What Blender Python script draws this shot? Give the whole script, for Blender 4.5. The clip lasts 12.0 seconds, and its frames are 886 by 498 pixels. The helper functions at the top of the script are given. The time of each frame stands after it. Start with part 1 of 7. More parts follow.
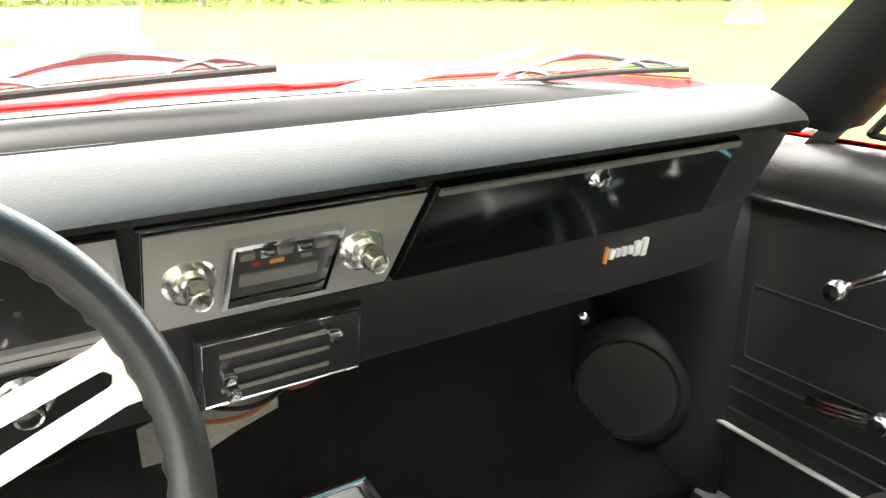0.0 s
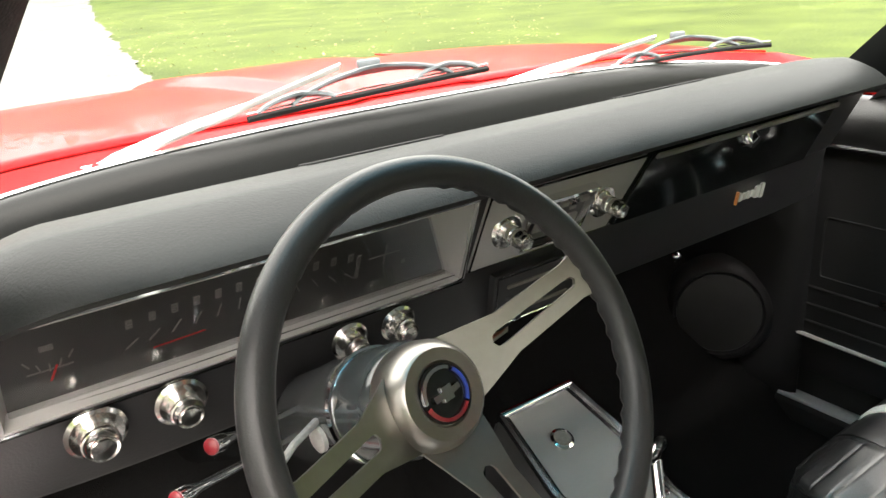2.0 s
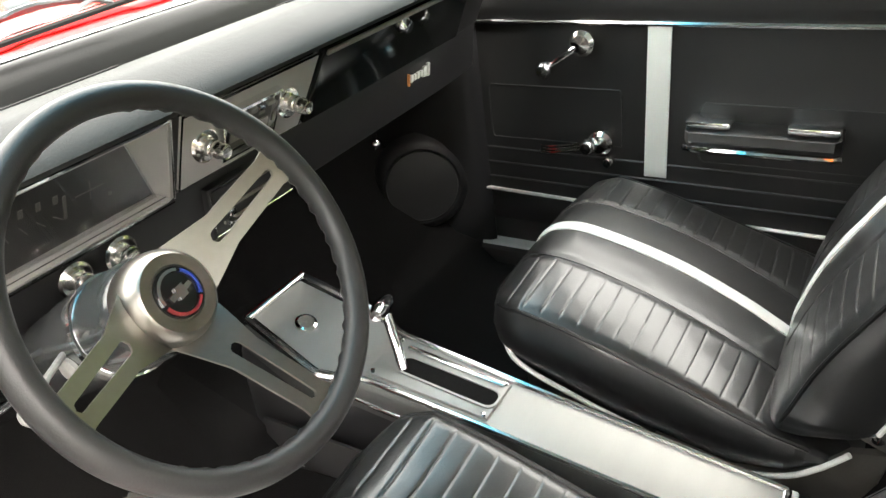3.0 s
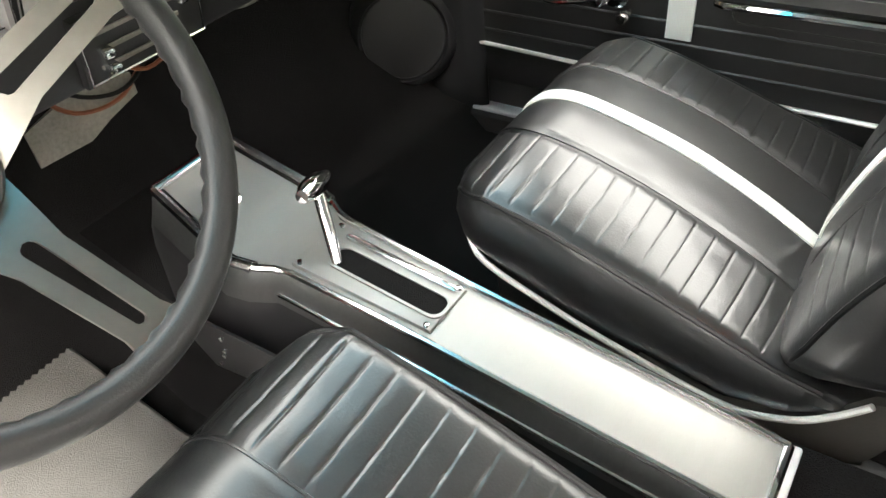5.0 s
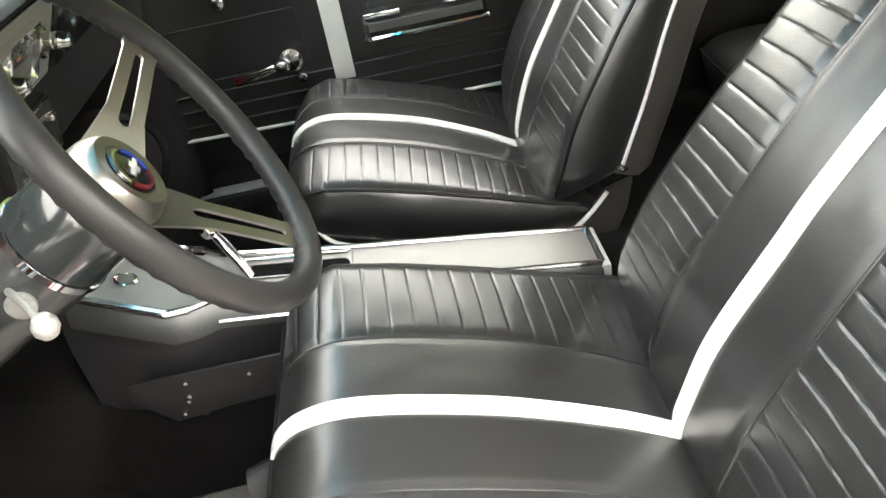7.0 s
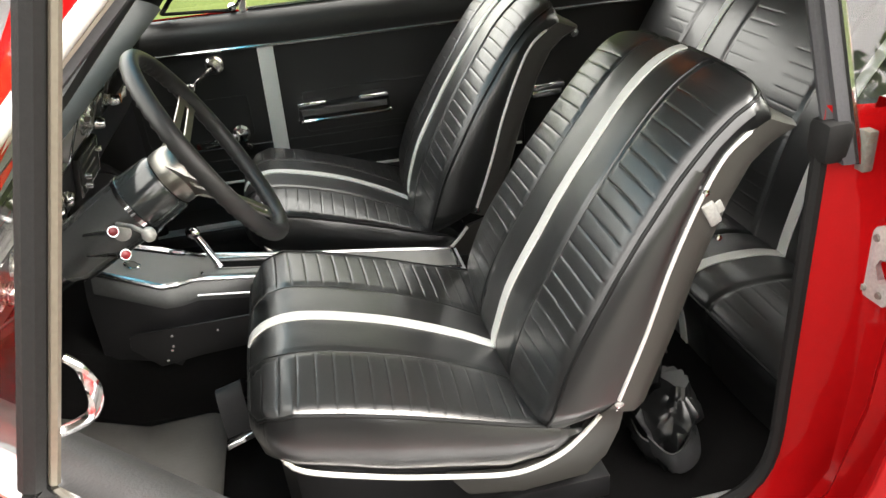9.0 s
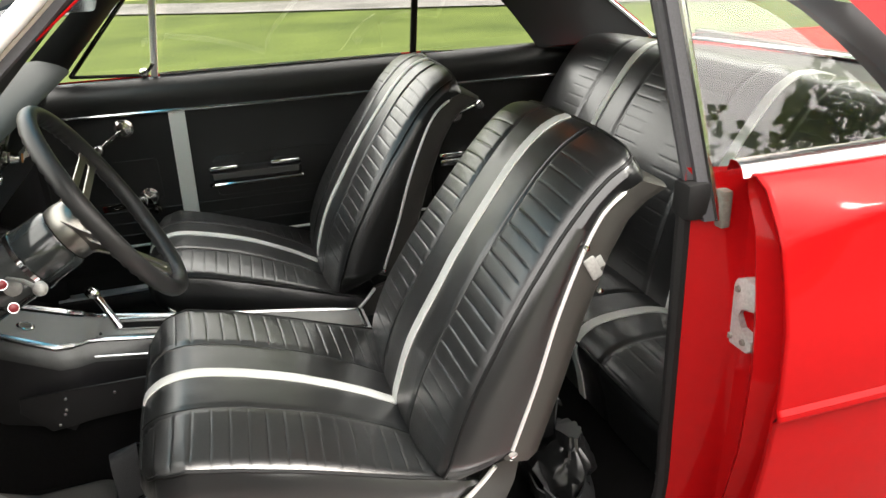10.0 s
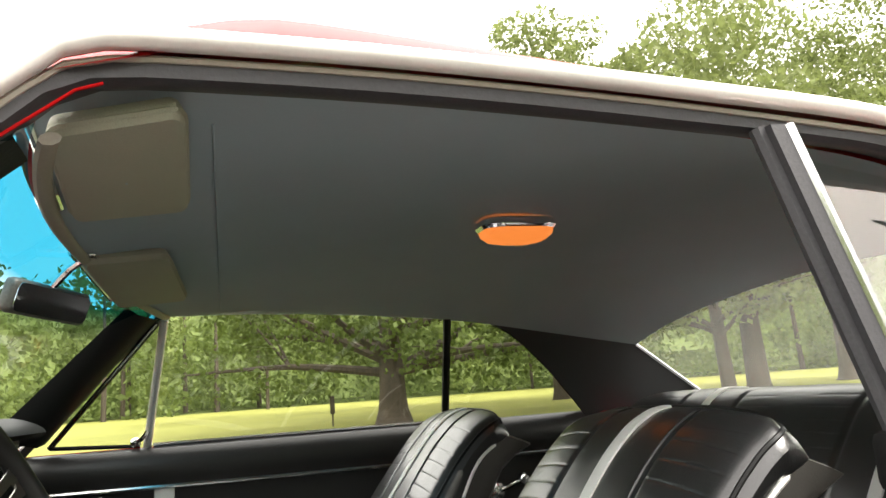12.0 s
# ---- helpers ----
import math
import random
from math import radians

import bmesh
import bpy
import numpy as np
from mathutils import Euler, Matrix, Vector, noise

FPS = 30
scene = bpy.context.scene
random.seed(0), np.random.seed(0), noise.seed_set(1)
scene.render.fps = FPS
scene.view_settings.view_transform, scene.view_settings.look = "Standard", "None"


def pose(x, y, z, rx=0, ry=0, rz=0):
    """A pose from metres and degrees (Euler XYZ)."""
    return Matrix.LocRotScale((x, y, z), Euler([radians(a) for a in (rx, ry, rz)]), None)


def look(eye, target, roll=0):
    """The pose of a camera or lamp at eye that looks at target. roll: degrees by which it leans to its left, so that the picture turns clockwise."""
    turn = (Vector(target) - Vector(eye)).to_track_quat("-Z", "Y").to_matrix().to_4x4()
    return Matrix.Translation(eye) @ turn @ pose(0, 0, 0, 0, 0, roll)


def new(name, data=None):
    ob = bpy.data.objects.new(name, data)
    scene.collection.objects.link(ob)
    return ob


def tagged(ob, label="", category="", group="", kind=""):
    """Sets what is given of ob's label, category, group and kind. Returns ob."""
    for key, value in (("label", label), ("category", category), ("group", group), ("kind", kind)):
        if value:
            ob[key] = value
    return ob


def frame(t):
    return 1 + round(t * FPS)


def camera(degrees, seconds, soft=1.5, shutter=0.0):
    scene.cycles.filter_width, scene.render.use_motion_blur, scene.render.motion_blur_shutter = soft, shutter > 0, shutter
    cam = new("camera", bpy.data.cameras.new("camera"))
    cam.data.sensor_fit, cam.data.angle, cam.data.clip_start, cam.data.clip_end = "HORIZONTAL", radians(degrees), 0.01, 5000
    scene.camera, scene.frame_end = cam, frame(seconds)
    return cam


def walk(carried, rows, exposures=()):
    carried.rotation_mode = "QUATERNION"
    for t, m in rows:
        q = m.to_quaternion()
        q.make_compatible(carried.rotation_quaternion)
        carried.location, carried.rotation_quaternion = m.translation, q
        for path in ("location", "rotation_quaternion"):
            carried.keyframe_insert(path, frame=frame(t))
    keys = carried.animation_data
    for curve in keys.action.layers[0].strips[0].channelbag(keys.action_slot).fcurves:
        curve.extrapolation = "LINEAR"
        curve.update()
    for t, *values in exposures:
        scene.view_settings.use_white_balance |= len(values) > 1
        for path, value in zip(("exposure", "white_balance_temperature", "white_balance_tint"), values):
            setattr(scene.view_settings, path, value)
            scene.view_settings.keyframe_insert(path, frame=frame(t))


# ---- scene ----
cam = camera(60.7, 12.0)
PATH = [
    (0, (-0.235, 0.069, 1.117), (0.773, 1.676, 0.482), -0.5),
    (0.5, (-0.308, 0.094, 1.147), (0.717, 1.679, 0.486), 0.7),
    (1, (-0.424, 0.103, 1.158), (0.494, 1.741, 0.468), 1.2),
    (1.5, (-0.514, 0.098, 1.169), (0.362, 1.752, 0.464), -0.7),
    (2, (-0.597, 0.042, 1.184), (0.463, 1.583, 0.474), -3.7),
    (2.5, (-0.638, -0.004, 1.199), (0.727, 1.194, 0.361), -5.6),
    (3, (-0.652, -0.046, 1.196), (0.790, 0.939, 0.221), -8.2),
    (3.5, (-0.567, -0.037, 1.146), (0.833, 0.879, 0.049), -8.6),
    (3.7, (-0.525, -0.012, 1.111), (0.830, 0.907, -0.039), -8.8),
    (5.3, (-0.452, -0.011, 1.088), (0.767, 0.937, -0.183), -6.7),
    (5.5, (-0.448, -0.012, 1.077), (0.891, 0.821, -0.155), -6.9),
    (6, (-0.545, 0.028, 1.123), (0.998, 0.461, -0.074), -8.2),
    (6.5, (-0.723, 0.127, 1.124), (0.912, 0.361, -0.004), -9.9),
    (7, (-0.888, 0.203, 1.135), (0.762, 0.226, 0.005), -12.4),
    (7.5, (-1.094, 0.226, 1.168), (0.578, 0.088, 0.079), -9.7),
    (7.7, (-1.163, 0.230, 1.190), (0.546, 0.043, 0.168), -8.1),
    (9.3, (-1.464, 0.257, 1.274), (0.293, -0.057, 0.371), -5.4),
    (9.5, (-1.483, 0.256, 1.283), (0.264, -0.124, 0.387), -4.9),
    (10, (-1.476, 0.229, 1.251), (0.299, -0.278, 0.481), -2.8),
    (10.5, (-1.378, 0.215, 1.148), (0.516, -0.261, 0.717), -2.3),
    (11, (-1.236, 0.223, 1.039), (0.724, -0.175, 0.988), -3.6),
    (11.5, (-1.201, 0.215, 1.005), (0.734, -0.225, 1.252), -3.7),
    (12, (-1.206, 0.209, 1.010), (0.678, -0.352, 1.377), -4.2),
]
EXPOSURES = [(0.0, 4.15), (0.5, 3.45), (1.0, 2.9), (2.0, 2.82), (3.0, 3.5), (3.7, 3.9), (5.3, 3.9), (6.5, 3.75), (7.5, 3.1), (9.3, 2.33), (10.5, 2.1), (11.0, 2.3), (11.5, 2.25), (12.0, 1.78)]
walk(cam, [(t, look(eye, target, roll)) for t, eye, target, roll in PATH], EXPOSURES)

# ---------------------------------------------------------------- light
world = bpy.data.worlds.new("sky")
scene.world = world
world.use_nodes = True
wn = world.node_tree.nodes
wl = world.node_tree.links
sky = wn.new("ShaderNodeTexSky")
sky.sky_type = "NISHITA"
sky.sun_disc = False
sky.sun_elevation = radians(52)
sky.sun_rotation = radians(200)
sky.dust_density = 6.0
sky.air_density = 1.0
sky.ozone_density = 0.6
cloud = wn.new("ShaderNodeMixRGB")
cloud.inputs[0].default_value = 0.75
cloud.inputs[2].default_value = (10.2, 9.5, 8.7, 1)
wl.new(sky.outputs[0], cloud.inputs[1])
wl.new(cloud.outputs[0], wn["Background"].inputs[0])
wn["Background"].inputs[1].default_value = 0.14
sun = new("sun", bpy.data.lights.new("sun", "SUN"))
sun.data.energy = 1.2
sun.data.angle = radians(14)
sun.data.color = (1.0, 0.96, 0.9)
sun.matrix_world = look((-6, -8, 16), (0, 0, 0))

# ---------------------------------------------------------------- materials
def nodes_of(name):
    m = bpy.data.materials.new(name)
    m.use_nodes = True
    return m, m.node_tree.nodes, m.node_tree.links, m.node_tree.nodes["Principled BSDF"]


def surface(name, color, rough=0.5, metal=0.0, vary=0.12, scale=3.0, fine=300.0, bump=0.0, coat=0.0, spec=0.5, rough_vary=0.1, stretch=(1, 1, 1), dirt=None, thin=0.0, coat_rough=0.06):
    """A surface with a broad and a fine variation of colour and gloss, and a fine relief."""
    m, n, l, b = nodes_of(name)
    b.inputs["Metallic"].default_value = metal
    b.inputs["Coat Weight"].default_value = coat
    b.inputs["Coat Roughness"].default_value = coat_rough
    b.inputs["Specular IOR Level"].default_value = spec
    tc = n.new("ShaderNodeTexCoord")
    mp = n.new("ShaderNodeMapping")
    mp.inputs["Scale"].default_value = stretch
    l.new(tc.outputs["Object"], mp.inputs["Vector"])
    big = n.new("ShaderNodeTexNoise")
    big.inputs["Scale"].default_value = scale
    big.inputs["Detail"].default_value = 4
    l.new(mp.outputs[0], big.inputs["Vector"])
    small = n.new("ShaderNodeTexNoise")
    small.inputs["Scale"].default_value = fine
    small.inputs["Detail"].default_value = 3
    l.new(mp.outputs[0], small.inputs["Vector"])
    add = n.new("ShaderNodeMath")
    add.operation = "ADD"
    l.new(big.outputs["Fac"], add.inputs[0])
    l.new(small.outputs["Fac"], add.inputs[1])
    rng = n.new("ShaderNodeMapRange")
    rng.inputs["From Min"].default_value = 0.6
    rng.inputs["From Max"].default_value = 1.4
    l.new(add.outputs[0], rng.inputs["Value"])
    ramp = n.new("ShaderNodeMixRGB")
    ramp.inputs[1].default_value = (*[c * (1 - vary) for c in color], 1)
    ramp.inputs[2].default_value = (*(dirt or [min(1, c * (1 + vary)) for c in color]), 1)
    l.new(rng.outputs[0], ramp.inputs[0])
    l.new(ramp.outputs[0], b.inputs["Base Color"])
    rr = n.new("ShaderNodeMapRange")
    rr.inputs["To Min"].default_value = max(0.02, rough * (1 - rough_vary))
    rr.inputs["To Max"].default_value = min(1, rough * (1 + rough_vary))
    l.new(big.outputs["Fac"], rr.inputs["Value"])
    l.new(rr.outputs[0], b.inputs["Roughness"])
    if bump:
        bp = n.new("ShaderNodeBump")
        bp.inputs["Strength"].default_value = bump
        bp.inputs["Distance"].default_value = 0.002
        l.new(small.outputs["Fac"], bp.inputs["Height"])
        l.new(bp.outputs[0], b.inputs["Normal"])
    if thin:
        tl = n.new("ShaderNodeBsdfTranslucent")
        l.new(ramp.outputs[0], tl.inputs["Color"])
        mx = n.new("ShaderNodeMixShader")
        mx.inputs[0].default_value = thin
        l.new(b.outputs[0], mx.inputs[1])
        l.new(tl.outputs[0], mx.inputs[2])
        l.new(mx.outputs[0], n["Material Output"].inputs[0])
    return m


def glass_material(name, tint=(0.93, 0.96, 0.94), band=None, haze=0.0, face_on=0.06, graze=0.85):
    """A thin pane: clear, with the gloss of glass; band: a tint that sets in between two heights; haze: a film of dust that scatters light."""
    m, n, l, b = nodes_of(name)
    n.remove(b)
    tr = n.new("ShaderNodeBsdfTransparent")
    tr.inputs[0].default_value = (*tint, 1)
    gl = n.new("ShaderNodeBsdfGlossy")
    gl.inputs["Roughness"].default_value = 0.015
    lw = n.new("ShaderNodeLayerWeight")
    lw.inputs[0].default_value = 0.5
    pw = n.new("ShaderNodeMath")
    pw.operation = "POWER"
    pw.inputs[1].default_value = 5.0
    l.new(lw.outputs["Facing"], pw.inputs[0])
    fr = n.new("ShaderNodeMath")
    fr.operation = "MULTIPLY_ADD"
    fr.inputs[1].default_value = graze
    fr.inputs[2].default_value = face_on
    l.new(pw.outputs[0], fr.inputs[0])
    mx = n.new("ShaderNodeMixShader")
    l.new(fr.outputs[0], mx.inputs[0])
    l.new(tr.outputs[0], mx.inputs[1])
    l.new(gl.outputs[0], mx.inputs[2])
    last = mx
    if haze:
        tl = n.new("ShaderNodeBsdfTranslucent")
        tl.inputs[0].default_value = (0.8, 0.82, 0.78, 1)
        dust = n.new("ShaderNodeTexNoise")
        dust.inputs["Scale"].default_value = 6.0
        film = n.new("ShaderNodeMapRange")
        film.inputs["To Min"].default_value, film.inputs["To Max"].default_value = haze * 0.5, haze * 1.5
        l.new(dust.outputs["Fac"], film.inputs["Value"])
        last = n.new("ShaderNodeMixShader")
        l.new(film.outputs[0], last.inputs[0])
        l.new(mx.outputs[0], last.inputs[1])
        l.new(tl.outputs[0], last.inputs[2])
    l.new(last.outputs[0], n["Material Output"].inputs[0])
    if band:
        tc = n.new("ShaderNodeTexCoord")
        sp = n.new("ShaderNodeSeparateXYZ")
        rg = n.new("ShaderNodeMapRange")
        rg.inputs["From Min"].default_value, rg.inputs["From Max"].default_value = band[0], band[1]
        mc = n.new("ShaderNodeMixRGB")
        mc.inputs[1].default_value = (*tint, 1)
        mc.inputs[2].default_value = (*band[2], 1)
        l.new(tc.outputs["Object"], sp.inputs[0])
        l.new(sp.outputs["Z"], rg.inputs["Value"])
        l.new(rg.outputs[0], mc.inputs[0])
        l.new(mc.outputs[0], tr.inputs[0])
    return m


VINYL = surface("black_vinyl", (0.0085, 0.0092, 0.0094), 0.38, vary=0.18, scale=5, fine=420, bump=0.18, spec=0.65, coat=0.9, coat_rough=0.25)
PADVINYL = surface("dash_vinyl", (0.014, 0.0155, 0.0155), 0.55, vary=0.12, scale=4, fine=500, bump=0.25, spec=0.22)
ROLLVINYL = surface("roll_vinyl", (0.008, 0.0085, 0.0085), 0.38, vary=0.15, scale=4, fine=500, bump=0.15, spec=0.2)
KICKVINYL = surface("kick_vinyl", (0.013, 0.013, 0.014), 0.45, vary=0.2, scale=4, fine=420, bump=0.2, spec=0.3)
# lighter copy of the black carpet: footwell brightness put into the firewall's colour
LITCARPET = surface("lightened_carpet", (0.020, 0.020, 0.021), 0.95, vary=0.45, scale=6, fine=700, bump=1.0, spec=0.15)
DOORVINYL = surface("door_vinyl", (0.017, 0.017, 0.017), 0.42, vary=0.2, scale=4, fine=420, bump=0.2, spec=0.45)
WHITEVINYL = surface("white_vinyl", (0.72, 0.73, 0.70), 0.42, vary=0.05, fine=420, bump=0.12)
CARPET = surface("black_carpet", (0.008, 0.0078, 0.0078), 0.95, vary=0.45, scale=6, fine=700, bump=1.0, spec=0.1)
MAT = surface("grey_mat", (0.105, 0.102, 0.095), 0.8, vary=0.25, scale=9, fine=600, bump=0.8, spec=0.2)
CHROME = surface("chrome", (0.82, 0.83, 0.84), 0.07, 1.0, vary=0.03, rough_vary=0.4)
STAINLESS = surface("stainless_trim", (0.70, 0.71, 0.71), 0.18, 1.0, vary=0.05, scale=8)
BRUSHED = surface("brushed_aluminium", (0.31, 0.305, 0.29), 0.47, 0.6, vary=0.06, scale=4, fine=200, stretch=(1, 12, 1), bump=0.05)
SATIN = surface("satin_spoke", (0.31, 0.297, 0.272), 0.34, 1.0, vary=0.06, scale=6, fine=160, bump=0.04)
SILVERPAINT = surface("silver_dash_paint", (0.36, 0.35, 0.34), 0.42, 0.0, vary=0.05, fine=900, bump=0.06)
SKIRT = surface("skirt_metal", (0.115, 0.118, 0.116), 0.34, 0.85, vary=0.08, scale=5, fine=200, bump=0.05)
COLUMNGREY = surface("column_grey", (0.085, 0.09, 0.09), 0.22, 0.35, vary=0.1, coat=0.8)
BLACKPAINT = surface("satin_black_paint", (0.018, 0.018, 0.019), 0.38, vary=0.15, fine=500, bump=0.1)
GLOSSBLACK = surface("gloss_black_paint", (0.006, 0.007, 0.007), 0.14, vary=0.15, coat=0.4)
COLUMNPAINT = surface("column_paint", (0.03, 0.035, 0.036), 0.2, vary=0.1, coat=0.8)
RUBBER = surface("black_rubber", (0.009, 0.009, 0.009), 0.7, vary=0.2, fine=300, bump=0.2, spec=0.2)
GREYRUBBER = surface("grey_weatherstrip", (0.05, 0.05, 0.055), 0.6, vary=0.2, fine=300, bump=0.2)
WHEELRIM = surface("wheel_rim_plastic", (0.026, 0.026, 0.026), 0.36, vary=0.12, fine=600, bump=0.12, spec=0.36)
RED = surface("red_paint", (0.32, 0.004, 0.005), 0.34, vary=0.05, scale=2, coat=0.20, coat_rough=0.03, fine=60, spec=0.02)
HEADLINER = surface("headliner_cloth", (0.385, 0.49, 0.53), 0.85, vary=0.1, scale=3, fine=900, bump=0.4, spec=0.2)
VISORMAT = surface("visor_vinyl", (0.37, 0.39, 0.30), 0.55, vary=0.15, scale=6, fine=700, bump=0.4)
SILLALU = surface("sill_aluminium", (0.62, 0.63, 0.64), 0.42, 0.25, vary=0.08, scale=10, fine=150, bump=0.1)
DIALBLACK = surface("dial_black", (0.045, 0.044, 0.043), 0.4, vary=0.1)
DIALWHITE = surface("dial_marking", (0.20, 0.195, 0.18), 0.6, vary=0.1)
NEEDLE = surface("red_needle", (0.5, 0.015, 0.015), 0.5)
REDLENS = surface("red_button", (0.15, 0.005, 0.010), 0.4, coat=0.1)
BLUEPAINT = surface("blue_enamel", (0.03, 0.06, 0.35), 0.3)
ORANGE = surface("amber_enamel", (0.7, 0.3, 0.1), 0.4)
CAST = surface("cast_zinc", (0.40, 0.40, 0.38), 0.45, 0.25, vary=0.25, scale=30, fine=200, bump=0.3)
BARESTEEL = surface("bare_bracket", (0.20, 0.19, 0.165), 0.5, 0.4, vary=0.3, scale=18, fine=200, bump=0.2)
WIRE = surface("wire_insulation", (0.16, 0.05, 0.02), 0.5)
SAIL = surface("sail_vinyl", (0.055, 0.058, 0.062), 0.6, vary=0.12, scale=4, fine=600, bump=0.25, spec=0.3)
BELT = surface("belt_webbing", (0.030, 0.031, 0.032), 0.5, vary=0.2, fine=500, bump=0.5)
DRIPRAIL = surface("drip_rail_metal", (0.86, 0.85, 0.82), 0.42, 0.5, vary=0.05)
SHIELD = surface("shield_plastic", (0.042, 0.040, 0.036), 0.38, vary=0.15, fine=500, bump=0.1)
TANPOST = surface("tan_post", (0.13, 0.115, 0.09), 0.4, 0.3, vary=0.15)
BEAD = surface("tan_bead", (0.36, 0.33, 0.28), 0.5, 0.2, vary=0.1)
KNOBCHROME = surface("bright_knob", (0.84, 0.82, 0.78), 0.18, 1.0, vary=0.05, rough_vary=0.4)
GLASS = glass_material("side_glass", face_on=0.09)
REARGLASS = glass_material("dusty_rear_glass", haze=0.055)
SCREEN = glass_material("windscreen_glass", (0.94, 0.97, 0.95), (1.165, 1.215, (0.02, 0.20, 0.30)), face_on=0.014, graze=0.4)
LENS = glass_material("lens_glass", (0.9, 0.9, 0.9), face_on=0.045)
GRASS = surface("mown_grass", (0.034, 0.058, 0.010), 0.9, vary=0.45, scale=0.7, fine=30, bump=0.8, spec=0.12, dirt=(0.098, 0.124, 0.030))
GRAVEL = surface("white_gravel", (0.135, 0.13, 0.122), 0.9, vary=0.75, scale=0.9, fine=22, bump=0.8, spec=0.2)
FIELD = surface("pale_meadow", (0.27, 0.275, 0.075), 0.9, vary=0.25, scale=0.25, fine=12, spec=0.1)
FALLEN = surface("fallen_leaf", (0.24, 0.22, 0.09), 0.7, vary=0.3, scale=1.5, fine=9)
BARK = surface("oak_bark", (0.085, 0.068, 0.05), 0.9, vary=0.35, scale=6, fine=30, bump=0.9, stretch=(1, 1, 0.25))
LEAF = surface("oak_leaves", (0.115, 0.155, 0.035), 0.6, vary=0.5, scale=1.2, fine=6, spec=0.3, thin=0.4)
LEAFPALE = surface("pale_leaves", (0.19, 0.23, 0.075), 0.6, vary=0.45, scale=0.8, fine=5, spec=0.3, thin=0.45)
SHRUB = surface("wood_edge_leaves", (0.18, 0.23, 0.075), 0.7, vary=0.55, scale=0.35, fine=3, spec=0.2, thin=0.4)

lampm, ln, ll, lb = nodes_of("amber_lamp_lens")
lb.inputs["Base Color"].default_value = (0.6, 0.18, 0.03, 1)
lb.inputs["Emission Color"].default_value = (1.0, 0.27, 0.05, 1)
lb.inputs["Emission Strength"].default_value = 0.26
AMBER = lampm

# ---------------------------------------------------------------- building helpers
def smooth_mesh(bm, name, mat, flat=False):
    bmesh.ops.recalc_face_normals(bm, faces=bm.faces)
    me = bpy.data.meshes.new(name)
    bm.to_mesh(me)
    bm.free()
    me.materials.append(mat)
    if not flat:
        me.shade_smooth()
        me.set_sharp_from_angle(angle=radians(38))
    return me


def part(name, bm, mat, parent=None, label="", flat=False):
    ob = new(name, smooth_mesh(bm, name, mat, flat))
    if parent is not None:
        base = parent
        inv = Matrix.Identity(4)
        while base is not None:
            inv = inv @ base.matrix_basis.inverted() if base.parent is None else inv
            base = base.parent
        ob.parent = parent
        ob.matrix_parent_inverse = inv if parent.parent is None else Matrix.Identity(4)
    if label:
        ob["label"] = label
    return ob


def thing(name, at, label, category, group="", kind=""):
    ob = new(name)
    ob.empty_display_size = 0.05
    ob.matrix_basis = Matrix.Translation(at)
    return tagged(ob, label, category, group, kind)


def structure(name, bm, mat, label, category="structure", flat=False):
    return tagged(part(name, bm, mat, None, "", flat), label, category, kind="structure")


def grid(bm, rows, close=False):
    """A skin over rows of points."""
    vs = [[bm.verts.new(p) for p in r] for r in rows]
    for a, b in zip(vs, vs[1:]):
        k = len(a)
        for i in range(k if close else k - 1):
            j = (i + 1) % k
            bm.faces.new((a[i], a[j], b[j], b[i]))
    return vs


def spline(pts, n):
    """n points evenly along a smooth curve through pts."""
    p = [Vector(q) for q in pts]
    out = []
    for i in range(len(p) - 1):
        a, b, c, d = p[max(i - 1, 0)], p[i], p[i + 1], p[min(i + 2, len(p) - 1)]
        for k in range(12):
            t = k / 12
            out.append(0.5 * ((2 * b) + (c - a) * t + (2 * a - 5 * b + 4 * c - d) * t * t + (3 * b - a - 3 * c + d) * t ** 3))
    out.append(p[-1])
    acc = [0.0]
    for a, b in zip(out, out[1:]):
        acc.append(acc[-1] + (b - a).length)
    res, j = [], 0
    for k in range(n):
        s = acc[-1] * k / (n - 1)
        while j < len(out) - 2 and acc[j + 1] < s:
            j += 1
        f = (s - acc[j]) / max(1e-9, acc[j + 1] - acc[j])
        res.append(out[j].lerp(out[j + 1], min(1, max(0, f))))
    return res


def line(pts, n):
    """n points along straight pieces."""
    p = [Vector(q) for q in pts]
    acc = [0.0]
    for a, b in zip(p, p[1:]):
        acc.append(acc[-1] + (b - a).length)
    res, j = [], 0
    for k in range(n):
        s = acc[-1] * k / (n - 1)
        while j < len(p) - 2 and acc[j + 1] < s:
            j += 1
        f = (s - acc[j]) / max(1e-9, acc[j + 1] - acc[j])
        res.append(p[j].lerp(p[j + 1], min(1, max(0, f))))
    return res


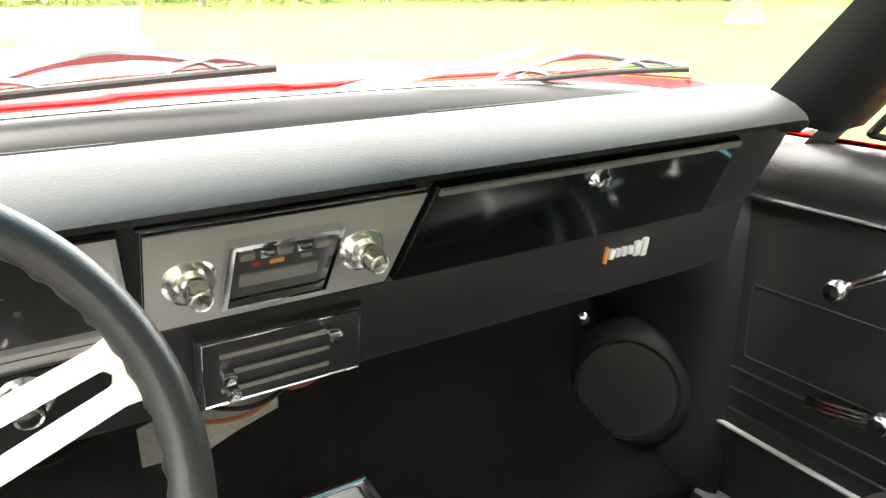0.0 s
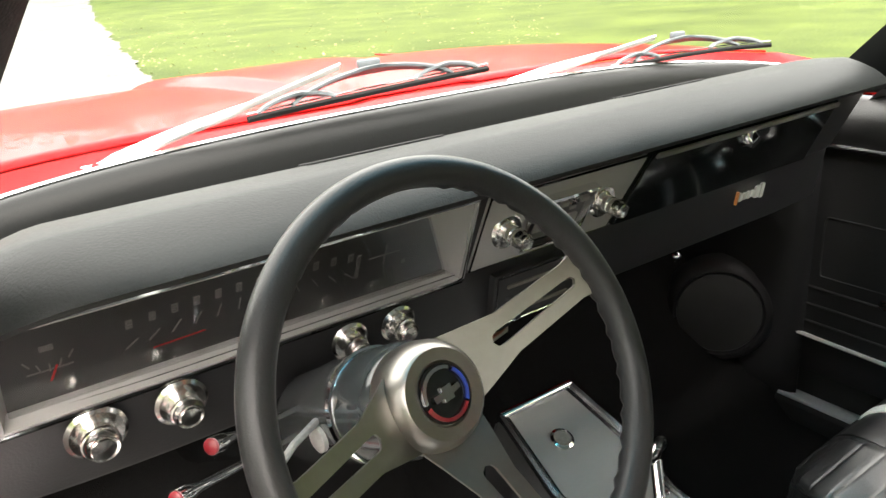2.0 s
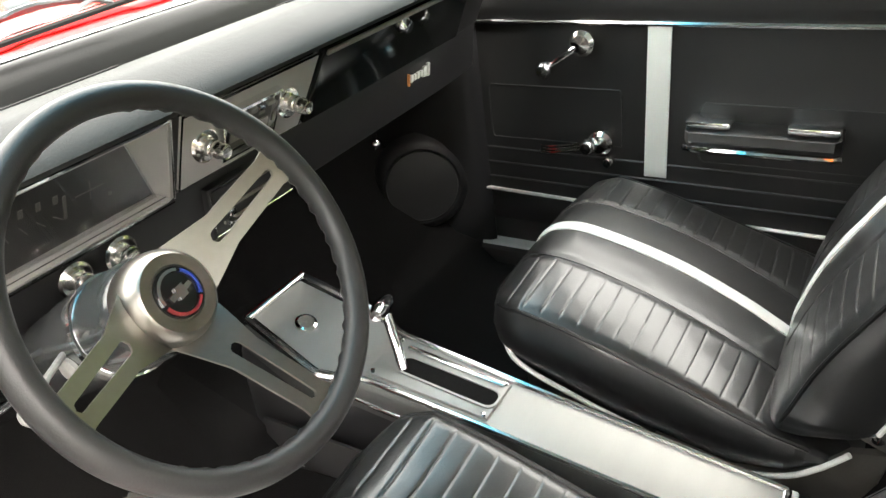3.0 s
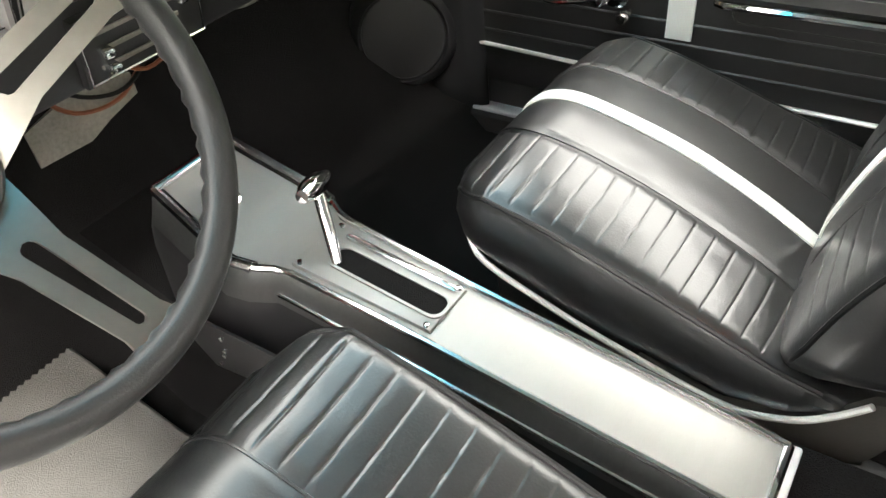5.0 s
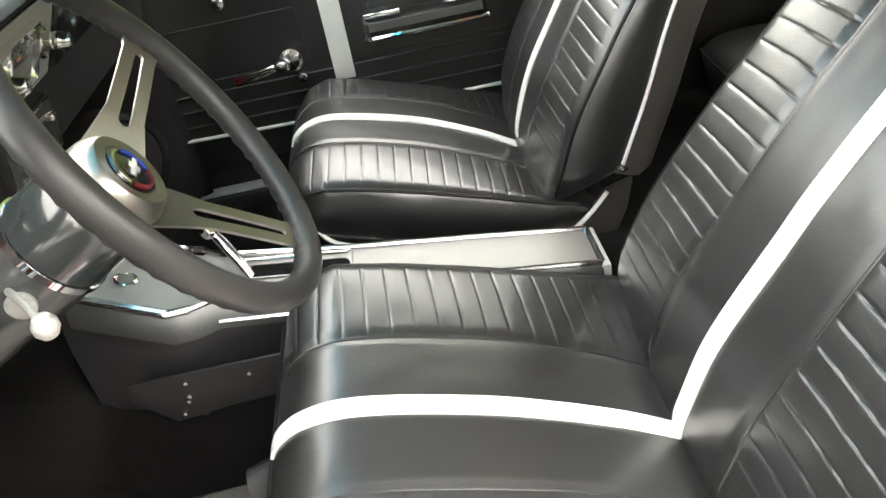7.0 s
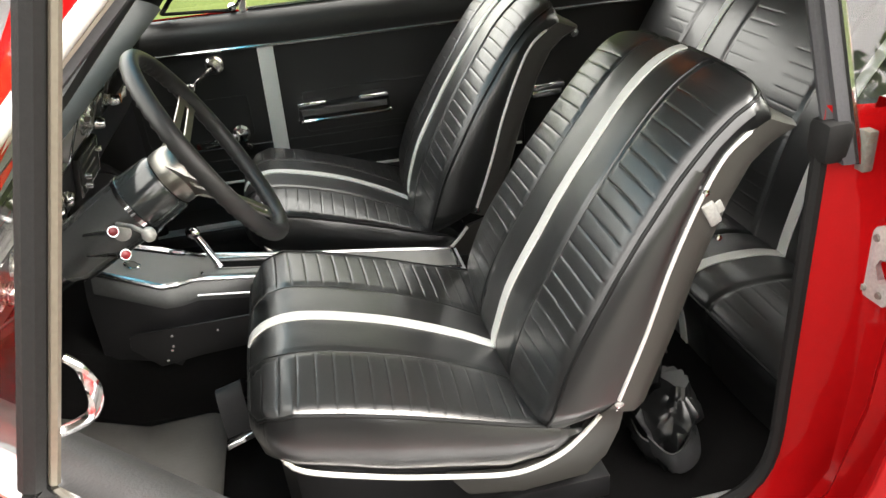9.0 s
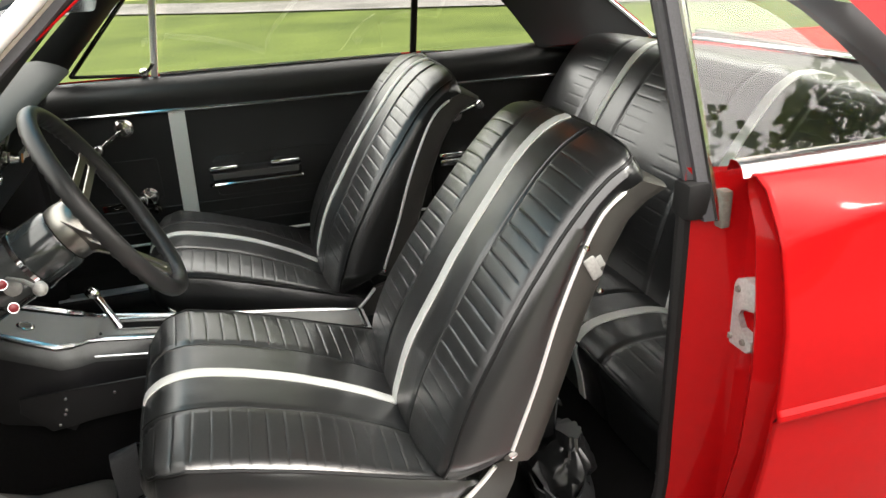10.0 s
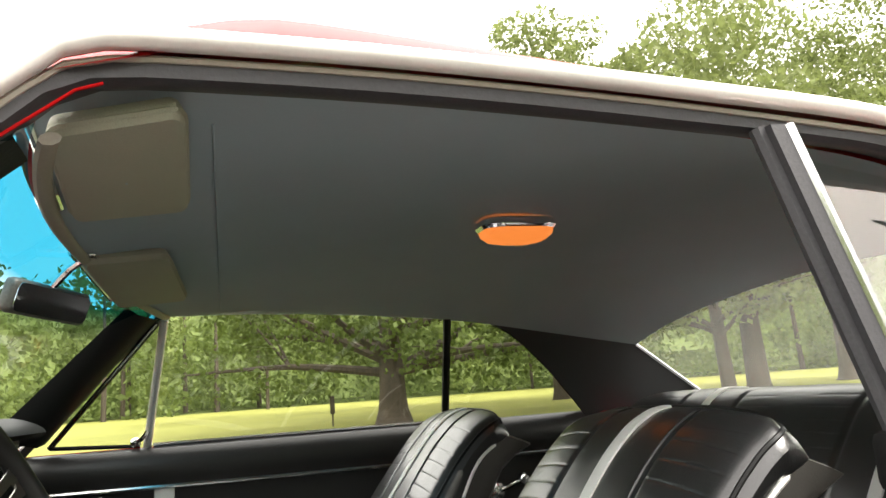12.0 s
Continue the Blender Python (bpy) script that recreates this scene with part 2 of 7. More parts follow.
def tube(bm, pts, r, n=8, closed=False, flat=1.0, r_end=None):
    """A round bar along pts."""
    p = [Vector(q) for q in pts]
    k = len(p)
    rings = []
    up = Vector((0.13, 0.31, 0.94)).normalized()
    for i in range(k):
        if closed:
            d = p[(i + 1) % k] - p[i - 1]
        else:
            d = p[min(i + 1, k - 1)] - p[max(i - 1, 0)]
        d.normalize()
        s = d.cross(up)
        if s.length < 0.05:
            s = d.cross(Vector((1, 0, 0)))
        s.normalize()
        u = s.cross(d)
        rr = r if r_end is None else r + (r_end - r) * i / (k - 1)
        rings.append([bm.verts.new(p[i] + rr * (math.cos(a) * s + flat * math.sin(a) * u)) for a in [2 * math.pi * j / n for j in range(n)]])
    for i in range(k if closed else k - 1):
        a, b = rings[i], rings[(i + 1) % k]
        for j in range(n):
            bm.faces.new((a[j], a[(j + 1) % n], b[(j + 1) % n], b[j]))
    if not closed:
        bm.faces.new(rings[0][::-1])
        bm.faces.new(rings[-1])


def block(bm, lo, hi, bevel=0.004, m=None, seg=2):
    """A box from corner to corner with rounded edges."""
    r = bmesh.ops.create_cube(bm, size=1)
    vs = r["verts"]
    c = [(a + b) / 2 for a, b in zip(lo, hi)]
    s = [b - a for a, b in zip(lo, hi)]
    for v in vs:
        v.co = Vector((c[0] + v.co.x * s[0], c[1] + v.co.y * s[1], c[2] + v.co.z * s[2]))
    if bevel:
        es = list({e for v in vs for e in v.link_edges})
        o = bmesh.ops.bevel(bm, geom=es, offset=min(bevel, min(s) * 0.45), segments=seg, affect="EDGES", profile=0.5)
        vs = list({v for f in o["faces"] for v in f.verts} | {v for v in vs if v.is_valid})
    if m is not None:
        for v in vs:
            v.co = m @ v.co
    return vs


def slab(bm, outline, depth, place, bevel=0.0):
    """A plate: an outline in two dimensions, depth thick, set by place(u, v, w)."""
    a = [bm.verts.new(place(u, v, 0)) for u, v in outline]
    b = [bm.verts.new(place(u, v, depth)) for u, v in outline]
    k = len(a)
    fs = [bm.faces.new(a[::-1]), bm.faces.new(b)]
    for i in range(k):
        fs.append(bm.faces.new((a[i], a[(i + 1) % k], b[(i + 1) % k], b[i])))
    if bevel:
        bmesh.ops.bevel(bm, geom=list(fs[1].edges), offset=bevel, segments=2, affect="EDGES", profile=0.5)


def lathe(bm, profile, m, n=24):
    """A turned shape: (radius, height) points round the axis z of m."""
    rings = []
    for r, h in profile:
        rings.append([bm.verts.new(m @ Vector((r * math.cos(a), r * math.sin(a), h))) for a in [2 * math.pi * j / n for j in range(n)]])
    for a, b in zip(rings, rings[1:]):
        for j in range(n):
            bm.faces.new((a[j], a[(j + 1) % n], b[(j + 1) % n], b[j]))
    bm.faces.new(rings[0][::-1])
    bm.faces.new(rings[-1])


def axis(origin, direction):
    """Axes at origin whose z points along direction."""
    return Matrix.Translation(origin) @ Vector(direction).to_track_quat("Z", "Y").to_matrix().to_4x4()


def coons(a, b, c, d):
    """Rows of a patch between curves a (bottom), b (top), c (left, from a to b), d (right)."""
    n, k = len(a), len(c)
    rows = []
    for j in range(k):
        v = j / (k - 1)
        row = []
        for i in range(n):
            u = i / (n - 1)
            p = a[i] * (1 - v) + b[i] * v + c[j] * (1 - u) + d[j] * u
            p -= a[0] * (1 - u) * (1 - v) + a[-1] * u * (1 - v) + b[0] * (1 - u) * v + b[-1] * u * v
            row.append(p)
        rows.append(row)
    return rows


def rounded(w, h, r, n=4):
    """The outline of a rectangle w by h with corner radius r."""
    out = []
    for cx, cy, a0 in ((w / 2 - r, h / 2 - r, 0), (-w / 2 + r, h / 2 - r, 90), (-w / 2 + r, -h / 2 + r, 180), (w / 2 - r, -h / 2 + r, 270)):
        for k in range(n + 1):
            a = radians(a0 + 90 * k / n)
            out.append((cx + r * math.cos(a), cy + r * math.sin(a)))
    return out


def mirror_x(pts):
    return [(-x, y, z) for x, y, z in pts]


def B():
    return bmesh.new()


# ---------------------------------------------------------------- ground and distance
def ground_z(x, y):
    """Level round the car, rising gently far out."""
    r = math.hypot(x, y)
    return 0.0 + max(0.0, r - 22) * 0.022


bm = B()
radii = [0.0, 2, 4, 7, 10, 13, 16, 19, 22, 24, 26, 28, 30, 33, 36, 40, 44, 48, 52, 58, 66, 80, 100, 120, 200, 500, 1500]
rows = []
for r in radii[1:]:
    rows.append([(r * math.cos(a), r * math.sin(a), ground_z(r, 0) if r < 120 else ground_z(120, 0)) for a in [2 * math.pi * j / 160 for j in range(160)]])
vs = grid(bm, rows, close=True)
bm.faces.new(vs[0])
structure("ground", bm, GRASS, "mown green lawn round the parked car", "lawn")


def ribbon(name, centre, width, z, mat, label):
    b = B()
    pts = spline(centre, 480)
    rows = []
    for i, p in enumerate(pts):
        d = (pts[min(i + 1, 479)] - pts[max(i - 1, 0)]).normalized()
        s = Vector((d.y, -d.x, 0))
        row = []
        for k in range(13):
            f = k / 12 - 0.5
            edge = width * (1 + 0.05 * noise.noise(Vector((p.x * 0.5, p.y * 0.5, 3.0))) + 0.03 * noise.noise(Vector((p.x * 2, p.y * 2, 5.0))) + 0.015 * noise.noise(Vector((p.x * 7, p.y * 7, 2.0))))
            q = p + s * f * edge
            row.append((q.x, q.y, ground_z(q.x, q.y) + z + 0.02 * (1 - (2 * f) ** 2)))
        rows.append(row)
    grid(b, rows)
    return structure(name, b, mat, label, "driveway")


ribbon("driveway", [(-3.9, -30, 0), (-3.7, -8, 0), (-3.2, 2, 0), (-1.7, 10.6, 0), (-0.7, 16.3, 0), (2.4, 33, 0), (6, 50, 0)], 7.6, 0.03, GRAVEL, "pale gravel driveway with weeds along its middle")
ribbon("gravel_road", [(2, -34, 0), (7.5, -15, 0), (12.5, -5.8, 0), (17.2, 1.9, 0), (24, 8, 0), (40, 13, 0)], 2.4, 0.03, GRAVEL, "narrow pale gravel road across the lawn")
bm = B()
rows = []
for r in (20, 22, 24, 26, 28, 30, 33, 36, 40, 44, 48, 52):
    rows.append([(r * math.cos(a), r * math.sin(a), ground_z(r, 0) + (0.02 if r > 20 else -0.01)) for a in [radians(-62 + 84 * j / 60 + 2.0 * noise.noise(Vector((r * 0.3, 0, 0)))) for j in range(61)]])
grid(bm, rows)
structure("meadow", bm, FIELD, "pale yellow-green meadow beyond the gravel road", "meadow")
rngw = random.Random(4)
bm = B()
for k in range(5200):
    t = round(rngw.random() * 14) / 14 + rngw.gauss(0, 0.02) if rngw.random() < 0.75 else rngw.random()
    y = 6 + 18 * t
    c = int(t * 14)
    x = -4.4 + 0.24 * y + rngw.gauss(0, 0.30) + 0.35 * math.sin(c * 2.3)
    y += 0.35 * math.sin(c * 5.1)
    h = rngw.uniform(0.02, 0.06)
    a = rngw.uniform(0, 6.28)
    u = Vector((math.cos(a), math.sin(a), 0)) * rngw.uniform(0.012, 0.03)
    p = Vector((x, y, ground_z(x, y) + 0.055))
    bm.faces.new([bm.verts.new(p - u), bm.verts.new(p + u), bm.verts.new(p + u * 0.6 + Vector((0.02, 0.02, h))), bm.verts.new(p - u * 0.7 + Vector((-0.02, 0, h)))])
tagged(part("weed_tufts", bm, LEAFPALE), "weed tufts along the middle of the driveway", "weeds", kind="stuff")

# pale fallen leaves on the near lawn
bm = B()
for k in range(650):
    f = rngw.random() ** 1.5
    y = 8.5 + 18 * f
    x = 0.175 * y + 0.2 + rngw.random() ** 1.4 * (6 + 12 * f)
    a = rngw.uniform(0, 6.28)
    s = rngw.uniform(0.015, 0.035)
    p = Vector((x, y, ground_z(x, y) + 0.03))
    u, v = Vector((math.cos(a), math.sin(a), 0.2)) * s, Vector((-math.sin(a), math.cos(a), 0.3)) * s * 0.7
    bm.faces.new([bm.verts.new(q) for q in (p - u, p - v, p + u, p + v)])
tagged(part("fallen_leaves", bm, FALLEN, None, "", True), "pale yellow fallen leaves scattered on the grass", "leaves", kind="stuff")

# ---------------------------------------------------------------- car body: floor and firewall
V = Vector
bm = B()
ys = [1.02, 0.98, 0.90, 0.80, 0.70, 0.4, 0.0, -0.30, -0.42, -0.46, -0.70, -1.0]
zs = [0.80, 0.60, 0.47, 0.37, 0.31, 0.30, 0.30, 0.30, 0.30, 0.33, 0.34, 0.34]
rows = []
for y, z in zip(ys, zs):
    row = []
    for x in [-0.70, -0.64, -0.3, -0.14, -0.118, -0.10, -0.085, 0, 0.085, 0.10, 0.118, 0.14, 0.3, 0.64, 0.70]:
        t = max(0.0, min(1.0, (0.14 - abs(x)) / 0.055))
        hump = t * t * (3 - 2 * t) * (0.13 if y < 0.75 else 0.16)
        row.append((x, y, max(z, 0.30 + hump * 1.05) if y < 0.9 else z + 0.2 * hump))
    rows.append(row)
vs = grid(bm, rows)
floor = structure("floor", bm, CARPET, "black loop carpet over the car floor and tunnel", "carpet")
mod = floor.modifiers.new("thick", "SOLIDIFY")
mod.thickness, mod.offset = 0.02, 1

# cowl, firewall and kick panels
bm = B()
block(bm, (-0.72, 1.02, 0.28), (0.72, 1.05, 0.93), 0.005)
structure("firewall", bm, LITCARPET, "black carpeted firewall", "firewall")
for sgn, nm in ((1, "kick_panel_right"), (-1, "kick_panel_left")):
    bm = B()
    rows = []
    for y in (0.72, 0.76, 0.80, 0.9, 1.03):
        rows.append([(sgn * (0.70 - 0.05 * min(1, (y - 0.72) / 0.1) * (1 - (z - 0.3) * 0.6)), y, z) for z in (0.30, 0.4, 0.55, 0.7, 0.86, 0.94)])
    grid(bm, rows)
    k = structure(nm, bm, KICKVINYL, "black moulded kick panel beside the footwell", "kick panel")
    mod = k.modifiers.new("thick", "SOLIDIFY")
    mod.thickness = 0.01

# sills with aluminium plates
for sgn, nm in ((1, "sill_right"), (-1, "sill_left")):
    bm = B()
    prof = [(0.64, 0.29), (0.66, 0.335), (0.70, 0.345), (0.76, 0.34), (0.83, 0.30), (0.85, 0.22), (0.80, 0.15)]
    grid(bm, [[(sgn * x, y, z) for x, z in prof] for y in (0.95, 0.5, 0.0, -0.36, -0.45)])
    s = structure(nm, bm, RED if sgn < 0 else DOORVINYL, "red painted door sill" if sgn < 0 else "dark door sill under the shut door", "door sill")
    if sgn > 0:
        bm = B()
        block(bm, (0.700, -0.40, 0.31), (0.712, 0.80, 0.60), 0.003)
        block(bm, (0.700, 0.74, 0.20), (0.86, 0.79, 0.92), 0.003)
        structure("door_post_right", bm, DOORVINYL, "black post and sill wall behind the shut door", "door post")
    mod = s.modifiers.new("thick", "SOLIDIFY")
    mod.thickness = 0.008
    th = thing("sill_plate", (sgn * 0.70, 0.2, 0.35), "ribbed aluminium sill plate screwed on the door sill", "sill plate", "sill plates")
    bm = B()
    prof = [(0.645, 0.336), (0.66, 0.352), (0.675, 0.355), (0.685, 0.352), (0.70, 0.357), (0.715, 0.353), (0.73, 0.357), (0.745, 0.353), (0.76, 0.345), (0.765, 0.335)]
    low = 0.014 if sgn > 0 else 0.0
    grid(bm, [[(sgn * max(x, 0.645 + 2 * low), y, z + 0.004 - low) for x, z in prof] for y in (0.80 - 4 * low, 0.4, 0.0, -0.31)])
    p = part("plate", bm, SILLALU, th)
    mod = p.modifiers.new("thick", "SOLIDIFY")
    mod.thickness = 0.003
    for y in (0.8, 0.3, -0.25):
        bm = B()
        lathe(bm, [(0.006, 0), (0.006, 0.002), (0.003, 0.004)], axis((sgn * 0.715, y - 4 * low * (y > 0.5), 0.357 - low), (0, 0, 1)), 12)
        part("screw", bm, CHROME, th)

# ---------------------------------------------------------------- glass lines
RAIL = [(0.640, 0.352, 1.222), (0.632, 0.16, 1.220), (0.627, 0.0, 1.213), (0.623, -0.20, 1.198), (0.622, -0.34, 1.184), (0.625, -0.451, 1.167)]
QUARTER = [(0.625, -0.451, 1.167), (0.635, -0.505, 1.140), (0.660, -0.594, 1.064), (0.682, -0.668, 0.984), (0.700, -0.738, 0.900)]
GLASSC = (0.62, -0.854, 1.094)
GLASSB = (0.62, -1.067, 0.932)


def ws_base(x):
    a = abs(x) / 0.72
    return V((x, 0.899 - 0.132 * a ** 8 - 0.10 * max(0.0, (a - 0.90) / 0.12) ** 2, 1.0074 - 0.0408 * a ** 2.74))


def hood_edge(x):
    """Where the hood begins in front of the windscreen."""
    return ws_base(max(-0.68, min(0.68, x))).y + 0.050


def ws_top(x):
    return V((x, 0.415 - 0.075 * (abs(x) / 0.62) ** 2.4, 1.243 - 0.022 * (abs(x) / 0.62) ** 2))


bm = B()
rows = []
for j in range(13):
    v = j / 12
    row = []
    for i in range(33):
        u = i / 16 - 1
        p = ws_base(u * 0.735).lerp(ws_top(u * 0.63), v)
        p.z += 0.012 * math.sin(math.pi * v)
        row.append(p)
    rows.append(row)
grid(bm, rows)
windscreen = structure("windscreen", bm, SCREEN, "curved clear windscreen with a teal shade band along the top", "windscreen")
windscreen.visible_shadow = False
rw_top = spline([(-0.62, -0.854, 1.094), (-0.49, -0.91, 1.150), (-0.25, -0.955, 1.190), (0, -0.97, 1.202), (0.25, -0.955, 1.190), (0.49, -0.91, 1.150), (0.62, -0.854, 1.094)], 25)
rw_bot = spline([(-0.62, -1.067, 0.932), (-0.45, -1.18, 0.927), (0, -1.27, 0.925), (0.45, -1.18, 0.927), (0.62, -1.067, 0.932)], 25)
bm = B()
grid(bm, [[a.lerp(b, j / 8) for a, b in zip(rw_bot, rw_top)] for j in range(9)])
rearwin = structure("rear_window", bm, REARGLASS, "curved rear window of clear glass", "rear window")
rearwin.visible_shadow = False
bm = B()
tube(bm, line([GLASSC, GLASSB], 8), 0.006, 6)
tube(bm, line(mirror_x([GLASSC, GLASSB]), 8), 0.006, 6)
tube(bm, rw_bot, 0.006, 6)
structure("rear_window_trim", bm, STAINLESS, "bright stainless trim round the rear window", "window trim")

# ---------------------------------------------------------------- roof: headliner inside, red shell outside
rail_r = spline(RAIL, 22) + line([RAIL[-1], GLASSC], 14)[1:]
rail_l = [V((-p.x + 0.028 * max(0, 1 - max(0, -0.43 - p.y) * 2.6), p.y, p.z + 0.048 * max(0, 1 - max(0, -0.43 - p.y) * 2.6))) for p in rail_r]
NH = 61
head = [ws_top(0.635 * (1 - 2 * i / (NH - 1))) + V((0.028, 0, 0.048)) * max(0.0, (i / (NH - 1) - 0.62) / 0.38) ** 2 for i in range(NH)]
head[0], head[-1] = rail_r[0].copy(), rail_l[0].copy()
rear = line(rw_top[::-1], NH)


def bulge(rows, h, inset=0.0):
    n, k = len(rows), len(rows[0])
    for j, r in enumerate(rows):
        for i, p in enumerate(r):
            u, v = i / (k - 1), j / (n - 1)
            side = 1 - abs(2 * u - 1) ** 3.5
            p.z += h * side * min(1, 6 * v) * min(1, 5 * (1 - v))
    return rows


bm = B()
rows = bulge(coons(head, rear, rail_r, rail_l), 0.030)
n = len(rows)
for j, r in enumerate(rows):
    for i, p in enumerate(r):
        # soft sag between the hidden bows
        u = i / (NH - 1)
        p.z -= 0.0035 * (0.5 + 0.5 * math.cos(2 * math.pi * (p.y - 0.22) / 0.19)) * (1 - abs(2 * u - 1) ** 4)
        # puckers pulled towards the rail
        p.z -= 0.0085 * max(0.0, math.cos(2 * math.pi * (p.y + 0.35 * u - 0.10) / 0.15)) ** 4 * math.exp(-((u - 0.045) / 0.05) ** 2) * (1 if -0.40 < p.y < 0.20 else 0)
ceiling = bm
grid(ceiling, rows)
structure("ceiling", ceiling, HEADLINER, "dark grey cloth headliner stretched over bows", "headliner")
bm = B()
for y0 in (0.215,):
    pts = []
    for i in range(2, NH - 5):
        for p, q in zip((r[i] for r in rows), (r[i] for r in rows[1:])):
            if p.y >= y0 > q.y:
                pts.append(p.lerp(q, (p.y - y0) / (p.y - q.y)) + V((0, 0, -0.001)))
                break
    tube(bm, pts, 0.0014, 5)
structure("headliner_seam", bm, HEADLINER, "dark sewn seams across the headliner", "seam")

bm = B()
rail_ro = [p + V((0.018, 0, 0.066 - 0.045 * max(0.0, (p.y - 0.18) / 0.17))) for p in rail_r]
rail_lo = [V((-p.x, p.y, p.z)) for p in rail_ro]
head_o = [p + V((0, 0.015, 0.030)) for p in head]
head_o[0], head_o[-1] = rail_ro[0].copy(), rail_lo[0].copy()
rear_o = [p + V((0, -0.02, 0.03)) for p in rear]
rear_o[0], rear_o[-1] = rail_ro[-1].copy(), rail_lo[-1].copy()
rows = bulge(coons(head_o, rear_o, rail_ro, rail_lo), 0.105)
grid(bm, rows)
structure("roof", bm, RED, "glossy red steel roof of the car", "roof")

# sail panels beside the rear window
for sgn, nm in ((1, "sail_panel_right"), (-1, "sail_panel_left")):
    a = [V((sgn * p.x, p.y, p.z)) for p in spline(QUARTER, 14)]
    c = [V((sgn * x, y, z)) for x, y, z in (QUARTER[0], GLASSC)]
    top = line(c, 12)
    bot = line([(sgn * 0.70, -0.738, 0.900), (sgn * 0.62, -1.067, 0.932)], 12)
    back = line([(sgn * 0.62, -0.854, 1.094), (sgn * 0.62, -1.067, 0.932)], 14)
    rows = coons(top, bot, a, back)
    bm = B()
    grid(bm, rows)
    structure(nm, bm, SAIL, "dark grey padded sail panel beside the rear window", "sail panel")
    bm = B()
    grid(bm, [[p + V((sgn * 0.05, 0, 0.03)) for p in r] for r in rows])
    structure("roof_pillar_rear_" + ("right" if sgn > 0 else "left"), bm, RED, "red rear roof pillar", "roof pillar")

# windscreen pillars and roof rails
for sgn, side in ((1, "right"), (-1, "left")):
    bm = B()
    foot = V((sgn * 0.622, 0.680, 0.984))
    topp = V((sgn * 0.515, 0.405, 1.232))
    rows = []
    for j in range(14):
        v = j / 13
        c = V((sgn * (0.722 - 0.095 * v), 0.60 - 0.245 * v, 0.955 + 0.262 * v))
        g = foot.lerp(topp, v)
        mid = (c + g) / 2 + V((-sgn * 0.022, -0.015, -0.012))
        rows.append([c + V((sgn * 0.012, 0, 0.0)), c, c.lerp(mid, 0.5) + V((-sgn * 0.010, -0.008, -0.006)), mid, mid.lerp(g, 0.5) + V((-sgn * 0.006, 0, -0.006)), g])
    grid(bm, rows)
    structure("windscreen_pillar_" + side, bm, PADVINYL, "black padded windscreen pillar", "windscreen pillar")
    bm = B()
    rows = []
    for j in range(11):
        v = j / 13
        c = V((sgn * (0.735 - 0.085 * v), 0.605 - 0.235 * v, 0.945 + 0.285 * v))
        g = ws_base(sgn * 0.70).lerp(ws_top(sgn * 0.60), v) + V((sgn * 0.05, 0.01, 0.01))
        rows.append([c, c + V((sgn * 0.02, 0.01, 0.01)), (c + g) / 2 + V((sgn * 0.03, 0.03, 0.02)), g])
    grid(bm, rows)
    if sgn < 0:
        structure("outer_pillar_left", bm, RED, "red painted outside of the windscreen pillar", "windscreen pillar")
    # bright gutter and rubber seal over the door opening
    gut = [(sgn * 0.775, 0.68, 0.92), (sgn * 0.72, 0.51, 1.09), (sgn * 0.672, 0.362, 1.225), (sgn * 0.662, 0.325, 1.262), (sgn * 0.656, 0.29, 1.277), (sgn * 0.653, 0.20, 1.279), (sgn * 0.650, 0.03, 1.275), (sgn * 0.648, -0.20, 1.262), (sgn * 0.648, -0.43, 1.242), (sgn * 0.66, -0.60, 1.19), (sgn * 0.70, -0.80, 1.04), (sgn * 0.71, -0.86, 0.97)]
    bm = B()
    tube(bm, spline(gut, 60), 0.0095, 10)
    structure("gutter_trim_" + side, bm, DRIPRAIL, "polished drip rail moulding along the roof edge", "drip rail")
    seal = [(x - sgn * 0.012, y, z - 0.011) for x, y, z in gut]
    bm = B()
    rows = []
    for p, q in zip(spline(gut, 60), spline(seal, 60)):
        rows.append([p + V((-sgn * 0.002, 0, -0.006)), p.lerp(q, 0.45) + V((sgn * 0.002, 0, -0.002)), q + V((0, 0, 0.006))])
    grid(bm, rows)
    structure("gutter_channel_" + side, bm, RED, "red painted gutter channel", "roof edge")
    bm = B()
    tube(bm, [V(p) + V((sgn * 0.004, 0, -0.002)) for p in spline(seal[:9], 40)], 0.0032, 6)
    structure("gutter_edge_" + side, bm, BEAD, "thin tan bead under the drip rail", "drip rail")
    bm = B()
    rows = []
    for p in spline(seal[:10], 44):
        rows.append([p + V((sgn * 0.004, 0, -0.004)), p + V((sgn * 0.004, 0, -0.016)), p + V((-sgn * 0.004, 0, -0.018)), p + V((-sgn * 0.016, 0, -0.018)), p + V((-sgn * 0.028, 0, -0.010)), p + V((-sgn * 0.040, 0, -0.008)), p + V((-sgn * 0.050, 0, -0.002))])
    grid(bm, rows)
    structure("door_seal_" + side, bm, GREYRUBBER, "grey rubber weatherstrip round the door opening", "weatherstrip")

bm = B()
tube(bm, [ws_top(0.61 * (1 - i / 20)) + V((0, -0.012, -0.006)) for i in range(41)], 0.0085, 8, flat=0.6)
structure("windscreen_header", bm, BEAD, "grey-tan header moulding along the windscreen top", "moulding")
bm = B()
tube(bm, [(-0.6600, 0.385, 1.1745), (-0.6550, 0.306, 1.2365), (-0.6545, 0.288, 1.2425)], 0.0013, 6)
structure("pillar_flange_left", bm, RED, "red painted flange inside the windscreen pillar seal", "windscreen pillar")

